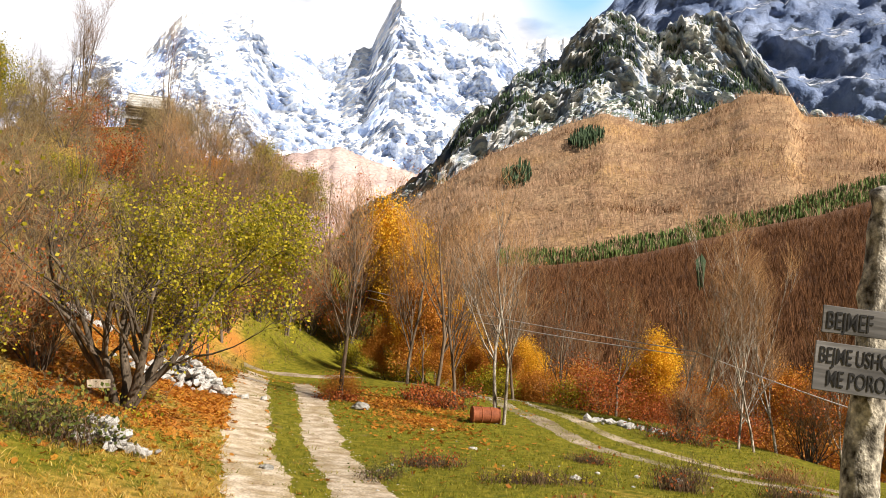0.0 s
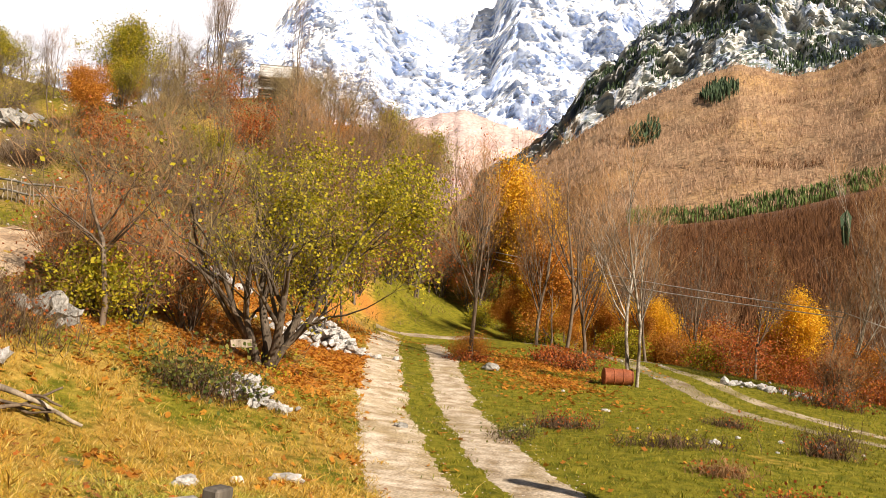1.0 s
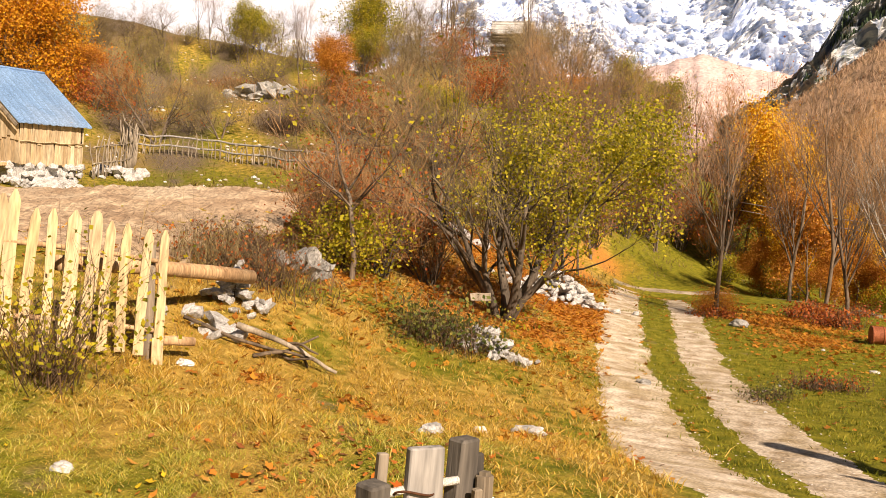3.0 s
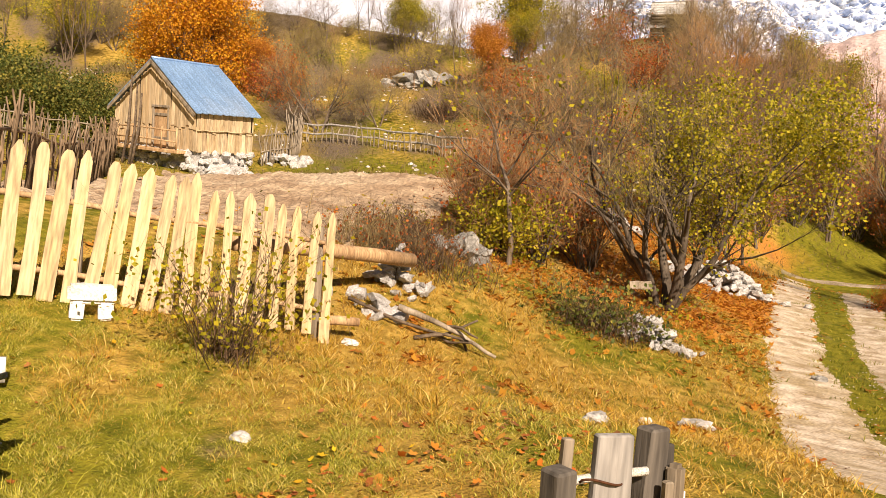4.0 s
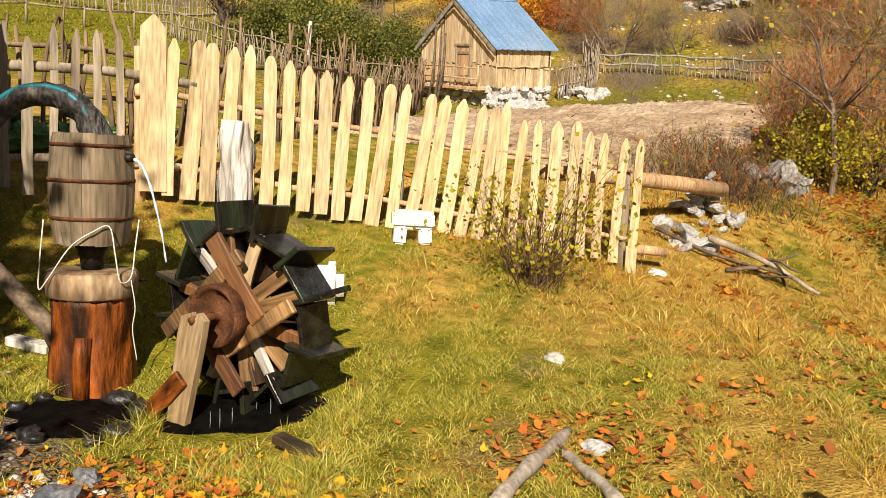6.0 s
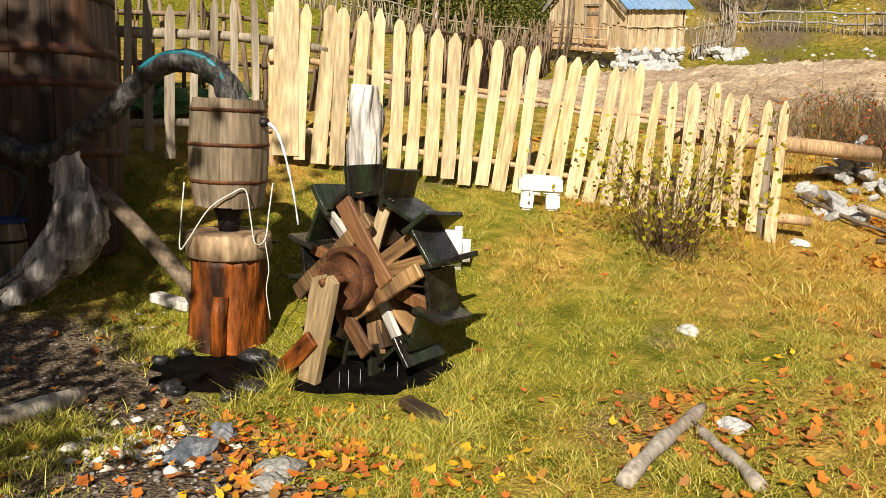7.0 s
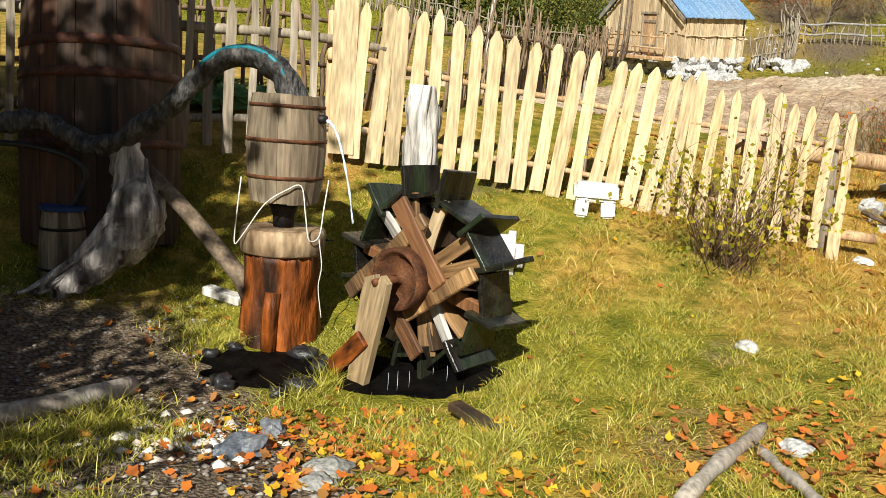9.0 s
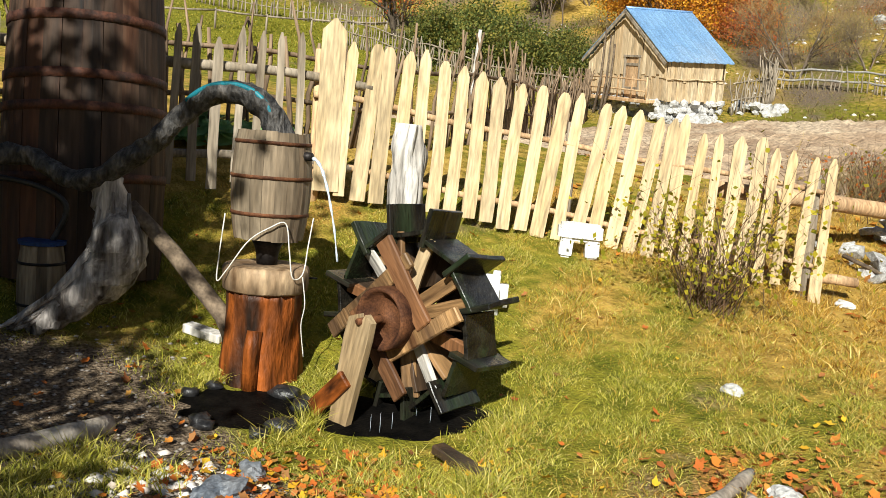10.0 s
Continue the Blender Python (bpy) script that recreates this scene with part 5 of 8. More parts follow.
build_keg()
solo("keg_rope", tube("keg_rope", [Vector((STUMP_AT.x, STUMP_AT.y, KEG_Z)) + Vector(q) for q in curve_points(
    [(.03, -.30, .16), (.06, -.33, -.10), (.05, -.335, -.28), (.12, -.29, -.20), (.20, -.18, -.0), (.265, -.06, .10), (.272, .04, .13), (.29, .07, -.05), (.295, .10, -.22), (.25, .18, -.20), (.20, .22, -.02), (.13, .265, .16)], 60)], 0.0045, M_ROPE, 6),
     M_ROPE, (0, 0, 0), "pale rope lashing the keg to its stump", "rope", smooth=True)
solo("hanging_cord", tube("hanging_cord", [Vector((STUMP_AT.x, STUMP_AT.y, KEG_Z)) + Vector(q) for q in curve_points([(.25, .18, -.22), (.27, .20, -.4), (.25, .19, -.55), (.28, .21, -.75)], 24)], 0.004, M_ROPE, 5), M_ROPE, (0, 0, 0), "pale cord hanging down the stump", "rope")

# water from the spout to the paddles
w0 = Vector((-5.62, 1.62, 1.335))
solo("water_jet", tube("water_jet", [w0 + Vector((0.24 * k, 0.13 * k, -0.02 * k - 0.62 * k * k)) for k in np.linspace(0, 1, 24)], [.012 - .007 * k + .0025 * math.sin(k * 40) for k in np.linspace(0, 1, 24)], M_WATER, 8, .003), M_WATER, (0, 0, 0), "thin jet of clear water from the keg", "water", smooth=True)

# bent hollow branch that leads the hose into the keg
H = [(-7.5, -0.9, 1.05), (-7.09, -0.35, 1.15), (-7.0, -0.06, 1.18), (-6.69, 0.29, 1.04), (-6.47, 0.66, 1.28), (-6.34, 0.90, 1.55), (-6.21, 1.07, 1.70), (-6.07, 1.25, 1.72), (-5.95, 1.39, 1.62), (-5.90, 1.47, 1.44)]
arch = thing("branch_pipe", (0, 0, 0), "bent grey hollow branch leading a hose into the keg", "pipe")
hp = curve_points(H, 70)
part("branch", tube("branch", hp, [0.070 + 0.022 * max(0, (k - 35) / 35) for k in range(70)], M_PIPE, 16, 0.034, 2.0, 0.09), M_PIPE, arch)
part("hose", tube("hose", [p + Vector((0.036, -0.035, 0.052)) for p in hp[40:69]], 0.019, M_TEAL, 8, 0.006), M_TEAL, arch, "teal rubber hose lying in the groove")
solo("black_hose", tube("black_hose", curve_points([(-7.6, -.95, .95), (-7.15, -.2, 1.0), (-7.0, .2, .85), (-7.05, .1, .5)], 30), 0.022, M_HOSE, 8), M_HOSE, (0, 0, 0), "black rubber hose hanging beside the vat", "hose", smooth=True)

root_piece = thing("root_stump", (0, 0, 0), "twisted grey root stump propping the branch pipe", "stump")
part("trunk", tube("trunk", curve_points([(-6.68, .44, 1.06), (-6.66, .50, .86), (-6.60, .54, .66), (-6.60, .50, .46), (-6.64, .34, .28), (-6.72, .14, .08), (-6.82, -.02, -.06)], 26),
                   [.115, .115, .115, .118, .12, .13, .145, .165, .185, .20, .21, .21, .20, .19, .18, .17, .16, .15, .14, .125, .11, .10, .085, .07, .055, .04], M_ROOT, 28, 0.038, 1.0, 0.10), M_ROOT, root_piece)
part("strut", tube("strut", [(-6.66, .62, .88), (-6.35, .88, .60), (-5.98, 1.17, .22), (-5.86, 1.26, .0)], [.05, .055, .06, .06], M_DEADWOOD, 10, .014), M_DEADWOOD, root_piece, "grey pole strut")
rr = random.Random(9)
for k in range(9):      # torn fibres along the root
    u = rr.uniform(-.11, .11)
    part("splinter", tube("splinter", curve_points([(-6.56 + u * .4, .50 + u, .98 - .05 * k % .3), (-6.50 + u * .5, .50 + u * 1.3, .60), (-6.53 + u * .5, .36 + u * 1.4, .36), (-6.66, .10 + u, .10 + .03 * (k % 3)), (-6.76, -.10 - .03 * (k % 4) + u * .5, -.02)], 16),
                          [.012 + .030 * math.sin(min(1, i / 11) * 2.6) * (1 - i / 17) for i in range(16)], M_ROOT, 6, .02, k * 3.0, .15), M_ROOT, root_piece)

# the tall vat
vat = thing("tall_vat", (-7.62, 0.36, ground_z(-7.62, 0.36) - 0.05), "tall dark wooden vat with red-brown hoops, shade painted into its staves", "vat", turn=(0, -5, 0))
vr = barrel_staves(vat, 0.60, 0.60, 0.50, 3.0, 26, M_BIGBARREL, 0.03, 9)
for z in (0.75, 1.28, 1.52, 1.95, 2.4):
    hoop(vat, vr(z / 3.0) + .004, z, 0.07, M_BAND, 1.5)
bmv = bmesh.new()
bmesh.ops.create_cone(bmv, cap_ends=True, segments=32, radius1=.47, radius2=.47, depth=.04)
part("lid", bmv, M_DARKWOOD, vat, m=pose(0, 0, 2.9))

tub = thing("small_tub", (-7.05, 0.06, ground_z(-7.05, 0.06) - .02), "small dark stave tub in front of the vat", "tub")
tr_ = barrel_staves(tub, 0.15, 0.165, 0.14, 0.55, 14, M_KEG, 0.018, 12)
for v in (0.2, 0.75):
    hoop(tub, tr_(v) + .001, .55 * v, .02, M_IRON)
bmt = bmesh.new()
bmesh.ops.create_cone(bmt, cap_ends=True, segments=24, radius1=.16, radius2=.165, depth=.03)
part("lid", bmt, surf("faded_blue_plastic", (.012, .03, .10), (.02, .05, .16), 8, .5, .1), tub, "faded blue lid", m=pose(0, 0, .57))


# ---------------------------------------------------------------- bleached post, blocks and loose boards by the wheel
def build_white_post():
    V, F, S, rows = [], [], 56, 60
    for i in range(rows):
        v = i / (rows - 1)
        for s in range(S):
            w = 2 * math.pi * s / S
            tw = v * 0.9
            rx = 0.128 * (1.0 + 0.16 * math.sin(v * 7.0 + 2.2)) * (1 - 0.35 * max(0, v - .85) / .15)
            ry = 0.095
            k = 1 + 0.42 * noise.noise(Vector((math.cos(w) * 1.8, math.sin(w) * 1.8, v * 4.5))) + 0.45 * noise.noise(Vector((math.cos(w) * 5, math.sin(w) * 5, v * 3)))
            dent = 1 - 0.62 * math.exp(-((w - 4.35 + 1.6 * (v - .66)) / 0.16) ** 2 - ((v - .66) / .10) ** 2) - 0.35 * math.exp(-((w - 5.0 + .8 * (v - .4)) / 0.10) ** 2 - ((v - .42) / .14) ** 2)
            x, y = rx * k * math.cos(w) * dent, ry * k * math.sin(w) * dent
            V.append((x * math.cos(tw) - y * math.sin(tw) + 0.03 * math.sin(v * 4), x * math.sin(tw) + y * math.cos(tw), 1.42 * v))
    for i in range(rows - 1):
        for s in range(S):
            F.append((i * S + s, i * S + (s + 1) % S, (i + 1) * S + (s + 1) % S, (i + 1) * S + s))
    F.append(tuple(range((rows - 1) * S, rows * S)))
    return mesh_of("driftwood_post", V, F, M_PALEWOOD, True)


gz = ground_z(-6.65, 2.68)
solo("driftwood_post", build_white_post(), M_PALEWOOD, (-6.66, 2.68, gz - .03), "bleached white driftwood post standing in the grass", "post", turn=(0, 2, 60))

bench = thing("stone_stool", (-7.0, 4.72, ground_z(-7.0, 4.72)), "white painted stone stool before the picket fence", "stool", turn=(0, 0, 62))
part("top", block(.42, .24, .17, .03, 2, 2, .015, 3), M_PLASTER, bench, m=pose(0, 0, .15))
part("leg", block(.12, .2, .21, .02, 2, 1, .012, 5), M_PLASTER, bench, m=pose(-.135, 0, -.01, 0, 5, 0))
part("leg", block(.13, .2, .21, .02, 2, 1, .012, 8), M_PLASTER, bench, m=pose(.135, 0, -.01, 0, -4, 0))

can = thing("white_canister", (-6.17, 3.32, ground_z(-6.17, 3.32) - .01), "white plastic canister standing in the grass behind the wheel", "canister", turn=(0, 0, 60))
part("body", block(.30, .24, .32, .07, 4, 0), M_PLASTER, can, smooth=True)
part("cap", tube("cap", [(.05, 0, .31), (.05, 0, .355)], [.035, .03], M_PLASTER, 12), M_PLASTER, can)

solo("broken_board", block(.34, .11, .07, .008, 1, 2, .012, 4), M_PALEWOOD, (-6.50, 1.15, ground_z(-6.5, 1.15) + .0), "pale broken board lying in the grass", "board", turn=(4, 6, 40))
solo("wet_plank", block(.55, .10, .05, .008, 1, 2, .012, 7), M_DARKWOOD, (-4.05, 2.12, ground_z(-4.05, 2.12) - .005), "dark wet plank by the wheel pit", "plank", turn=(0, 5, 18))

# wheel pit and overflow: wet flat sheets, the hollows' darkness painted as black
M_WET = surf("wet_mud_painted_black", (0.002, 0.002, 0.002), (0.007, 0.006, 0.005), 9, 0.55, 0.5, fine=50, spec=0.03)


def puddle(name, x, y, rx, ry, ang, label, seed):
    V, F = [(x, y, ground_z(x, y) + .012)], []
    for s in range(40):
        w = 2 * math.pi * s / 40
        for k in (0.6, 1.0):
            q = k * (1 + .35 * noise.noise(Vector((math.cos(w) * 2, math.sin(w) * 2, seed))) + .12 * noise.noise(Vector((math.cos(w) * 6, math.sin(w) * 6, seed))))
            a, b = rx * q * math.cos(w), ry * q * math.sin(w)
            px, py = x + a * math.cos(ang) - b * math.sin(ang), y + a * math.sin(ang) + b * math.cos(ang)
            V.append((px, py, ground_z(px, py) + (.014 if k < 1 else .004)))
    for s in range(40):
        a, b = 1 + 2 * s, 1 + 2 * ((s + 1) % 40)
        F += [(0, a, b), (a, a + 1, b + 1), (a, b + 1, b)]
    F = [tuple(f) for f in F]
    return solo(name, mesh_of(name, V, F, M_WET, True), M_WET, (0, 0, 0), label, "puddle", kind="structure")


puddle("puddle", -5.36, 1.2, .40, .29, 1.1, "wet puddle at the foot of the stump, painted black for depth", 1)
puddle("wheel_pit", -5.0, 2.10, .54, .28, 1.1, "wet pit under the water wheel, painted black for depth", 2)

M_BLACKSTONE = surf("wet_black_stone", (0.006, 0.006, 0.007), (0.035, 0.034, 0.034), 12, 0.32, 0.7, fine=50, spec=0.4)
rp = random.Random(12)
for k in range(9):
    a = k * .70 + rp.uniform(-.2, .2)
    x, y, q = -5.36 + .40 * math.cos(a) * rp.uniform(.8, 1.1), 1.2 + .38 * math.sin(a) * rp.uniform(.8, 1.1), rp.uniform(.12, .22)
    solo("pool_stone", rock_bm(q, q * .8, q * .55, 7.3 * k, 2, .45), M_BLACKSTONE, (x, y, ground_z(x, y) + .02), "black wet stone edging the puddle", "stone", "stones round the puddle", turn=(0, 0, k * 77), smooth=True)

drip = thing("water_drips", (0, 0, 0), "threads of water dripping from the wheel paddles", "water")
rd = random.Random(6)
for k in range(6):
    x, y = -5.05 + rd.uniform(-.12, .28), 2.0 + rd.uniform(-.25, .35)
    z = ground_z(x, y)
    part("drip", tube("drip", [(x, y, z + rd.uniform(.08, .15)), (x + .003, y, z + .06), (x, y, z + .01)], [.0008, .0016, .001], M_WATER, 5), M_WATER, drip)

# sticks lying near the path
for a, b, r0, r1, lab in (((-2.72, 2.30), (-3.22, 3.24), .038, .034, "grey barked log lying in leaves"), ((-2.36, 2.72), (-3.04, 3.02), .030, .026, "grey barked stick lying in leaves")):
    za, zb2 = ground_z(*a) + r0 * .6, ground_z(*b) + r1 * .9
    solo("fallen_log", tube("fallen_log", [(a[0] + (b[0] - a[0]) * k, a[1] + (b[1] - a[1]) * k, za + (zb2 - za) * k + .01 * math.sin(k * 5)) for k in np.linspace(0, 1, 10)],
                            [r0 + (r1 - r0) * k + .006 * math.sin(k * 17) for k in np.linspace(0, 1, 10)], M_LOG, 10, .012, r0 * 90), M_LOG, (0, 0, 0), lab, "log", smooth=True)
solo("fallen_pole", tube("fallen_pole", [(-4.35 - .75 * k, -.55 + .95 * k, ground_z(-4.35 - .75 * k, -.55 + .95 * k) + .05) for k in np.linspace(0, 1, 10)], .055, M_LOG, 10, .012, 3), M_LOG, (0, 0, 0), "grey pole edging the gravel patch", "log")

# long peeled pole resting on stones past the fence
solo("peeled_pole", tube("peeled_pole", [(-6.95, 6.35, 1.30), (-6.9, 7.6, 1.26), (-6.83, 8.6, 1.20), (-6.77, 9.35, 1.14)], [.085, .09, .095, .10], M_RAIL, 12, .008), M_RAIL, (0, 0, 0), "long peeled tree trunk resting on white stones", "log")


def heap(name, x, y, n, sx, sy, size, label, seed, material=M_WHITESTONE, high=0.35, flat=0.7):
    """A heap of loose stones; each stone is a part."""
    rnd = random.Random(seed)
    root = thing(name, (x, y, ground_z(x, y)), label, "stone heap")
    ms = [bm_mesh("stone", rock_bm(1, 1, 1, seed + i, 1, 0.8), material) for i in range(6)]
    for k in range(n):
        a, b = rnd.gauss(0, .42) * sx, rnd.gauss(0, .42) * sy
        q = math.exp(-((a / sx) ** 2 + (b / sy) ** 2) * 2.2)
        s = size * rnd.uniform(.55, 1.4)
        z = ground_z(x + a, y + b) - root.location.z + rnd.uniform(0, high) * q + s * .12
        part("stone", rnd.choice(ms), material, root, m=pose(a, b, z, rnd.uniform(-40, 40), rnd.uniform(-40, 40), rnd.uniform(0, 360)) @ Matrix.Diagonal((s, s * rnd.uniform(.7, 1), s * flat, 1)))
    return root


heap("stone_heap", -6.03, 21.4, 190, 1.35, .75, .22, "heap of white limestone rubble under the trees", 21, high=.62)
heap("stone_heap", -4.55, 12.2, 100, .95, .45, .20, "white limestone rocks half hidden by brambles", 33, high=.34)
heap("stone_heap", -6.95, 9.35, 44, .5, .4, .20, "white stones under the peeled trunk", 41, high=.55)
heap("stone_heap", -6.6, 8.35, 14, .6, .35, .22, "loose white stones beside the fence end", 43, high=.1)
heap("stone_heap", -7.75, 12.3, 16, .6, .4, .28, "pale boulders overgrown with scrub", 47, M_PALESTONE, high=.4)
heap("stone_heap", -10.5, 24.5, 30, 1.2, .6, .4, "white stones on the green slope", 49, high=.1)
heap("stone_heap", -24.2, 24.0, 30, .9, 1.2, .5, "white rocks in the turf beside the hut", 52, high=.25)
heap("stone_heap", -22.3, 19.2, 40, 1.0, 1.0, .5, "pale rubble at the corner of the hut", 55, high=.2)
heap("stone_heap", -30.5, 41.0, 60, 3.0, 1.0, .9, "grey rocks of a broken terrace on the hillside", 57, M_PALESTONE, high=.6)
heap("stone_heap", 5.6, 23.2, 40, 1.7, .35, .22, "line of white stones along the lane", 59, high=.06)

rs = random.Random(4)
for x, y, s, mat, lab in ((-3.66, 1.12, .22, M_PALESTONE, "flat grey stone among fallen leaves"), (-4.05, .80, .27, M_BLUESTONE, "wet blue-grey stone by the puddle"), (-2.94, 3.16, .17, M_WHITESTONE, "white stone in the grass"),
                          (-4.27, 4.12, .18, M_WHITESTONE, "white stone in the grass"), (-2.59, 6.25, .22, M_WHITESTONE, "white stone on the grassy bank"), (-2.50, 7.10, .18, M_WHITESTONE, "white stone on the grassy bank"),
                          (-2.36, 8.1, .34, M_WHITESTONE, "white stone on the grassy bank"), (-6.0, 7.25, .2, M_WHITESTONE, "white stone at the fence end"), (-1.7, 22.2, .45, M_PALESTONE, "pale stone in the orange leaves"),
                          (2.6, 13.5, .2, M_WHITESTONE, "white stone on the turf"), (4.6, 15.0, .22, M_WHITESTONE, "white stone on the turf"), (1.1, 17.5, .18, M_WHITESTONE, "white stone on the turf"),
                          (-4.35, 1.02, .2, M_BLUESTONE, "wet dark stone by the puddle"), (-3.5, 1.02, .16, M_PALESTONE, "grey stone among fallen leaves"), (-2.2, 13.0, .26, M_PALESTONE, "grey stone beside the track")):
    solo("loose_stone", rock_bm(s, s * rs.uniform(.65, .95), s * rs.uniform(.4, .6), rs.uniform(0, 90), 3, .4), mat, (x, y, ground_z(x, y) + s * .08), lab, "stone", turn=(0, 0, rs.uniform(0, 360)), smooth=False)
for k in range(52):
    x, y = rs.uniform(-1, 9), rs.uniform(11, 27)
    if k > 26:
        x, y = rs.uniform(-24, -11), rs.uniform(20.5, 28)
    s = rs.uniform(.05, .13) if k <= 26 else rs.uniform(.09, .24)
    solo("field_stone", rock_bm(s, s * .8, s * .6, k * 3.7, 1, .4), M_WHITESTONE, (x, y, ground_z(x, y) + s * .1), "small white stone lying in the turf", "stone", "stones in the turf", turn=(0, 0, k * 50))

# rusty drum on the meadow
drum = thing("rusty_drum", (1.15, 20.9, ground_z(1.15, 20.9) + .20), "rust-red steel drum lying on its side", "drum", turn=(0, 90, 12))
V, F, S = [], [], 32
prof = [(0, 0), (.19, 0), (.205, .01), (.205, .03), (.195, .05), (.195, .22), (.207, .24), (.195, .26), (.195, .44), (.207, .46), (.195, .48), (.195, .66), (.205, .68), (.205, .70), (.19, .70), (.18, .66), (0, .66)]
for r, z in prof:
    for s in range(S):
        V.append((r * math.cos(2 * math.pi * s / S), r * math.sin(2 * math.pi * s / S), z))
for i in range(len(prof) - 1):
    for s in range(S):
        F.append((i * S + s, i * S + (s + 1) % S, (i + 1) * S + (s + 1) % S, (i + 1) * S + s))
part("shell", mesh_of("shell", V, F, M_RUSTDRUM), M_RUSTDRUM, drum)


# ---------------------------------------------------------------- broken gate by the path
def build_gate_stub():
    g = ground_z(-.85, 2.5)
    gate = thing("gate_posts", (-0.85, 2.48, g), "weathered grey gate posts tied with wire near the path", "gate", turn=(0, 0, 54))
    top = 1.0 - g
    part("board", block(.125, .035, top, .005, 1, 4, .008, 1), M_SILVER, gate, "silver-grey notched board", m=pose(-.075, -.03, 0, 0, 2, 0))
    part("post", block(.085, .085, top - .10, .008, 1, 4, .012, 2), M_OLDPOST, gate, "dark square post", m=pose(-.20, .02, 0, 2, -1, 20))
    part("post", block(.035, .03, top - .03, .004, 1, 1, .004, 3), M_GREYWOOD, gate, m=pose(-.195, .06, 0, 0, 3, 0))
    part("post", block(.085, .075, top + .005, .008, 1, 4, .012, 4), M_OLDPOST, gate, "dark square post", m=pose(.10, .03, 0, 0, 2, 12))
    part("stake", block(.055, .05, top - .10, .012, 2, 1, .006, 6), M_GREYWOOD, gate, m=pose(.165, -.03, 0, 0, 2, 30))
    part("stake", block(.05, .045, top - .05, .006, 1, 1, .006, 8), M_OLDPOST, gate, m=pose(.205, .05, 0, 0, -1, 10))
    part("stake", block(.03, .03, top - .14, .005, 1, 1, .004, 9), M_GREYWOOD, gate, m=pose(.14, -.05, 0))
    part("peg", tube("peg", [(-.17, -.01, top - .14), (-.05, -.015, top - .125), (.09, -.01, top - .12)], [.014, .013, .014], M_ROPE, 8, .003), M_ROPE, gate, "pale peeled stick")
    part("wire", tube("wire", [(-.075 + .07 * math.cos(w), -.03 + .03 * math.sin(w), top - .135 + .01 * math.sin(w * 2)) for w in np.linspace(0, 6.28, 20)], .004, M_RUST, 5), M_RUST, gate, "rusted tie wire")
    part("cloth", block(.13, .05, .05, .02, 2, 2, .02, 4), surf("pale_blue_rag", (.55, .62, .70), (.75, .78, .80), 20, .9, .3), gate, "pale blue and white rag", m=pose(-.17, -.03, top - .25))
    part("cloth", block(.035, .04, .12, .012, 2, 2, .01, 5), M_PLASTER, gate, "white rag", m=pose(.215, -.0, top - .30))
    return gate


build_gate_stub()


# ---------------------------------------------------------------- sign tree and cable
def letters(parent, text, size, m, label):
    cu = bpy.data.curves.new("lettering", "FONT")
    cu.body, cu.size, cu.extrude, cu.offset = text, size, 0.002, 0.0008
    tmp = bpy.data.objects.new("lettering", cu)
    scene.collection.objects.link(tmp)
    me = bpy.data.meshes.new_from_object(tmp)
    bpy.data.objects.remove(tmp)
    me.materials.clear()
    me.materials.append(M_INK)
    return part("lettering", me, M_INK, parent, label, m)


def build_sign_tree():
    x, y = 3.92, 6.80
    g = ground_z(x, y)
    st = thing("sign_tree", (x, y, g), "mottled pale tree trunk carrying two painted boards", "tree")
    pts = curve_points([(-.22, .0, -.1), (-.12, .0, .7), (-.03, 0, 1.5), (.04, 0, 2.3), (.10, .01, 2.9), (.15, .03, 3.45), (.17, .04, 3.7)], 40)
    part("trunk", tube("trunk", pts, [.16 - .0016 * k for k in range(38)] + [.075, .03], M_SIGNBARK, 16, .035, 3, .2), M_SIGNBARK, st)
    for z, ang, L in ((2.55, 200, .10), (2.9, 10, .35)):
        a = radians(ang)
        q = Vector((.14, .03, z))
        part("limb", tube("limb", [q, q + Vector((math.cos(a) * L * .5, math.sin(a) * L * .5, L * .45)), q + Vector((math.cos(a) * L, math.sin(a) * L, L * 1.1))], [.05, .035, .012], M_SIGNBARK, 7, .02, z), M_SIGNBARK, st)
    part("paint_mark", tube("paint_mark", [(-.145, 0, .62), (-.135, 0, .70)], [.188, .186], surf("red_paint", (.34, .05, .03), (.5, .10, .06), 9, .7, .3), 14, .03, 3, .25), M_RUST, st, "faded red trail paint")
    part("paint_mark", tube("paint_mark", [(-.175, 0, .40), (-.165, 0, .46)], [.192, .190], surf("red_paint_low", (.34, .05, .03), (.5, .10, .06), 9, .7, .3), 14, .03, 3, .25), M_RUST, st, "faded red trail paint")
    face = -29
    b1 = part("board", block(.80, .02, .22, .004, 1, 2, .004, 2), M_SIGN, st, "grey board painted in black capitals", m=pose(-.09, -.30, 2.12 - g - .11, 0, 4.5, face + 20))
    letters(b1, "BEJMEF", .20, pose(-.37, -.014, .038, 90, 0, 0) @ Matrix.Diagonal((.58, 1, 1, 1)), "black hand-painted capitals")
    b2 = part("board", block(.86, .02, .39, .004, 1, 2, .004, 5), M_SIGN, st, "grey board painted in black capitals", m=pose(-.14, -.31, 1.74 - g - .195, 0, 5, face + 20))
    letters(b2, "BEJME USHQIM", .18, pose(-.40, -.014, .225, 90, 0, 0) @ Matrix.Diagonal((.54, 1, 1, 1)), "black hand-painted capitals")
    letters(b2, "ME POROSI", .18, pose(-.33, -.014, .045, 90, 0, 0) @ Matrix.Diagonal((.58, 1, 1, 1)), "black hand-painted capitals")
    return st


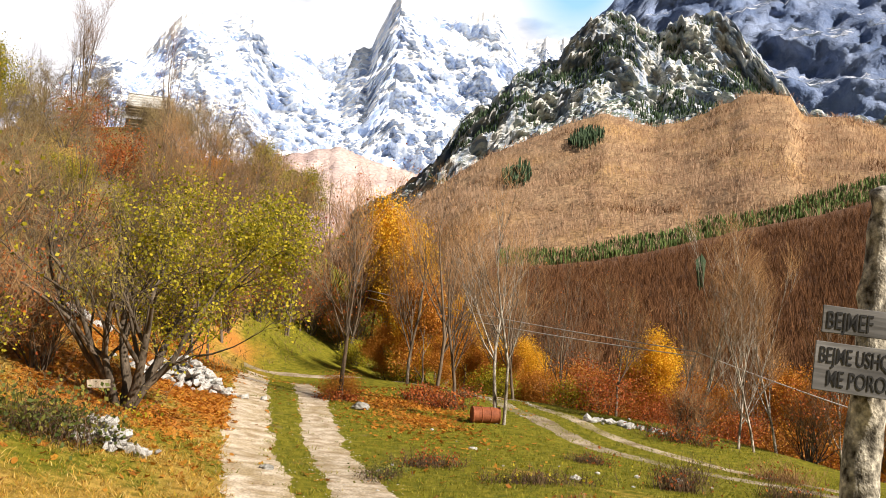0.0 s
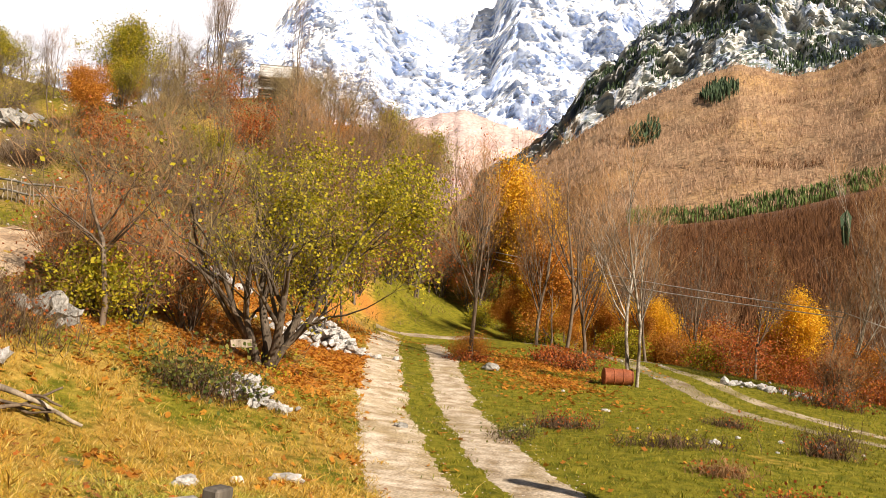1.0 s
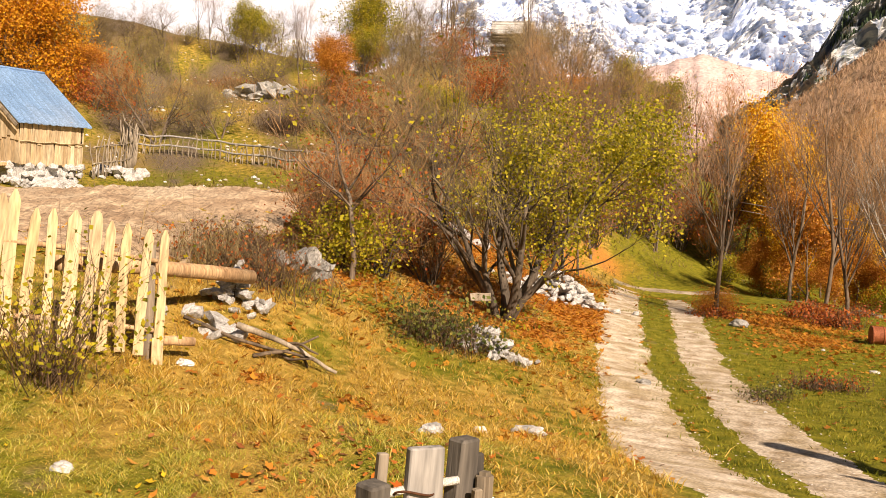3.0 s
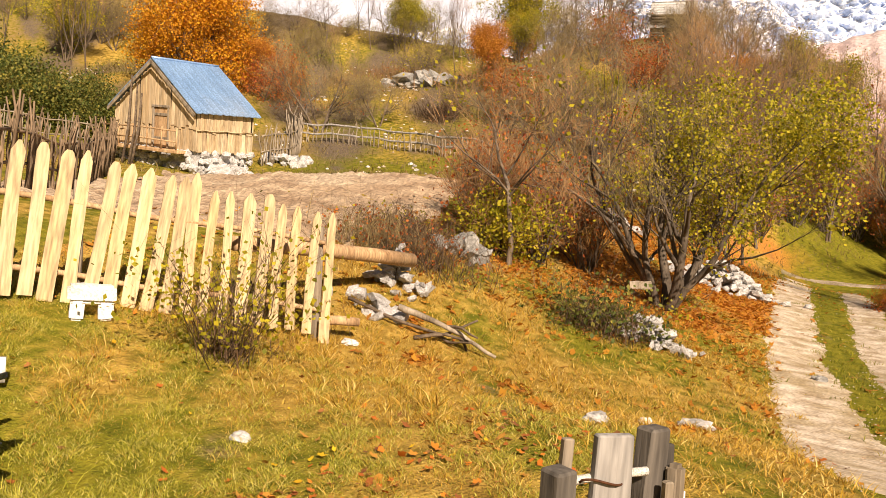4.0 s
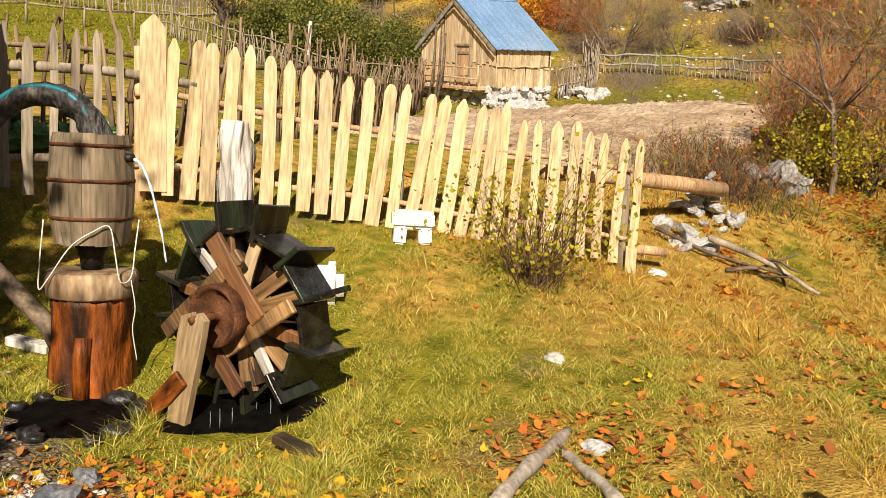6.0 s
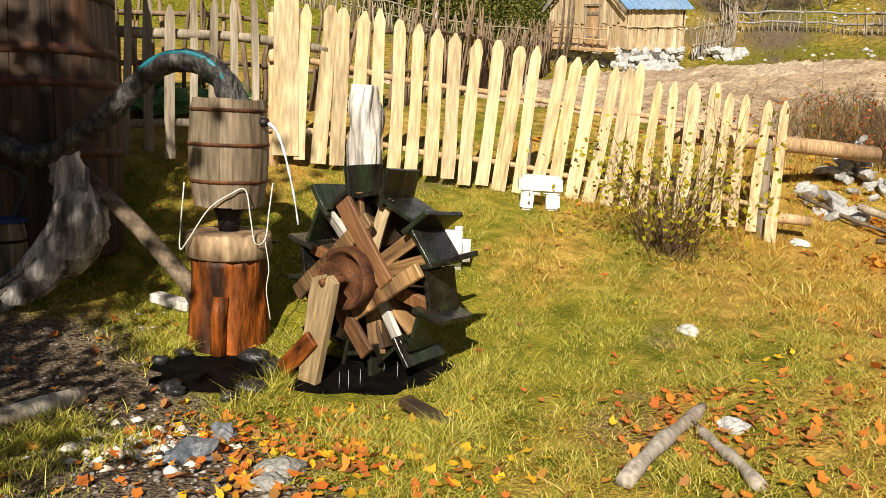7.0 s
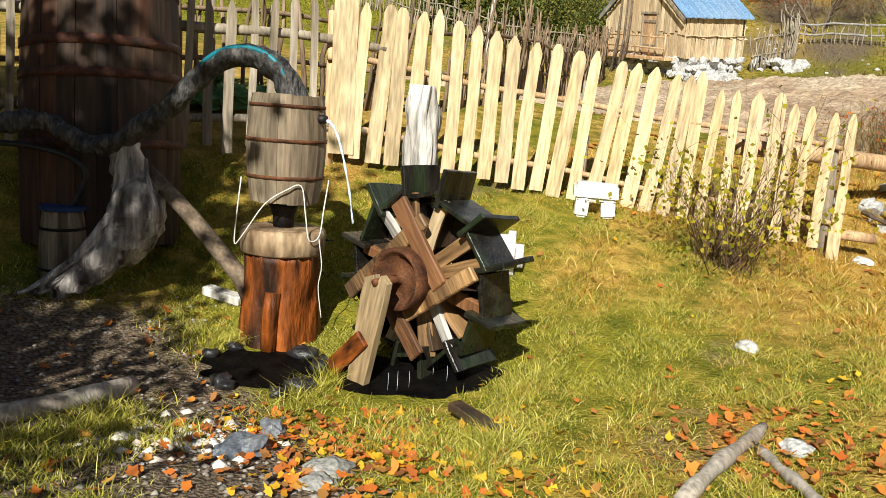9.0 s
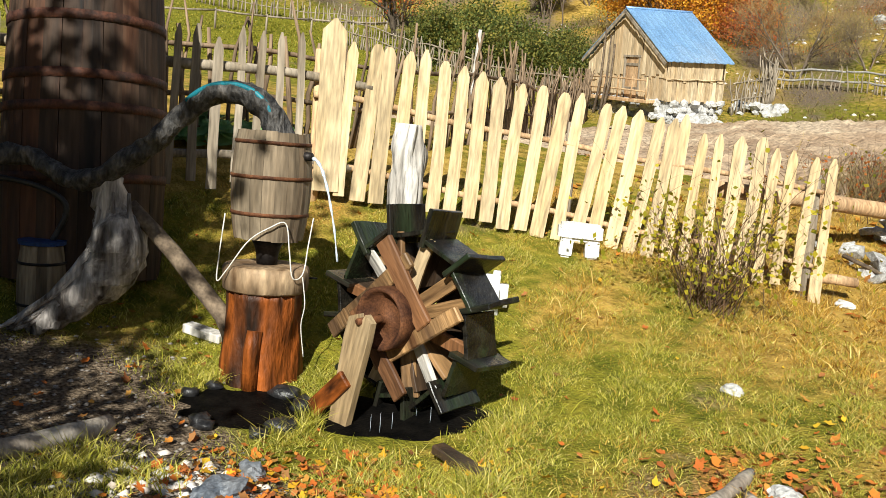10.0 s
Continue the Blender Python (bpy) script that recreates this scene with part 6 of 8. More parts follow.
build_sign_tree()
for dz, sag in ((0, .5), (-.35, .7)):
    a, b = Vector((-3.4, 39.5, 4.45 + dz)), Vector((7.69, 24.55, 2.2 + dz * .4))
    c = Vector((11.6, 21.9, .75 + dz * .3))
    pts = [a.lerp(b, k) + Vector((0, 0, -sag * 4 * k * (1 - k) * .25)) for k in np.linspace(0, 1, 20)] + ([b.lerp(c, k) + Vector((0, 0, -.2 * 4 * k * (1 - k) * .25)) for k in np.linspace(.1, 1, 8)] if dz == 0 else [])
    solo("power_cable", tube("power_cable", pts, .017, M_CABLE, 5), M_CABLE, (0, 0, 0), "pale overhead cable strung between trees", "cable")


# ---------------------------------------------------------------- log house on the hilltop
def build_log_house():
    x, y = -21.0, 57.0
    g = ground_z(x, y) - .6
    hs = thing("log_house", (x, y, g), "old log house with a grey shingle roof on the hilltop", "house", turn=(0, 0, 14))
    W, D, h, ha = 2.6, 2.6, 1.3, 3.1
    logs = tube("wall_log", [(-W / 2, 0, 0), (0, .02, 0), (W / 2, 0, 0)], .11, M_GREYWOOD, 8, .01)
    side = tube("wall_log", [(0, -D / 2, 0), (0, 0, 0), (0, D / 2, 0)], .11, M_GREYWOOD, 8, .01)
    for k in range(10):
        for s in (-1, 1):
            part("wall_log", logs, M_GREYWOOD, hs, m=pose(0, s * D / 2, .1 + k * .2))
            part("wall_log", side, M_GREYWOOD, hs, m=pose(s * W / 2, 0, .2 + k * .2))
    part("gable_wall", block(W - .1, D - .2, h, 0), M_DARKWOOD, hs, m=pose(0, 0, 0))
    sh = bm_mesh("roof_plank", block(W + .5, .34, .035, .004, 1, 3, .02), M_SHINGLE)
    tilt = math.degrees(math.atan2(ha - h, D / 2))
    L = math.hypot(ha - h, D / 2) + .4
    for s in (-1, 1):
        for k in range(10):
            d = L - .2 - k * L / 10
            part("roof_plank", sh, M_SHINGLE, hs, m=pose(0, s * d * math.cos(radians(tilt)), ha - d * math.sin(radians(tilt)), -s * tilt + s * 3, 0, 0))
    return hs


build_log_house()

# ---------------------------------------------------------------- trees
def grow(seed, height, spread, stems=1, levels=4, lean=0.25, thick=0.07, twigs=True, fork=3, gnarl=0.25, start=0.3, upward=0.35, sides=6, twig_len=0.35, twig_n=3):
    """Branches as tubes and the ends where leaves sit. Returns wood vertices, wood faces, twig triangles and leaf spots."""
    rnd = random.Random(seed)
    V, F, T, spots = [], [], [], []

    def limb(p, d, length, r, level):
        n = 4 if level < 2 else 3
        pts, q, dd = [p.copy()], p.copy(), d.copy()
        for i in range(n):
            dd = (dd + Vector((rnd.gauss(0, gnarl), rnd.gauss(0, gnarl), rnd.gauss(0, gnarl * .5) + upward * .25))).normalized()
            q = q + dd * (length / n)
            pts.append(q.copy())
        tip = r * (0.45 if level == 0 else 0.35)
        radii = [r + (tip - r) * i / n for i in range(n + 1)]
        sd = max(3, sides - level * 2 if level else sides)
        v, f = tube_arrays(pts, radii, sd, False)
        o = len(V)
        V.extend(v)
        F.extend([tuple(k + o for k in q4) for q4 in f])
        if level >= levels - 1:
            for k in range(twig_n):
                a = pts[rnd.randrange(1, len(pts))]
                w = (dd + Vector((rnd.gauss(0, .6), rnd.gauss(0, .6), rnd.gauss(.15, .4)))).normalized()
                L = twig_len * rnd.uniform(.5, 1.3)
                side = w.orthogonal().normalized() * max(.004, r * .3)
                T.append((a - side, a + side, a + w * L))
                spots.append((a + w * L * rnd.uniform(.4, 1.0), w))
            spots.append((pts[-1], dd))
            return
        kids = fork + (1 if rnd.random() < .5 else 0) if level else fork + 2
        for k in range(kids):
            u = rnd.uniform(start if level == 0 else .25, 1.0)
            i = min(int(u * n), n - 1)
            a = pts[i].lerp(pts[i + 1], u * n - i)
            base = (pts[i + 1] - pts[i]).normalized()
            w = rnd.uniform(0, 2 * math.pi)
            out = base.orthogonal().normalized()
            out.rotate(Matrix.Rotation(w, 3, base))
            nd = (base * (1 - spread) + out * spread * rnd.uniform(.7, 1.3)).normalized()
            limb(a, nd, length * rnd.uniform(.45, .72), max(.005, radii[i] * .55), level + 1)
        limb(pts[-1], dd, length * .5, tip, level + 1)

    for s in range(stems):
        w = 2 * math.pi * s / stems + rnd.uniform(-.4, .4)
        ln = lean * rnd.uniform(.4, 1.2) if stems > 1 else lean * .3
        d = Vector((math.cos(w) * ln, math.sin(w) * ln, 1)).normalized()
        limb(Vector((math.cos(w) * .08 * (stems > 1), math.sin(w) * .08 * (stems > 1), -.12)), d, height * rnd.uniform(.5, .62), thick * rnd.uniform(.7, 1.05), 0)
    return V, F, T, spots


def leaf_soup(spots, per, size, scatter, seed, keep=1.0):
    """Small folded leaves round the twig ends: two triangles each."""
    rng = np.random.default_rng(seed)
    P = np.array([tuple(p) for p, _ in spots])
    P = P[rng.random(len(P)) < keep]
    P = np.repeat(P, per, axis=0) + rng.normal(0, scatter, (len(P) * per, 3))
    n = len(P)
    a = rng.normal(0, 1, (n, 3))
    a /= np.linalg.norm(a, axis=1)[:, None]
    b = np.cross(a, rng.normal(0, 1, (n, 3)))
    b /= np.linalg.norm(b, axis=1)[:, None]
    s = size * rng.uniform(.6, 1.3, (n, 1))
    V = np.stack([P, P + a * s * .5 + b * s * .38, P + a * s, P + a * s * .5 - b * s * .38 + np.cross(a, b) * s * .12], 1).reshape(-1, 3)
    F = np.arange(n * 4).reshape(-1, 4)
    return V, F


def make_tree(name, label, place, seed, bark, twig_mat, leaf_mat=None, leaves=None, category="tree", group="", turn=0, scale=1.0, side=None, **kw):
    V, F, T, spots = grow(seed, **kw)
    root = thing(name, place, label, category, group)
    root.matrix_world = pose(*place, 0, 0, turn) @ Matrix.Scale(scale, 4)
    part("trunk", mesh_of("trunk", V, F, bark, True), bark, root)
    tv = np.array([tuple(q) for t in T for q in t])
    part("brushwood", soup("brushwood", tv, np.arange(len(tv)).reshape(-1, 3), twig_mat), twig_mat, root)
    if leaf_mat:
        if side:
            keep_rnd = random.Random(seed)
            spots = [(p, d) for p, d in spots if keep_rnd.random() < .003 + .97 / (1 + math.exp(-(p.x * side[0] + p.y * side[1] - .85) / .55))]
        lv, lf = leaf_soup(spots, *leaves)
        part("crown", soup("crown", lv, lf, leaf_mat), leaf_mat, root)
    return root


def at(x, y, dz=-0.05):
    return (x, y, ground_z(x, y) + dz)


def spread_copies(root, places, rnd, smin=.8, smax=1.2):
    for x, y, *k in places:
        s = k[0] if k else rnd.uniform(smin, smax)
        if -22.0 < math.degrees(math.atan2(x, y)) < -19.4 and y > 27 and s > .62:      # the open view to the log house
            continue
        copy_thing(root, Matrix.Translation(at(x, y)) @ Matrix.Rotation(rnd.uniform(0, 6.28), 4, "Z") @ Matrix.Scale(s / root.scale[0], 4))


rt = random.Random(77)
# the spreading fruit tree by the track
fruit = make_tree("fruit_tree", "spreading many-stemmed tree with sparse yellow-green leaves", at(-5.5, 15.7), 12, M_DARKBARK, M_TWIG_GREY, M_LEAF_GREENYELLOW, (22, .064, .15, 3, .55), side=(.94, .33),
                  height=4.4, spread=.44, stems=7, levels=5, lean=.40, thick=.11, fork=2, gnarl=.20, start=.30, upward=.34, twig_len=.34, twig_n=2)
part("limb", tube("limb", curve_points([(-.12, -.1, .25), (-.5, -.2, .9), (-.95, -.35, 1.55), (-1.3, -.45, 1.85), (-1.9, -.62, 2.25), (-2.5, -.8, 2.45)], 24), [.058 - .0020 * k for k in range(24)], M_BARK, 8, .02, 2.0), M_BARK, fruit, "pale leaning bare limb")
for k in range(7):
    q = Vector((-.9 - .24 * k, -.33 - .07 * k, 1.5 + .14 * k))
    part("limb", tube("limb", [q, q + Vector((-.15, .1 - .05 * k, .45)), q + Vector((-.35 + .1 * (k % 3), .1, .95 - .06 * k))], [.022, .014, .005], M_BARK, 5, .03, k), M_BARK, fruit)
solo("tree_board", block(.40, .05, .15, .01, 1, 2, .03, 3), M_GREYWOOD, (-5.60, 14.75, ground_z(-5.60, 14.75) + .34), "weathered rough board fixed on the fruit tree", "board", turn=(0, -6, 20))

# bare slender trees along the meadow edge
SL = "slender bare grey-brown beech at the meadow edge"
slim = [make_tree("bare_tree", SL, at(-2.44, 23.6), 31, M_BARK, M_TWIG, M_LEAF_RUST, (2, .07, .22, 5, .05), group="bare trees by the meadow", height=6.3, spread=.40, levels=4, thick=.085, fork=4, gnarl=.10, start=.35, upward=.8, twig_len=.6, twig_n=5),
        make_tree("bare_tree", SL, at(0.17, 27.8), 32, M_BARK, M_TWIG, M_LEAF_ORANGE, (1, .07, .22, 6, .05), group="bare trees by the meadow", height=7.6, spread=.36, levels=4, thick=.09, fork=4, gnarl=.08, start=.3, upward=.95, twig_len=.65, twig_n=5),
        make_tree("bare_tree", "twin-stemmed pale bare tree beside the lane", at(1.87, 20.95), 33, M_PALEBARK, M_TWIG, height=5.6, stems=2, lean=.14, spread=.36, levels=4, thick=.06, fork=3, gnarl=.08, start=.5, upward=.7, twig_len=.6, twig_n=5, group="bare trees by the meadow"),
        make_tree("bare_tree", "bare bushy beech at the edge of the gully", at(7.7, 24.5), 34, M_PALEBARK, M_TWIG, group="bare trees by the meadow", height=6.2, spread=.34, levels=4, thick=.055, fork=4, gnarl=.06, start=.3, upward=.8, twig_len=.8, twig_n=7)]
spread_copies(slim[1], [(.75, 24.6, .8), (-1.0, 33, 1.0), (-4.6, 44, 1.05), (-6.0, 47, 1.1), (-8.2, 46, 1.15), (-9.5, 44, 1.0), (3.0, 31, .85), (5.2, 33, .85), (-7.2, 50, 1.1), (-3.0, 52, 1.1), (-11, 47, 1.0), (-10.5, 41, .95), (-12.5, 44, .9), (-5.2, 52, 1.2)], rt)
spread_copies(slim[0], [(-2.2, 46, 1.2), (-.6, 44, 1.15), (1.4, 42, 1.1), (2.8, 38, 1.0), (4.5, 36, .9), (6.6, 30.5, .8), (-3.9, 48, 1.3), (.4, 49, 1.25), (3.2, 45, 1.1), (-9.0, 49, 1.1), (-13, 40, .8)], rt)
spread_copies(slim[3], [(6.85, 23.5, .6), (8.2, 22.4, .68), (8.6, 22.3, .72), (9.6, 23.4, .85), (12.8, 26.5, .8), (6.0, 38, .8), (4, 44, 1.0)], rt)

wood = [(rt.uniform(-13.5, -7.3), rt.uniform(27, 47), rt.uniform(.6, 1.0)) for _ in range(26)] + [(rt.uniform(-6, 4), rt.uniform(44, 58), rt.uniform(.8, 1.2)) for _ in range(16)]
for q in wood:
    spread_copies(rt.choice(slim[:2]), [q], rt)
spread_copies(slim[3], [(rt.uniform(6.5, 18), rt.uniform(30, 42), rt.uniform(.5, .8)) for _ in range(12)], rt)

# coloured beeches below and behind
gold = make_tree("golden_tree", "golden yellow beech among bare trees", at(-3.2, 46.5), 41, M_PALEBARK, M_TWIG, M_LEAF_YELLOW, (30, .12, .36, 7, .9), group="autumn beeches", height=8.6, spread=.34, levels=4, thick=.09, fork=4, gnarl=.09, start=.15, upward=.7, twig_len=.6, twig_n=4)
spread_copies(gold, [(.5, 41, .55), (2.2, 42, .5), (-.8, 39.5, .5), (4.4, 41, .5), (-1.9, 45.5, .9), (8.2, 33.5, .55), (-5.0, 49, .6)], rt)
orange = make_tree("orange_beech", "bushy orange beech at the meadow edge", at(-.5, 35.0), 42, M_BARK, M_TWIG, M_LEAF_ORANGE, (18, .09, .22, 8, .75), group="autumn beeches", height=4.4, spread=.46, levels=4, thick=.06, fork=4, gnarl=.12, start=.08, upward=.4, twig_len=.5, twig_n=4)
spread_copies(orange, [(1.2, 38, .7), (3.4, 37.5, .65), (5.6, 38.5, .7), (-2.4, 41, .6), (.2, 36.5, .5), (-5.2, 46, .55), (4.6, 39, .6), (6.5, 36, .75), (8.6, 34, .8), (10.4, 32, .75), (12.6, 30, .9), (14.5, 29, .8), (-25.2, 39.2, .85), (-28.5, 48.5, .7), (-34.0, 33.5, .5), (2.6, 40, .5), (-13.0, 47.0, .9)], rt)
rust = make_tree("rust_beech", "low rust-red beech scrub at the meadow edge", at(6.2, 31.5), 43, M_DARKBARK, M_TWIG, M_LEAF_RUST, (7, .085, .28, 9, .6), group="autumn beeches", height=2.4, spread=.62, stems=3, lean=.6, levels=3, thick=.035, fork=5, gnarl=.15, start=.05, upward=.35, twig_len=.5, twig_n=5)
spread_copies(rust, [(8.2, 30.6, .7), (10.4, 29.5, .7), (13.2, 28, .7), (-10.5, 17.5, .6), (-20, 35, 1.3), (-15, 33, 1.1), (-33, 31, 1.2), (11.5, 31, .9), (-18, 44, 1.2), (-22, 49, 1.2)], rt)

flame = make_tree("orange_scrub", "low bright orange beech scrub along the lane", at(5.0, 34.0), 44, M_DARKBARK, M_TWIG, M_LEAF_ORANGE, (9, .075, .24, 10, .75), category="bush", group="autumn beeches", height=2.0, spread=.6, stems=5, lean=.75, levels=3, thick=.03, fork=4, gnarl=.16, start=.1, upward=.3, twig_len=.45, twig_n=5)
spread_copies(flame, [(8.0, 33, .9), (10.9, 30.6, 1.0), (12.6, 28.4, 1.0), (-2.5, 23.9, .40), (6.4, 35, 1.1), (2.8, 40, 1.0)], rt)

# behind the hut: the big golden tree, the grey tree, bushes on the hillside
big_gold = make_tree("golden_tree", "broad orange-gold tree on the slope behind the hut", at(-36.2, 28.9), 51, M_BARK, M_TWIG, M_LEAF_GOLD, (12, .12, .28, 11, .6), group="autumn beeches", height=6.0, spread=.55, stems=4, lean=.5, levels=4, thick=.13, fork=4, gnarl=.14, start=.1, upward=.25, twig_len=.6, twig_n=5)
copy_thing(orange, pose(*at(-33.5, 31.2), 0, 0, 40) @ Matrix.Scale(.7, 4))
grey = make_tree("grey_bush_tree", "bare grey twiggy tree on the hillside", at(-28.0, 30.0), 52, M_BARK, M_TWIG_GREY, group="bare hill trees", height=4.4, spread=.55, stems=3, lean=.45, levels=4, thick=.07, fork=4, gnarl=.15, start=.15, upward=.35, twig_len=.6, twig_n=5)
hill_spots = [(-26.5, 32.5, .7), (-16.5, 41, 1.1), (-13.8, 38, 1.1), (-12, 33.5, 1.1), (-14.5, 30.5, 1.0), (-11, 29, .9), (-17, 47, 1.2), (-19, 52, 1.25), (-24.5, 53.5, 1.2), (-27.5, 55, 1.1), (-30.5, 54.5, 1.1), (-33, 53, .9), (-16, 54, 1.25),
              (-13.0, 53.5, 1.2), (-11.5, 49, 1.2), (-22.5, 43, .9), (-20, 39, .9), (-10.2, 36, 1.0), (-12.2, 45, 1.1), (-17.5, 37, .95), (-37.5, 50, .8), (-43, 46, .8), (-47, 38, .9), (-50, 33, .9), (-15, 49.5, 1.2), (-10.2, 54, 1.2), (-21.5, 46, 1.0), (-9.5, 31.5, .8), (-12.8, 26.8, .7)]
spread_copies(grey, hill_spots, rt)
spread_copies(grey, [(rt.uniform(-19, -9), rt.uniform(28, 46), rt.uniform(.5, .9)) for _ in range(14)], rt)
spread_copies(grey, [(-19.0, 53.5, .6), (-20.2, 53.6, .5), (-22.6, 55.0, .6), (-21.4, 53.2, .45), (-19.4, 55.2, .62), (-23.4, 55.5, .85), (-18.6, 54.6, .8), (-16.2, 52.5, 1.05), (-14.8, 51.0, 1.1), (-17.4, 50.5, .62), (-18.6, 52.0, .55), (-19.6, 53.6, .5), (-17.0, 47.0, .6), (-18.2, 48.5, .5), (-16.4, 45.0, .6), (-15.6, 42.0, .6), (-14.0, 38.5, .6)], rt)
thin_hill = make_tree("hill_bush", "rounded brown bush with a few yellow-green leaves on the hillside", at(-34, 47), 57, M_BARK, M_TWIG_GREY, M_LEAF_GREENYELLOW, (3, .09, .25, 19, .10), category="bush", group="hillside bushes", height=2.6, spread=.6, stems=5, lean=.7, levels=3, thick=.04, fork=5, gnarl=.15, start=.08, upward=.3, twig_len=.6, twig_n=6)
spread_copies(thin_hill, [(rt.uniform(-46, -20), rt.uniform(33, 54), rt.uniform(.5, 1.0)) for _ in range(16)], rt)
tall = make_tree("bare_tree", "tall thin bare tree on the hilltop", at(-25.0, 54.5), 53, M_BARK, M_TWIG, group="bare hill trees", height=7.0, spread=.30, levels=4, thick=.07, fork=3, gnarl=.07, start=.35, upward=.9, twig_len=.7, twig_n=5)
spread_copies(tall, [(rt.uniform(-18, -9), rt.uniform(32, 48), rt.uniform(.6, .95)) for _ in range(18)], rt)
spread_copies(tall, [(-23.2, 52, 1.15), (-24.0, 52.6, 1.2), (-17.3, 50.5, 1.2), (-31, 55.5, .85), (-28.4, 54, .8), (-16.0, 45.5, .9), (-47, 22, .9), (-46, 24, .8), (-36.8, 23.4, .95), (-37.7, 23.0, .9), (-53, 14, 1.0), (-51, 31, .9), (-40, 34, .7), (-44, 31, .8), (-12, 40, .9), (-30, 44, .7)], rt)
olive = make_tree("olive_bush_tree", "yellow-green leafy tree on the hilltop", at(-29.3, 50.5), 54, M_BARK, M_TWIG_GREY, M_LEAF_GREENYELLOW, (9, .11, .26, 12, .5), group="hillside bushes", height=5.2, stems=3, lean=.35, spread=.38, levels=4, thick=.06, fork=4, gnarl=.14, start=.08, upward=.5, twig_len=.5, twig_n=4)
crest = [(a, rt.uniform(58, 66)) for a in np.linspace(-62, -24, 46)]
for a, r in crest:
    spread_copies(rt.choice([grey, grey, thin_hill, tall]), [(r * math.sin(radians(a)), r * math.cos(radians(a)), rt.uniform(.45, .85))], rt)
spread_copies(olive, [(-37.5, 48.5, .75), (-16.5, 35.5, .55), (-27.8, 48.0, .6), (-13.5, 42.0, .7), (-12.2, 55, .9), (-10.6, 57, .9), (-50, 20, .8), (-48, 29, .8)], rt)
green = make_tree("green_shrub", "large dull green leafy shrub beyond the fence", at(-32.6, 17.6), 55, M_DARKBARK, M_TWIG_GREY, M_LEAF_GREEN, (8, .11, .32, 13, .9), category="shrub", group="hillside bushes", height=2.7, spread=.65, stems=5, lean=.8, levels=4, thick=.05, fork=4, gnarl=.15, start=.05, upward=.2, twig_len=.5, twig_n=5)
spread_copies(green, [(-35.0, 16.4, .9), (-30.5, 19.4, .8)], rt)
dark = make_tree("dark_tree", "dark ivy-clad tree by the meadow fence", at(-44.7, 17.6), 56, M_DARKBARK, M_TWIG_DARK, M_LEAF_RUST, (2, .14, .35, 14, .22), group="bare hill trees", height=4.6, spread=.5, stems=2, levels=4, thick=.20, fork=4, gnarl=.15, start=.2, upward=.4, twig_len=.5, twig_n=5)
# thin crooked tree and dark thicket beside the rocks
thin = make_tree("thin_tree", "thin crooked bare tree beside the thicket", at(-7.62, 13.4), 61, M_BARK, M_TWIG, M_LEAF_GREENYELLOW, (2, .09, .2, 15, .15), height=3.9, spread=.65, levels=4, thick=.065, fork=3, gnarl=.16, start=.55, upward=.25, twig_len=.6, twig_n=5)
thick = make_tree("thicket", "dark leafless thicket of thin stems", at(-7.9, 15.0), 62, M_DARKBARK, M_TWIG, M_LEAF_RUST, (2, .07, .25, 16, .16), category="bush", group="thickets", height=2.1, spread=.4, stems=12, lean=.45, levels=3, thick=.028, fork=4, gnarl=.12, start=.1, upward=.6, twig_len=.5, twig_n=5)
spread_copies(thick, [(-8.6, 14.4, .95), (-7.4, 16.2, .9), (-9.6, 15.8, 1.0), (-4.9, 45.2, 1.6), (-6.9, 45.6, 1.7), (-8.6, 40, 1.4), (-9.0, 36, 1.2), (-9.4, 32, 1.0), (-10.4, 29, .9), (-7.8, 43, 1.4), (-11, 34, 1.2), (-12, 38, 1.3), (-11.5, 43, 1.5), (10.5, 23.4, 1.0), (12.6, 22.2, 1.1), (7.2, 23.0, .7)], rt)
ylow = make_tree("yellow_bush", "low yellow-green bush beneath the thin tree", at(-8.1, 13.9), 63, M_DARKBARK, M_TWIG, M_LEAF_GREENYELLOW, (8, .07, .2, 17, .6), category="bush", group="hillside bushes", height=1.3, spread=.6, stems=5, lean=.6, levels=3, thick=.03, fork=4, gnarl=.15, start=.1, upward=.3, twig_len=.35, twig_n=4)
spread_copies(ylow, [(2.6, 35.5, 1.2), (5.2, 31.6, 1.0), (-1.4, 41.5, 1.1), (-4.2, 43.5, 1.0)], rt)


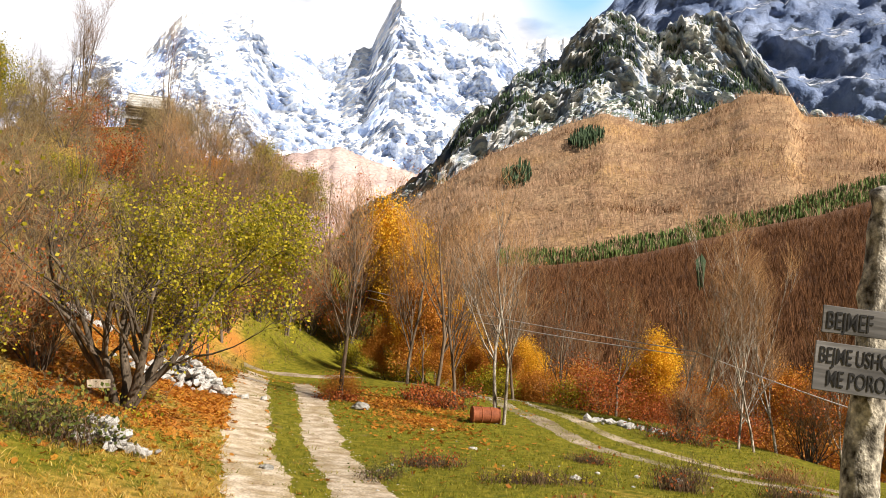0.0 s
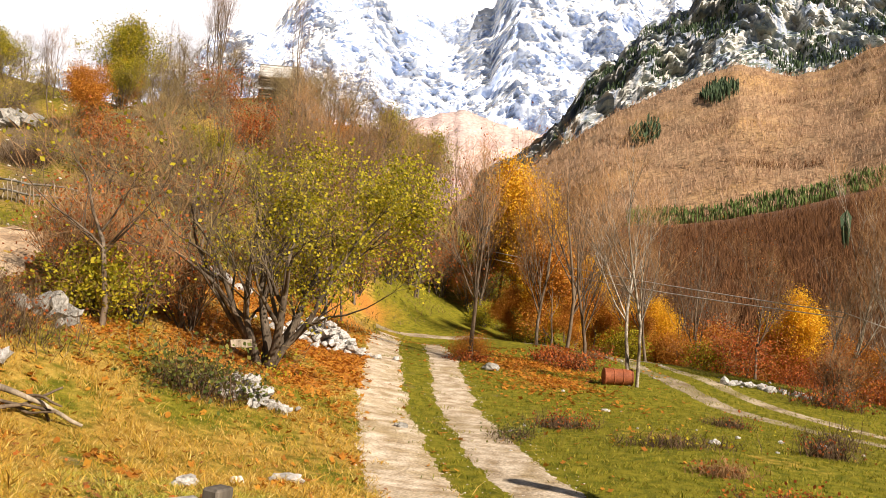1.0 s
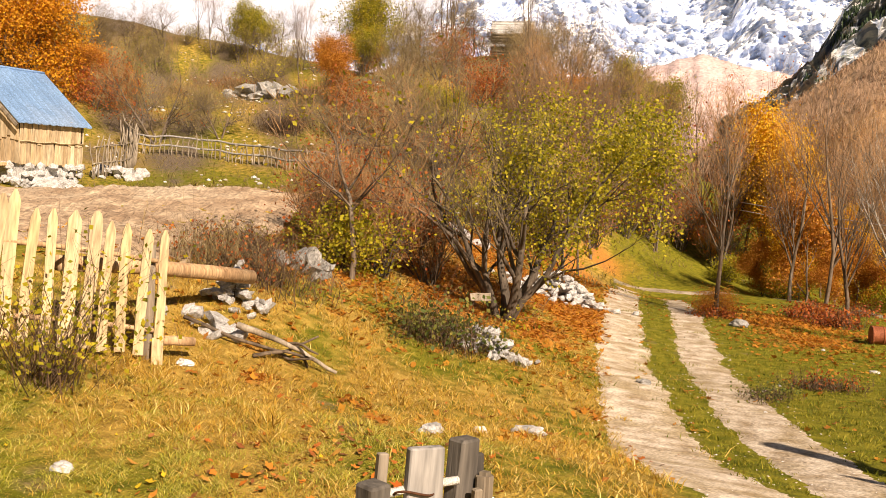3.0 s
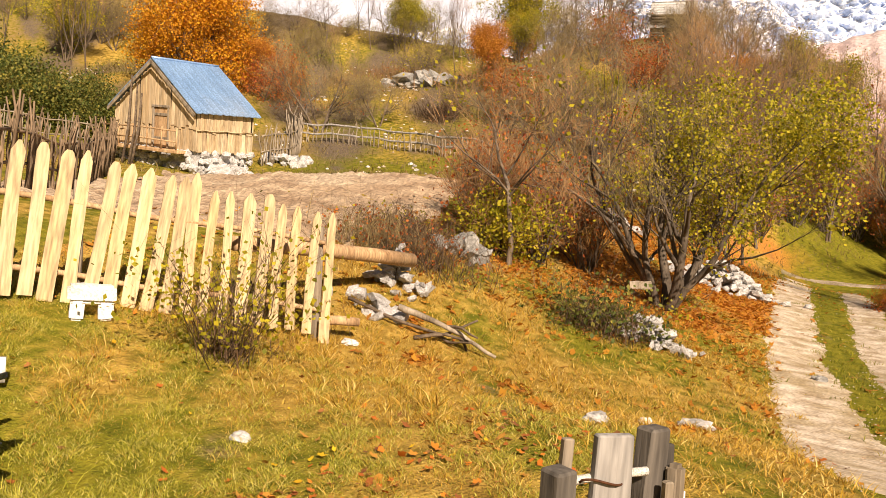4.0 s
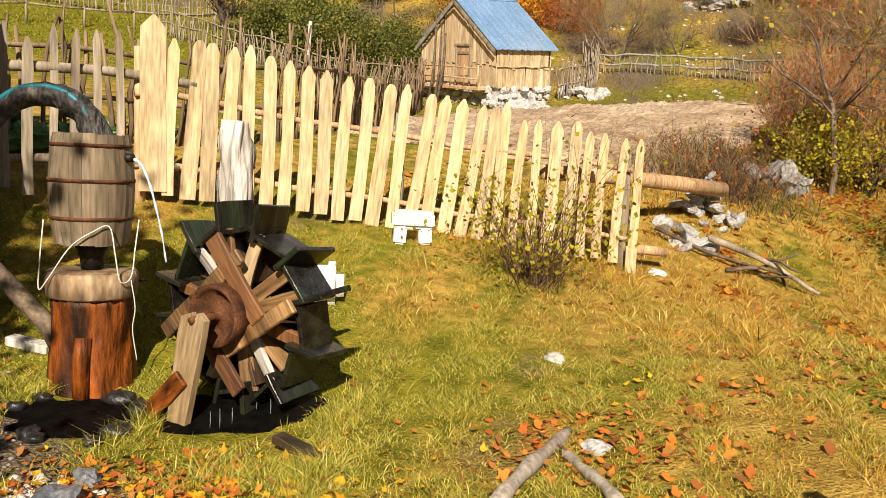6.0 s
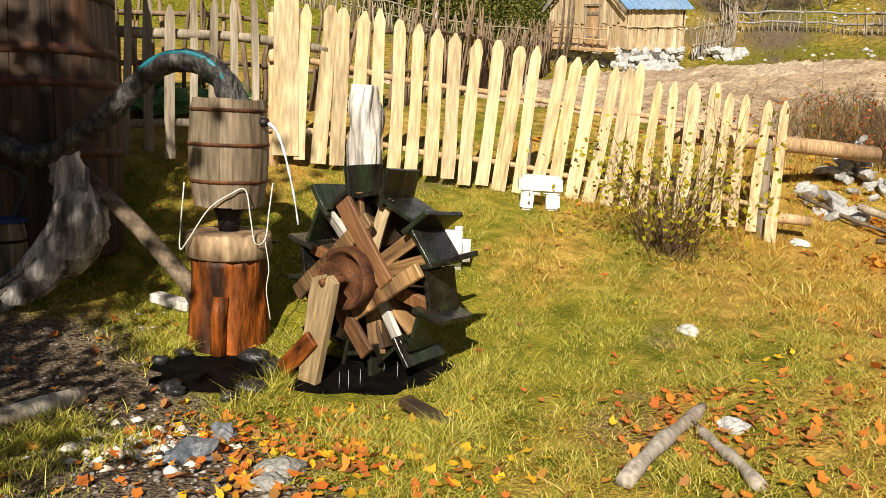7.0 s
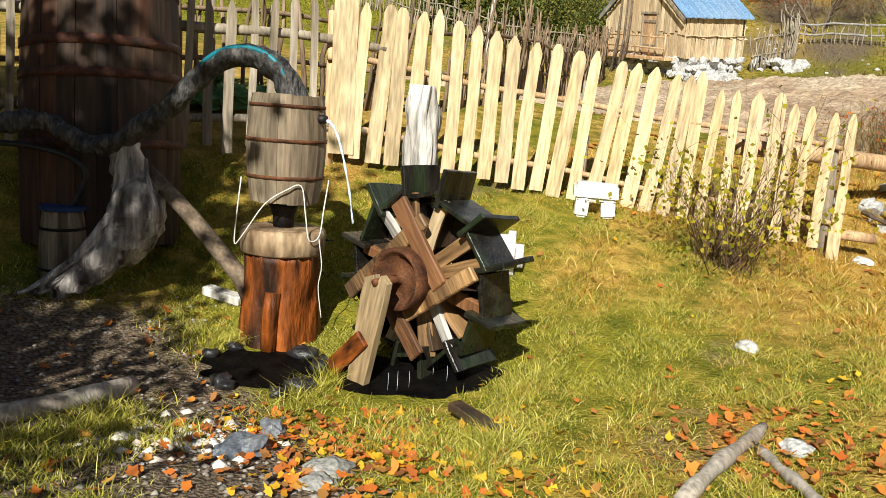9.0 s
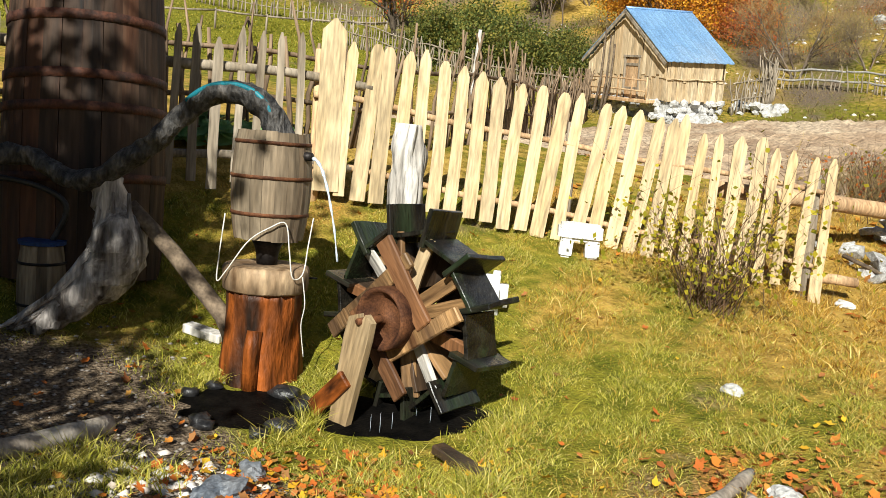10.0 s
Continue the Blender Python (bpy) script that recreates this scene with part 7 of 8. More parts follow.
# ---------------------------------------------------------------- brambles, thorn shrub, dead branches
def scrub(name, label, place, seed, rx, ry, h, n, mat, leaf=None, leaf_n=0, leaf_size=.06, bend=.7, category="bush", group="", width=.006, droop=.42):
    """A tangle of thin arching canes with a few leaves."""
    rng = np.random.default_rng(seed)
    root = thing(name, place, label, category, group)
    tri_v, quad = [], []
    tips = []
    for k in range(n):
        a = rng.uniform(0, 6.28)
        b = np.array([rx * rng.normal(0, .35), ry * rng.normal(0, .35), 0])
        b[2] = ground_z(place[0] + b[0], place[1] + b[1]) - place[2] - .03
        L = h * rng.uniform(.6, 1.4)
        d = np.array([math.cos(a) * bend * rng.uniform(.3, 1), math.sin(a) * bend * rng.uniform(.3, 1), rng.uniform(.6, 1.1)])
        p = b.copy()
        side = np.array([-math.sin(a), math.cos(a), 0]) * width
        prev = p
        for i in range(4):
            d2 = d + np.array([0, 0, -droop * i]) + rng.normal(0, .22, 3)
            q = prev + d2 * L / 4
            w0, w1 = 1 - i * .2, 1 - (i + 1) * .2
            o = len(tri_v)
            tri_v += [prev - side * w0, prev + side * w0, q + side * w1, q - side * w1]
            quad.append((o, o + 1, o + 2, o + 3))
            if i > 0:
                tips.append((Vector(q), Vector(d2)))
                e = q + rng.normal(0, .5, 3) * L * .35
                o = len(tri_v)
                tri_v += [q - side * .5, q + side * .5, e + side * .2, e - side * .2]
                quad.append((o, o + 1, o + 2, o + 3))
            prev = q
    part("cane_tangle", soup("cane_tangle", np.array(tri_v), np.array(quad), mat), mat, root)
    if leaf:
        lv, lf = leaf_soup(tips, 2, leaf_size, .08, seed, leaf_n)
        part("foliage", soup("foliage", lv, lf, leaf), leaf, root)
    return root


scrub("thorn_shrub", "thin thorny shrub with a few yellow leaves before the fence", at(-5.85, 5.35), 71, .42, .38, 1.30, 150, M_TWIG_DARK, M_LEAF_GREENYELLOW, 1.0, .052, .95, "shrub", width=.005, droop=.22)
scrub("bramble", "dark bramble bush beside white rocks", at(-5.0, 11.6), 72, .9, .7, 1.05, 300, M_TWIG_DARK, M_LEAF_GREEN, .8, .07, .8, group="brambles")
scrub("bramble", "brown bramble tangle on the bank above the fence end", at(-7.6, 10.6), 73, 1.3, 1.2, .9, 420, M_TWIG_DARK, M_LEAF_RUST, .15, .05, .8, group="brambles")
scrub("bramble", "brown bramble tangle on the bank", at(-8.6, 11.8), 74, 1.2, 1.2, .8, 300, M_TWIG_DARK, None, 0, .05, .8, group="brambles")
scrub("bramble", "grey-brown bramble mound below the ploughed plot", at(-8.3, 10.4), 171, 1.1, 1.0, .85, 520, M_TWIG_GREY, M_LEAF_RUST, .12, .05, .9, group="brambles", width=.005, droop=.5)
scrub("bramble", "grey-brown bramble mound below the ploughed plot", at(-9.3, 12.4), 172, 1.2, 1.1, .8, 520, M_TWIG_DARK, M_LEAF_GREENYELLOW, .08, .05, .9, group="brambles", width=.005, droop=.5)
scrub("bramble", "low brown bramble mound on the turf", at(.25, 14.7), 75, .75, .55, .38, 300, M_TWIG_DARK, M_LEAF_RUST, .15, .05, .9, group="brambles")
scrub("bramble", "low brown bramble mound on the turf", at(1.9, 12.9), 76, 1.3, .5, .36, 340, M_TWIG_DARK, M_LEAF_GREENYELLOW, .08, .05, .9, group="brambles")
scrub("bramble", "low dark weeds along the wheel rut", at(-.45, 13.2), 77, .45, .9, .24, 260, M_TWIG_DARK, M_LEAF_GREEN, .4, .04, .9, group="brambles")
scrub("bramble", "rust-brown scrub at the foot of bare trees", at(-.2, 26.2), 78, .8, 1.6, .5, 300, M_TWIG_DARK, M_LEAF_RUST, .6, .08, .8, group="brambles")
scrub("bramble", "rust-brown scrub at the foot of bare trees", at(.5, 24.2), 79, .9, .7, .6, 240, M_TWIG_DARK, M_LEAF_RUST, .6, .08, .8, group="brambles")
scrub("bramble", "brown scrub along the lane", at(1.0, 27.2), 80, .8, 1.8, .45, 260, M_TWIG_DARK, M_LEAF_RUST, .2, .08, .8, group="brambles")
scrub("bramble", "brown scrub beside the lane", at(6.6, 21.8), 81, 1.2, .8, .8, 300, M_TWIG_DARK, M_LEAF_RUST, .3, .07, .8, group="brambles")
scrub("bramble", "low brown scrub on the near turf", at(4.9, 15.4), 82, .7, .6, .7, 160, M_TWIG_DARK, M_LEAF_GREENYELLOW, .2, .05, .8, group="brambles")
scrub("bramble", "low brown scrub on the near turf", at(2.9, 9.6), 83, 1.0, .5, .25, 240, M_TWIG_DARK, M_LEAF_RUST, .4, .05, .9, group="brambles")
scrub("bramble", "rust scrub round the base of a slender tree", at(-2.4, 23.5), 84, .7, .6, .4, 160, M_TWIG_DARK, M_LEAF_RUST, .7, .07, .8, group="brambles")
for k, (x, y, q, hh) in enumerate(((4.2, 13.5, .5, .5), (5.1, 11.2, .6, .42), (6.3, 14.2, .7, .5), (2.3, 11.0, .5, .3), (3.4, 17.0, .7, .35), (7.4, 17.5, .9, .6))):
    scrub("bramble", "dry brown weeds on the turf", at(x, y), 140 + k, q, q * .7, hh, 260, M_TWIG if k % 2 else M_TWIG_DARK, M_LEAF_RUST, .06, .05, .8, group="brambles")
scrub("bramble", "dark scrub on the hillside", at(-24.5, 35.0), 85, 2.2, 1.2, 1.3, 420, M_TWIG_DARK, None, 0, .1, .8, group="brambles", width=.012)
for k, (x, y, s, h) in enumerate(((-22, 38, 3, .9), (-27, 42, 3, .8), (-32, 38, 3, .9), (-18, 33, 2.5, .9), (-15, 40, 2.5, 1.1), (-35, 44, 3, .9), (-20, 47, 3, 1.1), (-26, 50, 3, 1.0), (-40, 38, 3, .9), (-14, 46, 2.5, 1.2), (-12, 31, 2, 1.0), (-38, 43, 3, .8), (-44, 30, 3, .9), (-11, 41, 2, 1.1), (-30, 34, 2, .7), (-46, 42, 3, 1.0))):
    scrub("hill_scrub", "brown leafless scrub on the hillside", at(x, y), 90 + k, s, s * .8, h, 420, M_TWIG if k % 2 else M_TWIG_GREY, M_LEAF_RUST if k % 3 else M_LEAF_GREENYELLOW, .06, .10, .6, group="hill scrub", width=.014)

dead = thing("dead_branches", (0, 0, 0), "dry dead branches lying crossed on the bank", "branches")
for k, (a, b, r) in enumerate((((-6.75, 8.05, .68), (-5.15, 8.45, .28), .026), ((-6.1, 8.25, .62), (-4.90, 8.55, .14), .038), ((-5.75, 8.1, .30), (-5.25, 8.7, .52), .022), ((-5.6, 8.5, .42), (-5.0, 8.3, .36), .02), ((-5.75, 8.45, .34), (-5.1, 8.35, .30), .02), ((-5.35, 8.45, .32), (-5.2, 8.5, .05), .02))):
    a, b = Vector(a), Vector(b)
    mid = a.lerp(b, .5) + Vector((0, 0, .05 * (1 if k % 2 else -1)))
    part("branch", tube("branch", curve_points([a, mid, b], 12), [r * (1.1 - .05 * i) for i in range(12)], M_DEADWOOD if k != 1 else M_GREYWOOD, 7, .02, k * 2.0), M_DEADWOOD, dead)

# the pole and stakes beyond the fence
solo("stake", tube("stake", [(0, 0, 0), (.02, .01, 1.2), (.12, .03, 2.3)], [.07, .06, .045], M_PALEWOOD, 7, .015), M_PALEWOOD, at(-19.5, 9.8), "pale tall stake standing behind the stick fence", "stake")


def rail_fence(pts, label):
    root = thing("pole_fence", (0, 0, 0), label, "fence")
    for (a, b), (c, d) in zip(pts, pts[1:]):
        za, zc = ground_z(a, b), ground_z(c, d)
        part("rail", tube("rail", [(a, b, za + .85), ((a + c) / 2, (b + d) / 2, (za + zc) / 2 + .82), (c, d, zc + .85)], .05, M_GREYWOOD, 6), M_GREYWOOD, root)
        part("post", tube("post", [(0, 0, 0), (0, 0, 1.0)], [.06, .05], M_GREYWOOD, 6), M_GREYWOOD, root, m=pose(a, b, za - .05))
    return root


rail_fence([(-44.5, 17.0), (-43.6, 14.8), (-43.0, 12.4), (-42.5, 10), (-42.2, 7.5), (-42, 5)], "pale pole fence across the green meadow")

# cabbages in the plot behind the vat
cab = thing("cabbage", at(-9.4, 1.7), "pale green cabbage in the plot", "plant", "cabbages")
rngc = np.random.default_rng(3)
for k in range(9):
    a = k * 2.4
    bm = bmesh.new()
    bmesh.ops.create_grid(bm, x_segments=4, y_segments=4, size=.14)
    for v in bm.verts:
        v.co.z += 2.2 * (v.co.x ** 2 + v.co.y ** 2) + .015 * noise.noise(v.co * 20 + Vector((k, 0, 0)))
    part("leaf", bm, M_CABBAGE, cab, m=pose(.10 * math.cos(a), .10 * math.sin(a), .12 + .01 * k, 0, 0, math.degrees(a)) @ pose(0, 0, 0, 0, 45 - k * 3, 0))
for x, y in ((-9.5, 2.1), (-9.3, 1.3), (-9.9, 1.6), (-9.8, 2.4), (-9.2, .8)):
    copy_thing(cab, pose(*at(x, y), 0, 0, x * 900))


# ---------------------------------------------------------------- far woods
def far_wood(name, label, ob, n, h0, h1, material, seed, keep, narrow=.07, lean=.28, slivers=8, tries=3):
    """Bare trees scattered over a slope as joined slivers: trunk and steep branches."""
    rng = np.random.default_rng(seed)
    me = ob.data
    co = np.zeros(len(me.vertices) * 3)
    me.vertices.foreach_get("co", co)
    co = co.reshape(-1, 3)
    idx = rng.integers(0, len(co), n * tries)
    P = co[idx] + rng.normal(0, 1, (n * tries, 3)) * (2.0, 2.0, 0)
    P = P[keep(P, rng)][:n]
    V = []
    for k in range(slivers):
        m = len(P)
        h = rng.uniform(h0, h1, (m, 1)) * (1.0 if k == 0 else rng.uniform(.5, .95, (m, 1)))
        d = rng.normal(0, lean if k else .03, (m, 3))
        d[:, 2] = 1
        w = rng.normal(0, 1, (m, 3))
        w[:, 2] *= .1
        w /= np.linalg.norm(w, axis=1)[:, None]
        wid = h * narrow * (.35 if k == 0 else 1.0)
        base = P + np.c_[np.zeros((m, 2)), h[:, 0] * (0 if k == 0 else .25)]
        V.append(np.stack([base - w * wid * .3, base + w * wid * .3, base + d * h * .8 + w * wid * .55, base + d * h], 1))
    V = np.concatenate(V).reshape(-1, 3)
    F = np.arange(len(V)).reshape(-1, 4)
    return tagged(new(name, soup(name, V, F, material)), label, "wood", kind="stuff")


def azim(P):
    return np.degrees(np.arctan2(P[:, 0], P[:, 1])), np.hypot(P[:, 0], P[:, 1])


far_wood("brown_wood", "dense brown bare beech wood across the gully, colours darkened for shade", brownhill, 34000, 2.2, 4.6, M_FOREST_BROWN, 1, lambda P, r: (azim(P)[1] < 375) & (np.abs(azim(P)[0] - 12) < 26) & (azim(P)[1] > 100), .048)
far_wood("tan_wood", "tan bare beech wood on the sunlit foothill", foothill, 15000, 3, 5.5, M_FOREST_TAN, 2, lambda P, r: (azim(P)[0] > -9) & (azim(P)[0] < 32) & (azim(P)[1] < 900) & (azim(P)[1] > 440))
def belt(P, lo, hi):
    """Points whose height over the yard lies between the brown wood's edge and a strip above it."""
    a, r = azim(P)
    el = np.degrees(np.arctan2(P[:, 2] - 1.5, r))
    return (a > 3.2) & (a < 33) & (el > interp(BROWN_CREST, a) + lo) & (el < interp(BROWN_CREST, a) + hi)


far_wood("pine_belt", "belt of young green pines below the foothill", foothill, 12000, 2.6, 5.2, M_PINE_LIT, 3, lambda P, r: belt(P, -.3, .62 + .28 * wave(P[:, 0], P[:, 1], 17, 2.0) + .012 * azim(P)[0]), .22, .03, 5, 14)
far_wood("dark_pine", "dark pines on the foothill and the cliff foot", foothill, 700, 6, 11, M_PINE, 4,
         lambda P, r: np.minimum(((azim(P)[0] - 4.2) / 1.0) ** 2 + ((azim(P)[1] - 700) / 36) ** 2, ((azim(P)[0] - 8.8) / 1.2) ** 2 + ((azim(P)[1] - 780) / 40) ** 2) < r.uniform(.3, 1.2, len(P)), .24, .03, 6, 150)
far_wood("cliff_pine", "dark pines and scrub on the cliff ledges", cliff, 2600, 5, 9, M_PINE, 6,
         lambda P, r: (azim(P)[0] > -6) & (azim(P)[0] < 32) & (np.degrees(np.arctan2(P[:, 2] - 1.5, azim(P)[1])) < interp(CLIFF_CREST, azim(P)[0]) - .5) & (wave(P[:, 0], P[:, 2] * 1.4, 38, 1.0) > .15), .3, .08, 6, 8)
far_wood("scattered_pine", "single dark pines in the brown wood", brownhill, 5, 9, 13, M_PINE, 5, lambda P, r: (np.abs(azim(P)[0] - 16) < 4) & (np.abs(azim(P)[1] - 230) < 50), .28, .03, 9)

far_wood("foothill_brush", "darker brush in the folds of the foothill", foothill, 5000, 3, 5, M_FOREST_BROWN, 8,
         lambda P, r: (azim(P)[0] > -6) & (azim(P)[0] < 30) & (wave(P[:, 0], P[:, 1], 26, .6) + .6 * wave(P[:, 0], P[:, 1], 9, 2.2) > 1.15), .07, .28, 6, 12)

# ---------------------------------------------------------------- unseen tree behind the path, added to shade vat and pipe
make_tree("shade_tree", "unseen leafy tree behind the path, added to shade the vat", at(-2.93, -4.77), 101, M_BARK, M_TWIG_GREY, M_LEAF_GREENYELLOW, (16, .19, .34, 18, .85),
          height=7.4, spread=.42, stems=1, levels=4, thick=.20, fork=4, gnarl=.10, start=.5, upward=.3, twig_len=.5, twig_n=5)


# bush out of view, added only to darken the ground round the gravel
make_tree("hazel_bush", "unseen leafy bush behind the path, added to shade the gravel", at(-1.95, -2.7), 102, M_BARK, M_TWIG_GREY, M_LEAF_GREENYELLOW, (9, .12, .20, 19, .58), category="bush",
          height=2.75, spread=.45, stems=6, lean=.28, levels=3, thick=.035, fork=4, gnarl=.12, start=.2, upward=.5, twig_len=.4, twig_n=4)


# ---------------------------------------------------------------- grass, fallen leaves and gravel
def blades(name, label, P, h, w, material, seed, lean=.45):
    rng = np.random.default_rng(seed)
    n = len(P)
    Z = heights(P[:, 0], P[:, 1]) - .01
    a = rng.uniform(0, 2 * math.pi, n)
    side = np.c_[np.cos(a), np.sin(a), np.zeros(n)]
    d = np.c_[rng.normal(0, lean, n), rng.normal(0, lean, n), np.ones(n)]
    hh = (h * rng.uniform(.5, 1.4, n) * np.clip(.8 + .55 * wave(P[:, 0], P[:, 1], .16, seed), .35, 1.7))[:, None]
    base = np.c_[P, Z]
    mid = base + d * hh * .55
    tip = base + d * hh * np.array([1.5, 1.5, .92])
    ww = w * rng.uniform(.7, 1.4, n)[:, None]
    V = np.stack([base - side * ww, base + side * ww, mid + side * ww * .75, mid - side * ww * .75, tip], 1).reshape(-1, 3)
    o = np.arange(n)[:, None] * 5
    T = np.concatenate([o + np.array([[0, 1, 2]]), o + np.array([[0, 2, 3]]), o + np.array([[3, 2, 4]])])
    return tagged(new(name, soup(name, V, T, material)), label, "grass", kind="stuff")


def scatter(n, seed, box, weight):
    rng = np.random.default_rng(seed)
    P = np.c_[rng.uniform(box[0], box[1], n), rng.uniform(box[2], box[3], n)]
    wet = (((P[:, 0] + 5.38) / .36) ** 2 + ((P[:, 1] - 1.2) / .4) ** 2 < 1) | (((P[:, 0] + 5.0) / .4) ** 2 + ((P[:, 1] - 2.1) / .5) ** 2 < 1)
    return P[(rng.random(n) < weight(P[:, 0], P[:, 1])) & ~wet]


def off_track(x, y):
    return np.minimum(dist_to(RUT_L, x, y), dist_to(RUT_R, x, y)) > .43 + .09 * wave(x, y, .21, 1.0)


def in_field(x, y):
    return (x < -8.6) & (y > 9) & (x > -22) & (y < 20) & (y < 20.5 + (x + 12) * .2)


def clear(x, y):
    wet = (((x + 5.38) / .38) ** 2 + ((y - 1.2) / .42) ** 2 > 1) & (((x + 5.0) / .5) ** 2 + ((y - 2.1) / .55) ** 2 > 1)
    return off_track(x, y) & wet & ~in_field(x, y)


def near_w(x, y, want):
    d, lf, br = cover(x, y)
    r = np.hypot(x, y)
    return np.where(clear(x, y), np.clip(want(d) * (1 - br) * (1 - .6 * lf) * np.clip(.8 + .4 * wave(x, y, .22, 3.0), .4, 1), 0, 1), 0)


blades("lawn_grass", "short green and straw-coloured grass round the wheel", scatter(330000, 1, (-8.4, -1.9, -1.2, 6.5), lambda x, y: near_w(x, y, lambda d: 1.15 - .75 * d)), .042, .0025, M_GRASS, 2, .6)
blades("lawn_straw", "short dry straw-coloured grass on the slope", scatter(190000, 3, (-8.6, -.8, .5, 9.5), lambda x, y: near_w(x, y, lambda d: .15 + .8 * d)), .048, .0026, M_DRYGRASS, 4, .75)
blades("bank_grass", "long dry grass on the bank", scatter(95000, 5, (-9, -.6, 5.0, 15.5), lambda x, y: near_w(x, y, lambda d: .9 * d)), .075, .005, M_DRYGRASS, 6, .6)
blades("tall_grass", "tall dry tufts round shrub and fence foot", scatter(13000, 7, (-9, -3.5, 3.5, 11.5), lambda x, y: near_w(x, y, lambda d: np.clip(wave(x, y, .6, 2.0) - .2, 0, 1))), .15, .004, M_DRYGRASS, 8, .45)
blades("meadow_grass", "short green turf of the meadow", scatter(130000, 9, (-6, 9.5, 7.5, 27), lambda x, y: near_w(x, y, lambda d: 1.0 - .8 * d)), .055, .006, M_TURF, 10)
blades("edge_tufts", "green tufts at the stump and by the gravel", np.concatenate([scatter(9000, 11 + k, (cx - .6, cx + .6, cy - .6, cy + .6), lambda x, y, cx=cx, cy=cy: .8 * np.exp(-(((x - cx) / .24) ** 2 + ((y - cy) / .24) ** 2)) * (off_track(x, y))) for k, (cx, cy) in
       enumerate(((-5.45, 1.65), (-5.95, 1.05), (-4.35, .15), (-4.15, -.1), (-4.5, .35), (-5.75, 1.0), (-5.05, 1.45), (-4.0, 1.75), (-3.6, 1.9), (-4.6, 2.5)))]), .095, .003, M_GRASS, 12, .5)
blades("upper_grass", "short green grass of the upper meadow", scatter(50000, 23, (-58, -32, -4, 19), lambda x, y: np.where(((x + 45) / 13) ** 2 + ((y - 8) / 11) ** 2 < 1, .9, 0)), .10, .02, M_TURF, 24)
blades("hill_grass", "tawny grass on the far slope", scatter(60000, 21, (-46, -6, 12, 52), lambda x, y: np.where(clear(x, y) & (np.hypot(x, y) > 14), .55, 0) * (((x + 45) / 13) ** 2 + ((y - 8) / 11) ** 2 > 1)), .16, .014, M_HILLGRASS, 22, .5)


def fallen(name, label, P, size, seed, material=M_FALLEN, lift=.012):
    """Five-pointed dry leaves lying on the ground, curled a little."""
    rng = np.random.default_rng(seed)
    n = len(P)
    Z = heights(P[:, 0], P[:, 1]) + lift + rng.uniform(0, .02, n)
    c = np.c_[P, Z]
    out = []
    a0 = rng.uniform(0, 6.28, n)
    s = size * rng.uniform(.6, 1.4, n)
    tilt = rng.normal(0, .35, (n, 2))
    for k in range(10):
        r = s * (1.0 if k % 2 == 0 else .78) * rng.uniform(.7, 1.2, n) * (1.25 if k in (0, 5) else .85)
        a = a0 + k * .628
        x, y = r * np.cos(a), r * np.sin(a)
        out.append(c + np.c_[x, y, x * tilt[:, 0] + y * tilt[:, 1] + .25 * r * (k % 2 == 0)])
    V = np.stack(out + [c], 1).reshape(-1, 3)
    o = np.arange(n)[:, None] * 11
    T = np.concatenate([o + np.array([[10, k, (k + 1) % 10]]) for k in range(10)])
    return tagged(new(name, soup(name, V, T, material)), label, "leaves", kind="stuff")


def spot(cx, cy, s, k=1.0):
    return lambda x, y: k * np.exp(-(((x - cx) / s) ** 2 + ((y - cy) / s) ** 2))


fallen("leaf_litter", "orange and yellow fallen leaves round puddle and stones", np.concatenate([
    scatter(3200, 31, (-5.6, -2.6, -.2, 2.4), spot(-4.1, 1.1, .55)), scatter(1200, 32, (-5, -2, .8, 3.4), spot(-3.3, 1.4, .6, .7)),
    scatter(2200, 33, (-4.2, -1.8, 2.2, 4.8), spot(-2.9, 3.2, .55, .8)), scatter(2000, 34, (-4.5, -1.2, 3.5, 7), spot(-2.7, 4.9, .7, .6)), scatter(260, 36, (-7, -3, -.5, 1.6), lambda x, y: .4 + 0 * x),
    scatter(1000, 35, (-8, -.8, .5, 9), lambda x, y: .35 + 0 * x)]), .027, 30)
fallen("yellow_leaf_litter", "yellow fallen leaves on the wet grass", np.concatenate([scatter(900, 41, (-5.2, -2.4, .6, 2.6), spot(-3.7, 1.5, .7, .7)), scatter(160, 42, (-6.5, -2, .5, 5), lambda x, y: .4 + 0 * x)]), .025, 40, M_LEAF_YELLOW)
fallen("bank_leaf_litter", "orange leaf litter on the bank and under the trees", scatter(90000, 37, (-12, 3, 6, 31), lambda x, y: np.clip(cover(x, y)[1] * 1.1 + .012, 0, 1) * off_track(x, y)), .045, 38, M_LEAF_ORANGE)


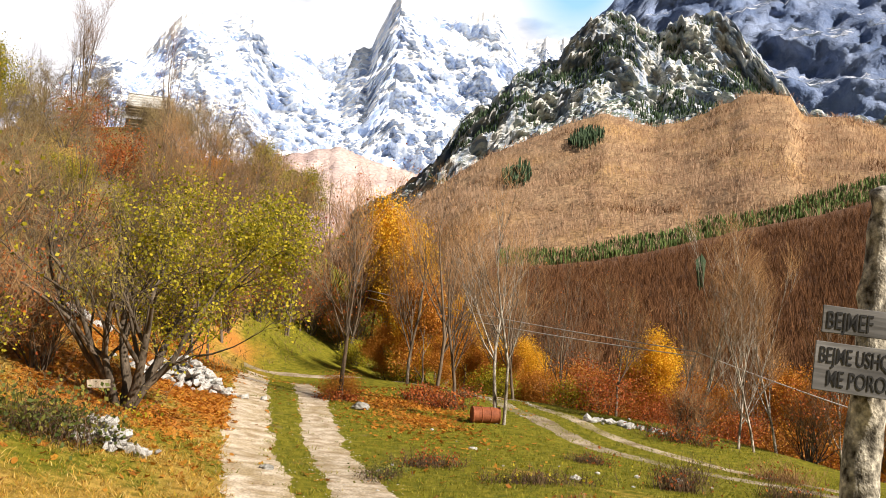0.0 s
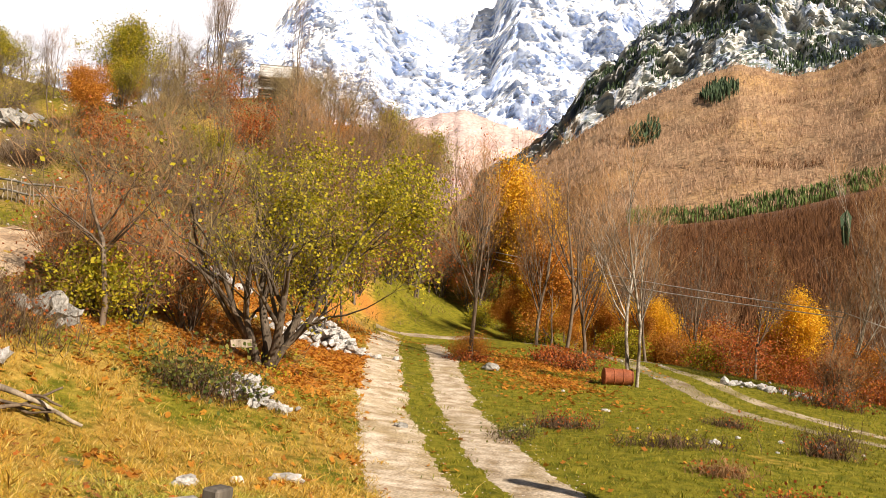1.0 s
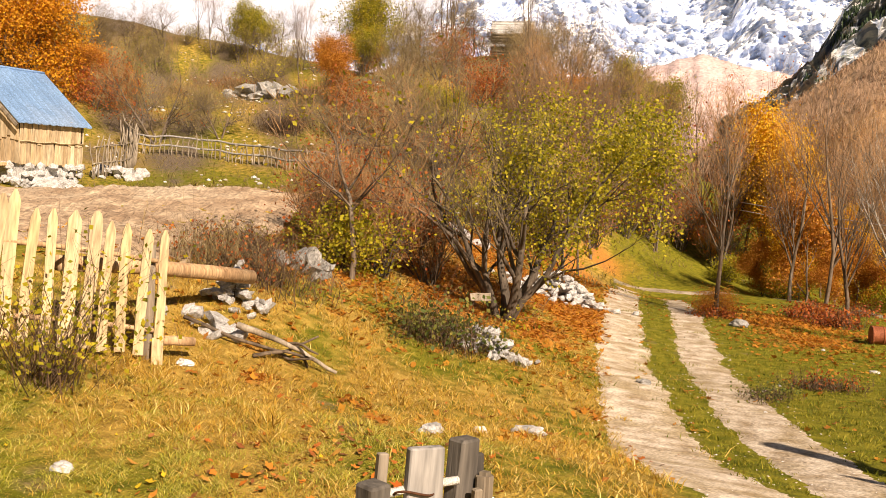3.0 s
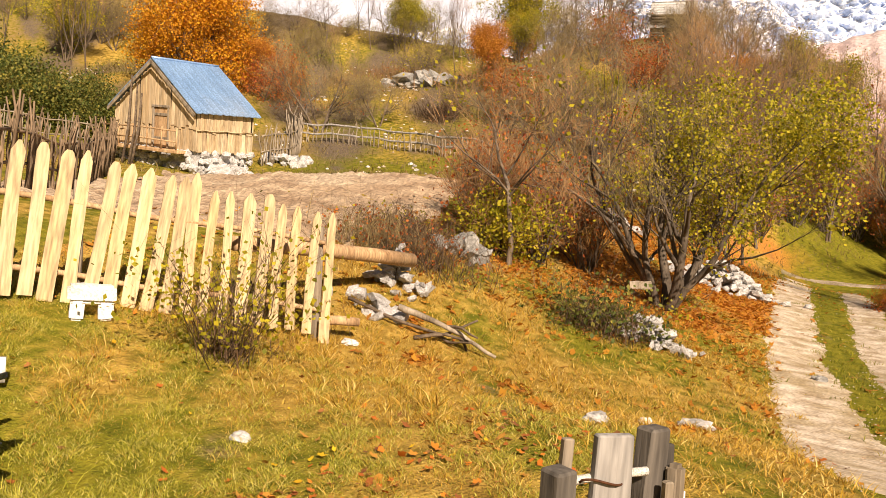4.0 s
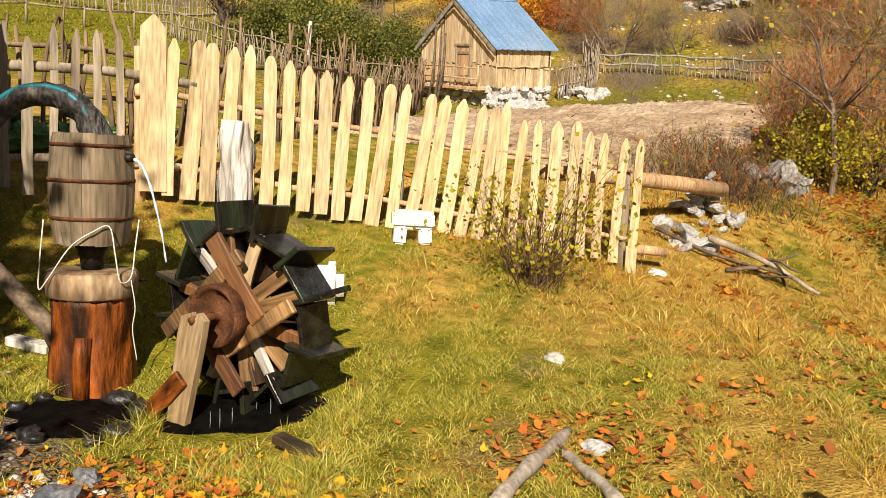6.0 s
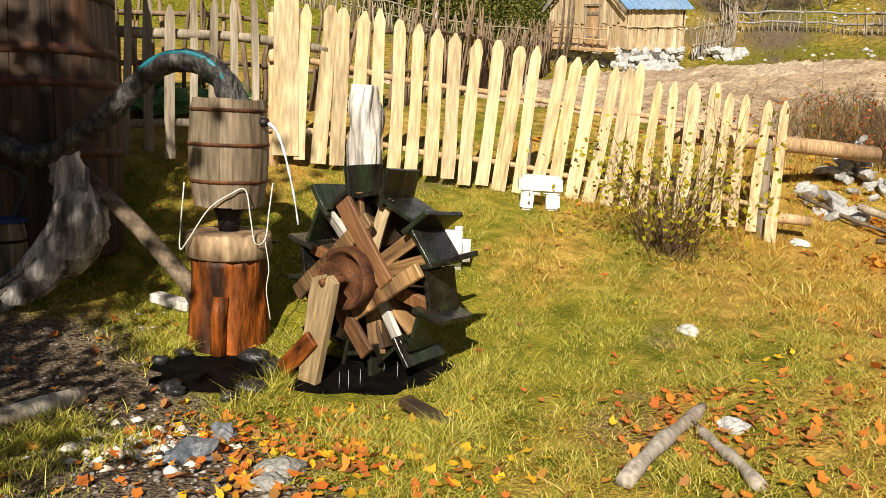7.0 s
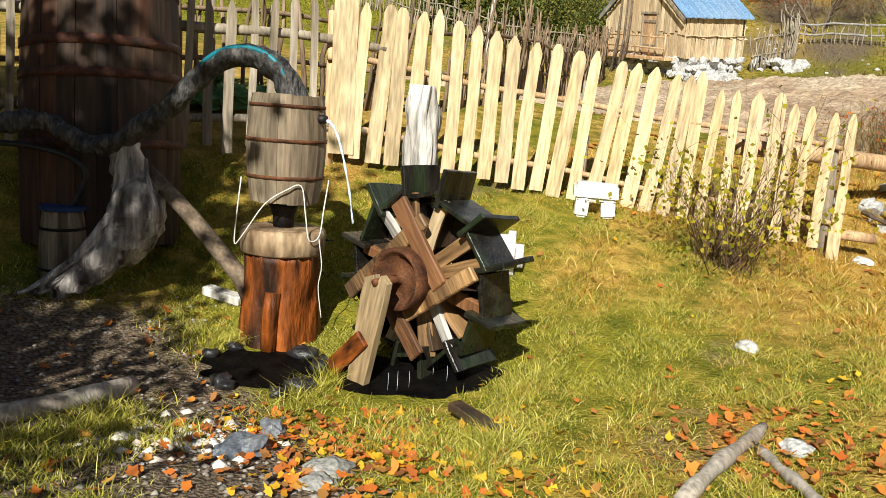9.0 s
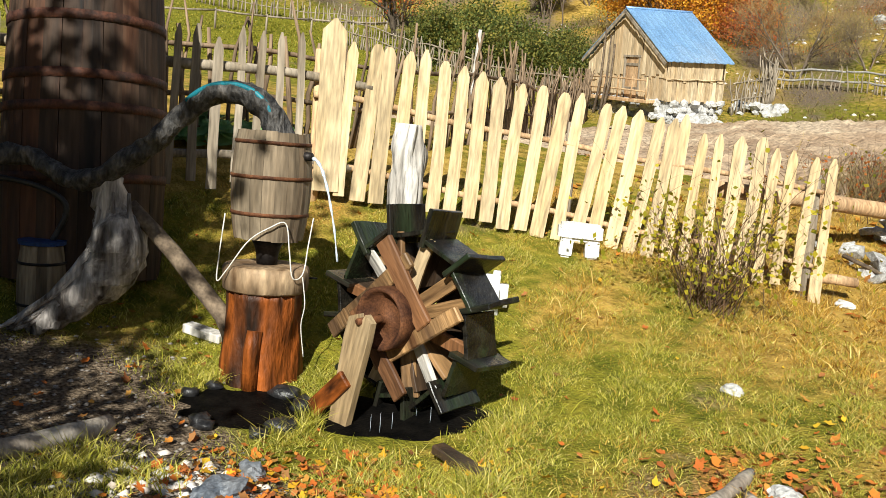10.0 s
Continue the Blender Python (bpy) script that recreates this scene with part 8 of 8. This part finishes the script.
def gravel(name, label, P, size, material, seed):
    rng = np.random.default_rng(seed)
    n = len(P)
    base = np.array([(1, 0, 0), (0, 1, 0), (-1, 0, 0), (0, -1, 0), (.15, .1, .5), (0, 0, -.5)], float)
    T0 = np.array([(0, 1, 4), (1, 2, 4), (2, 3, 4), (3, 0, 4), (1, 0, 5), (2, 1, 5), (3, 2, 5), (0, 3, 5)])
    s = (size * rng.uniform(.5, 1.5, n))[:, None, None]
    V = base[None] * s * rng.uniform(.6, 1.2, (n, 6, 3))
    a = rng.uniform(0, 6.28, n)
    x = V[..., 0] * np.cos(a)[:, None] - V[..., 1] * np.sin(a)[:, None]
    y = V[..., 0] * np.sin(a)[:, None] + V[..., 1] * np.cos(a)[:, None]
    V = np.stack([x, y, V[..., 2]], -1) + np.c_[P, heights(P[:, 0], P[:, 1]) + size * .25][:, None]
    T = (np.arange(n)[:, None, None] * 6 + T0[None]).reshape(-1, 3)
    return tagged(new(name, soup(name, V.reshape(-1, 3), T, material)), label, "gravel", kind="stuff")


M_PEBBLE = foliage("pebble", [(.13, .115, .10), (.24, .21, .18), (.40, .36, .32), (.09, .08, .07)], 0, .8)
M_WHITEPEBBLE = foliage("white_pebble", [(.55, .52, .46), (.72, .69, .63), (.62, .50, .40), (.78, .76, .72)], 0, .8)
gravel("gravel_patch", "grey pebbles on the trodden patch", np.concatenate([scatter(1500, 51, (-7, -3, -1.2, 1.6), lambda x, y: np.clip(cover(x, y)[2], 0, 1)), scatter(600, 52, (-4.6, -2.6, .2, 1.5), spot(-3.7, .7, .5))]), .017, M_PEBBLE, 53)
gravel("white_gravel", "white pebbles beside the puddle", scatter(900, 54, (-5, -3.6, .1, 1.3), spot(-4.30, .62, .28)), .036, M_WHITEPEBBLE, 55)
gravel("rut_gravel", "loose pale stones in the wheel ruts", np.concatenate([scatter(14000, 56, (-6, 4, 6, 28), lambda x, y: np.clip(1.2 - np.minimum(dist_to(RUT_L, x, y), dist_to(RUT_R, x, y)) / .60, 0, .6))]), .014, M_WHITEPEBBLE, 57)
gravel("slope_stones", "pale stones strewn on the hillside", scatter(2600, 58, (-46, -12, 24, 56), lambda x, y: np.clip(wave(x, y, 2.0, 1.0) - .1, 0, .9)), .11, M_WHITEPEBBLE, 59)
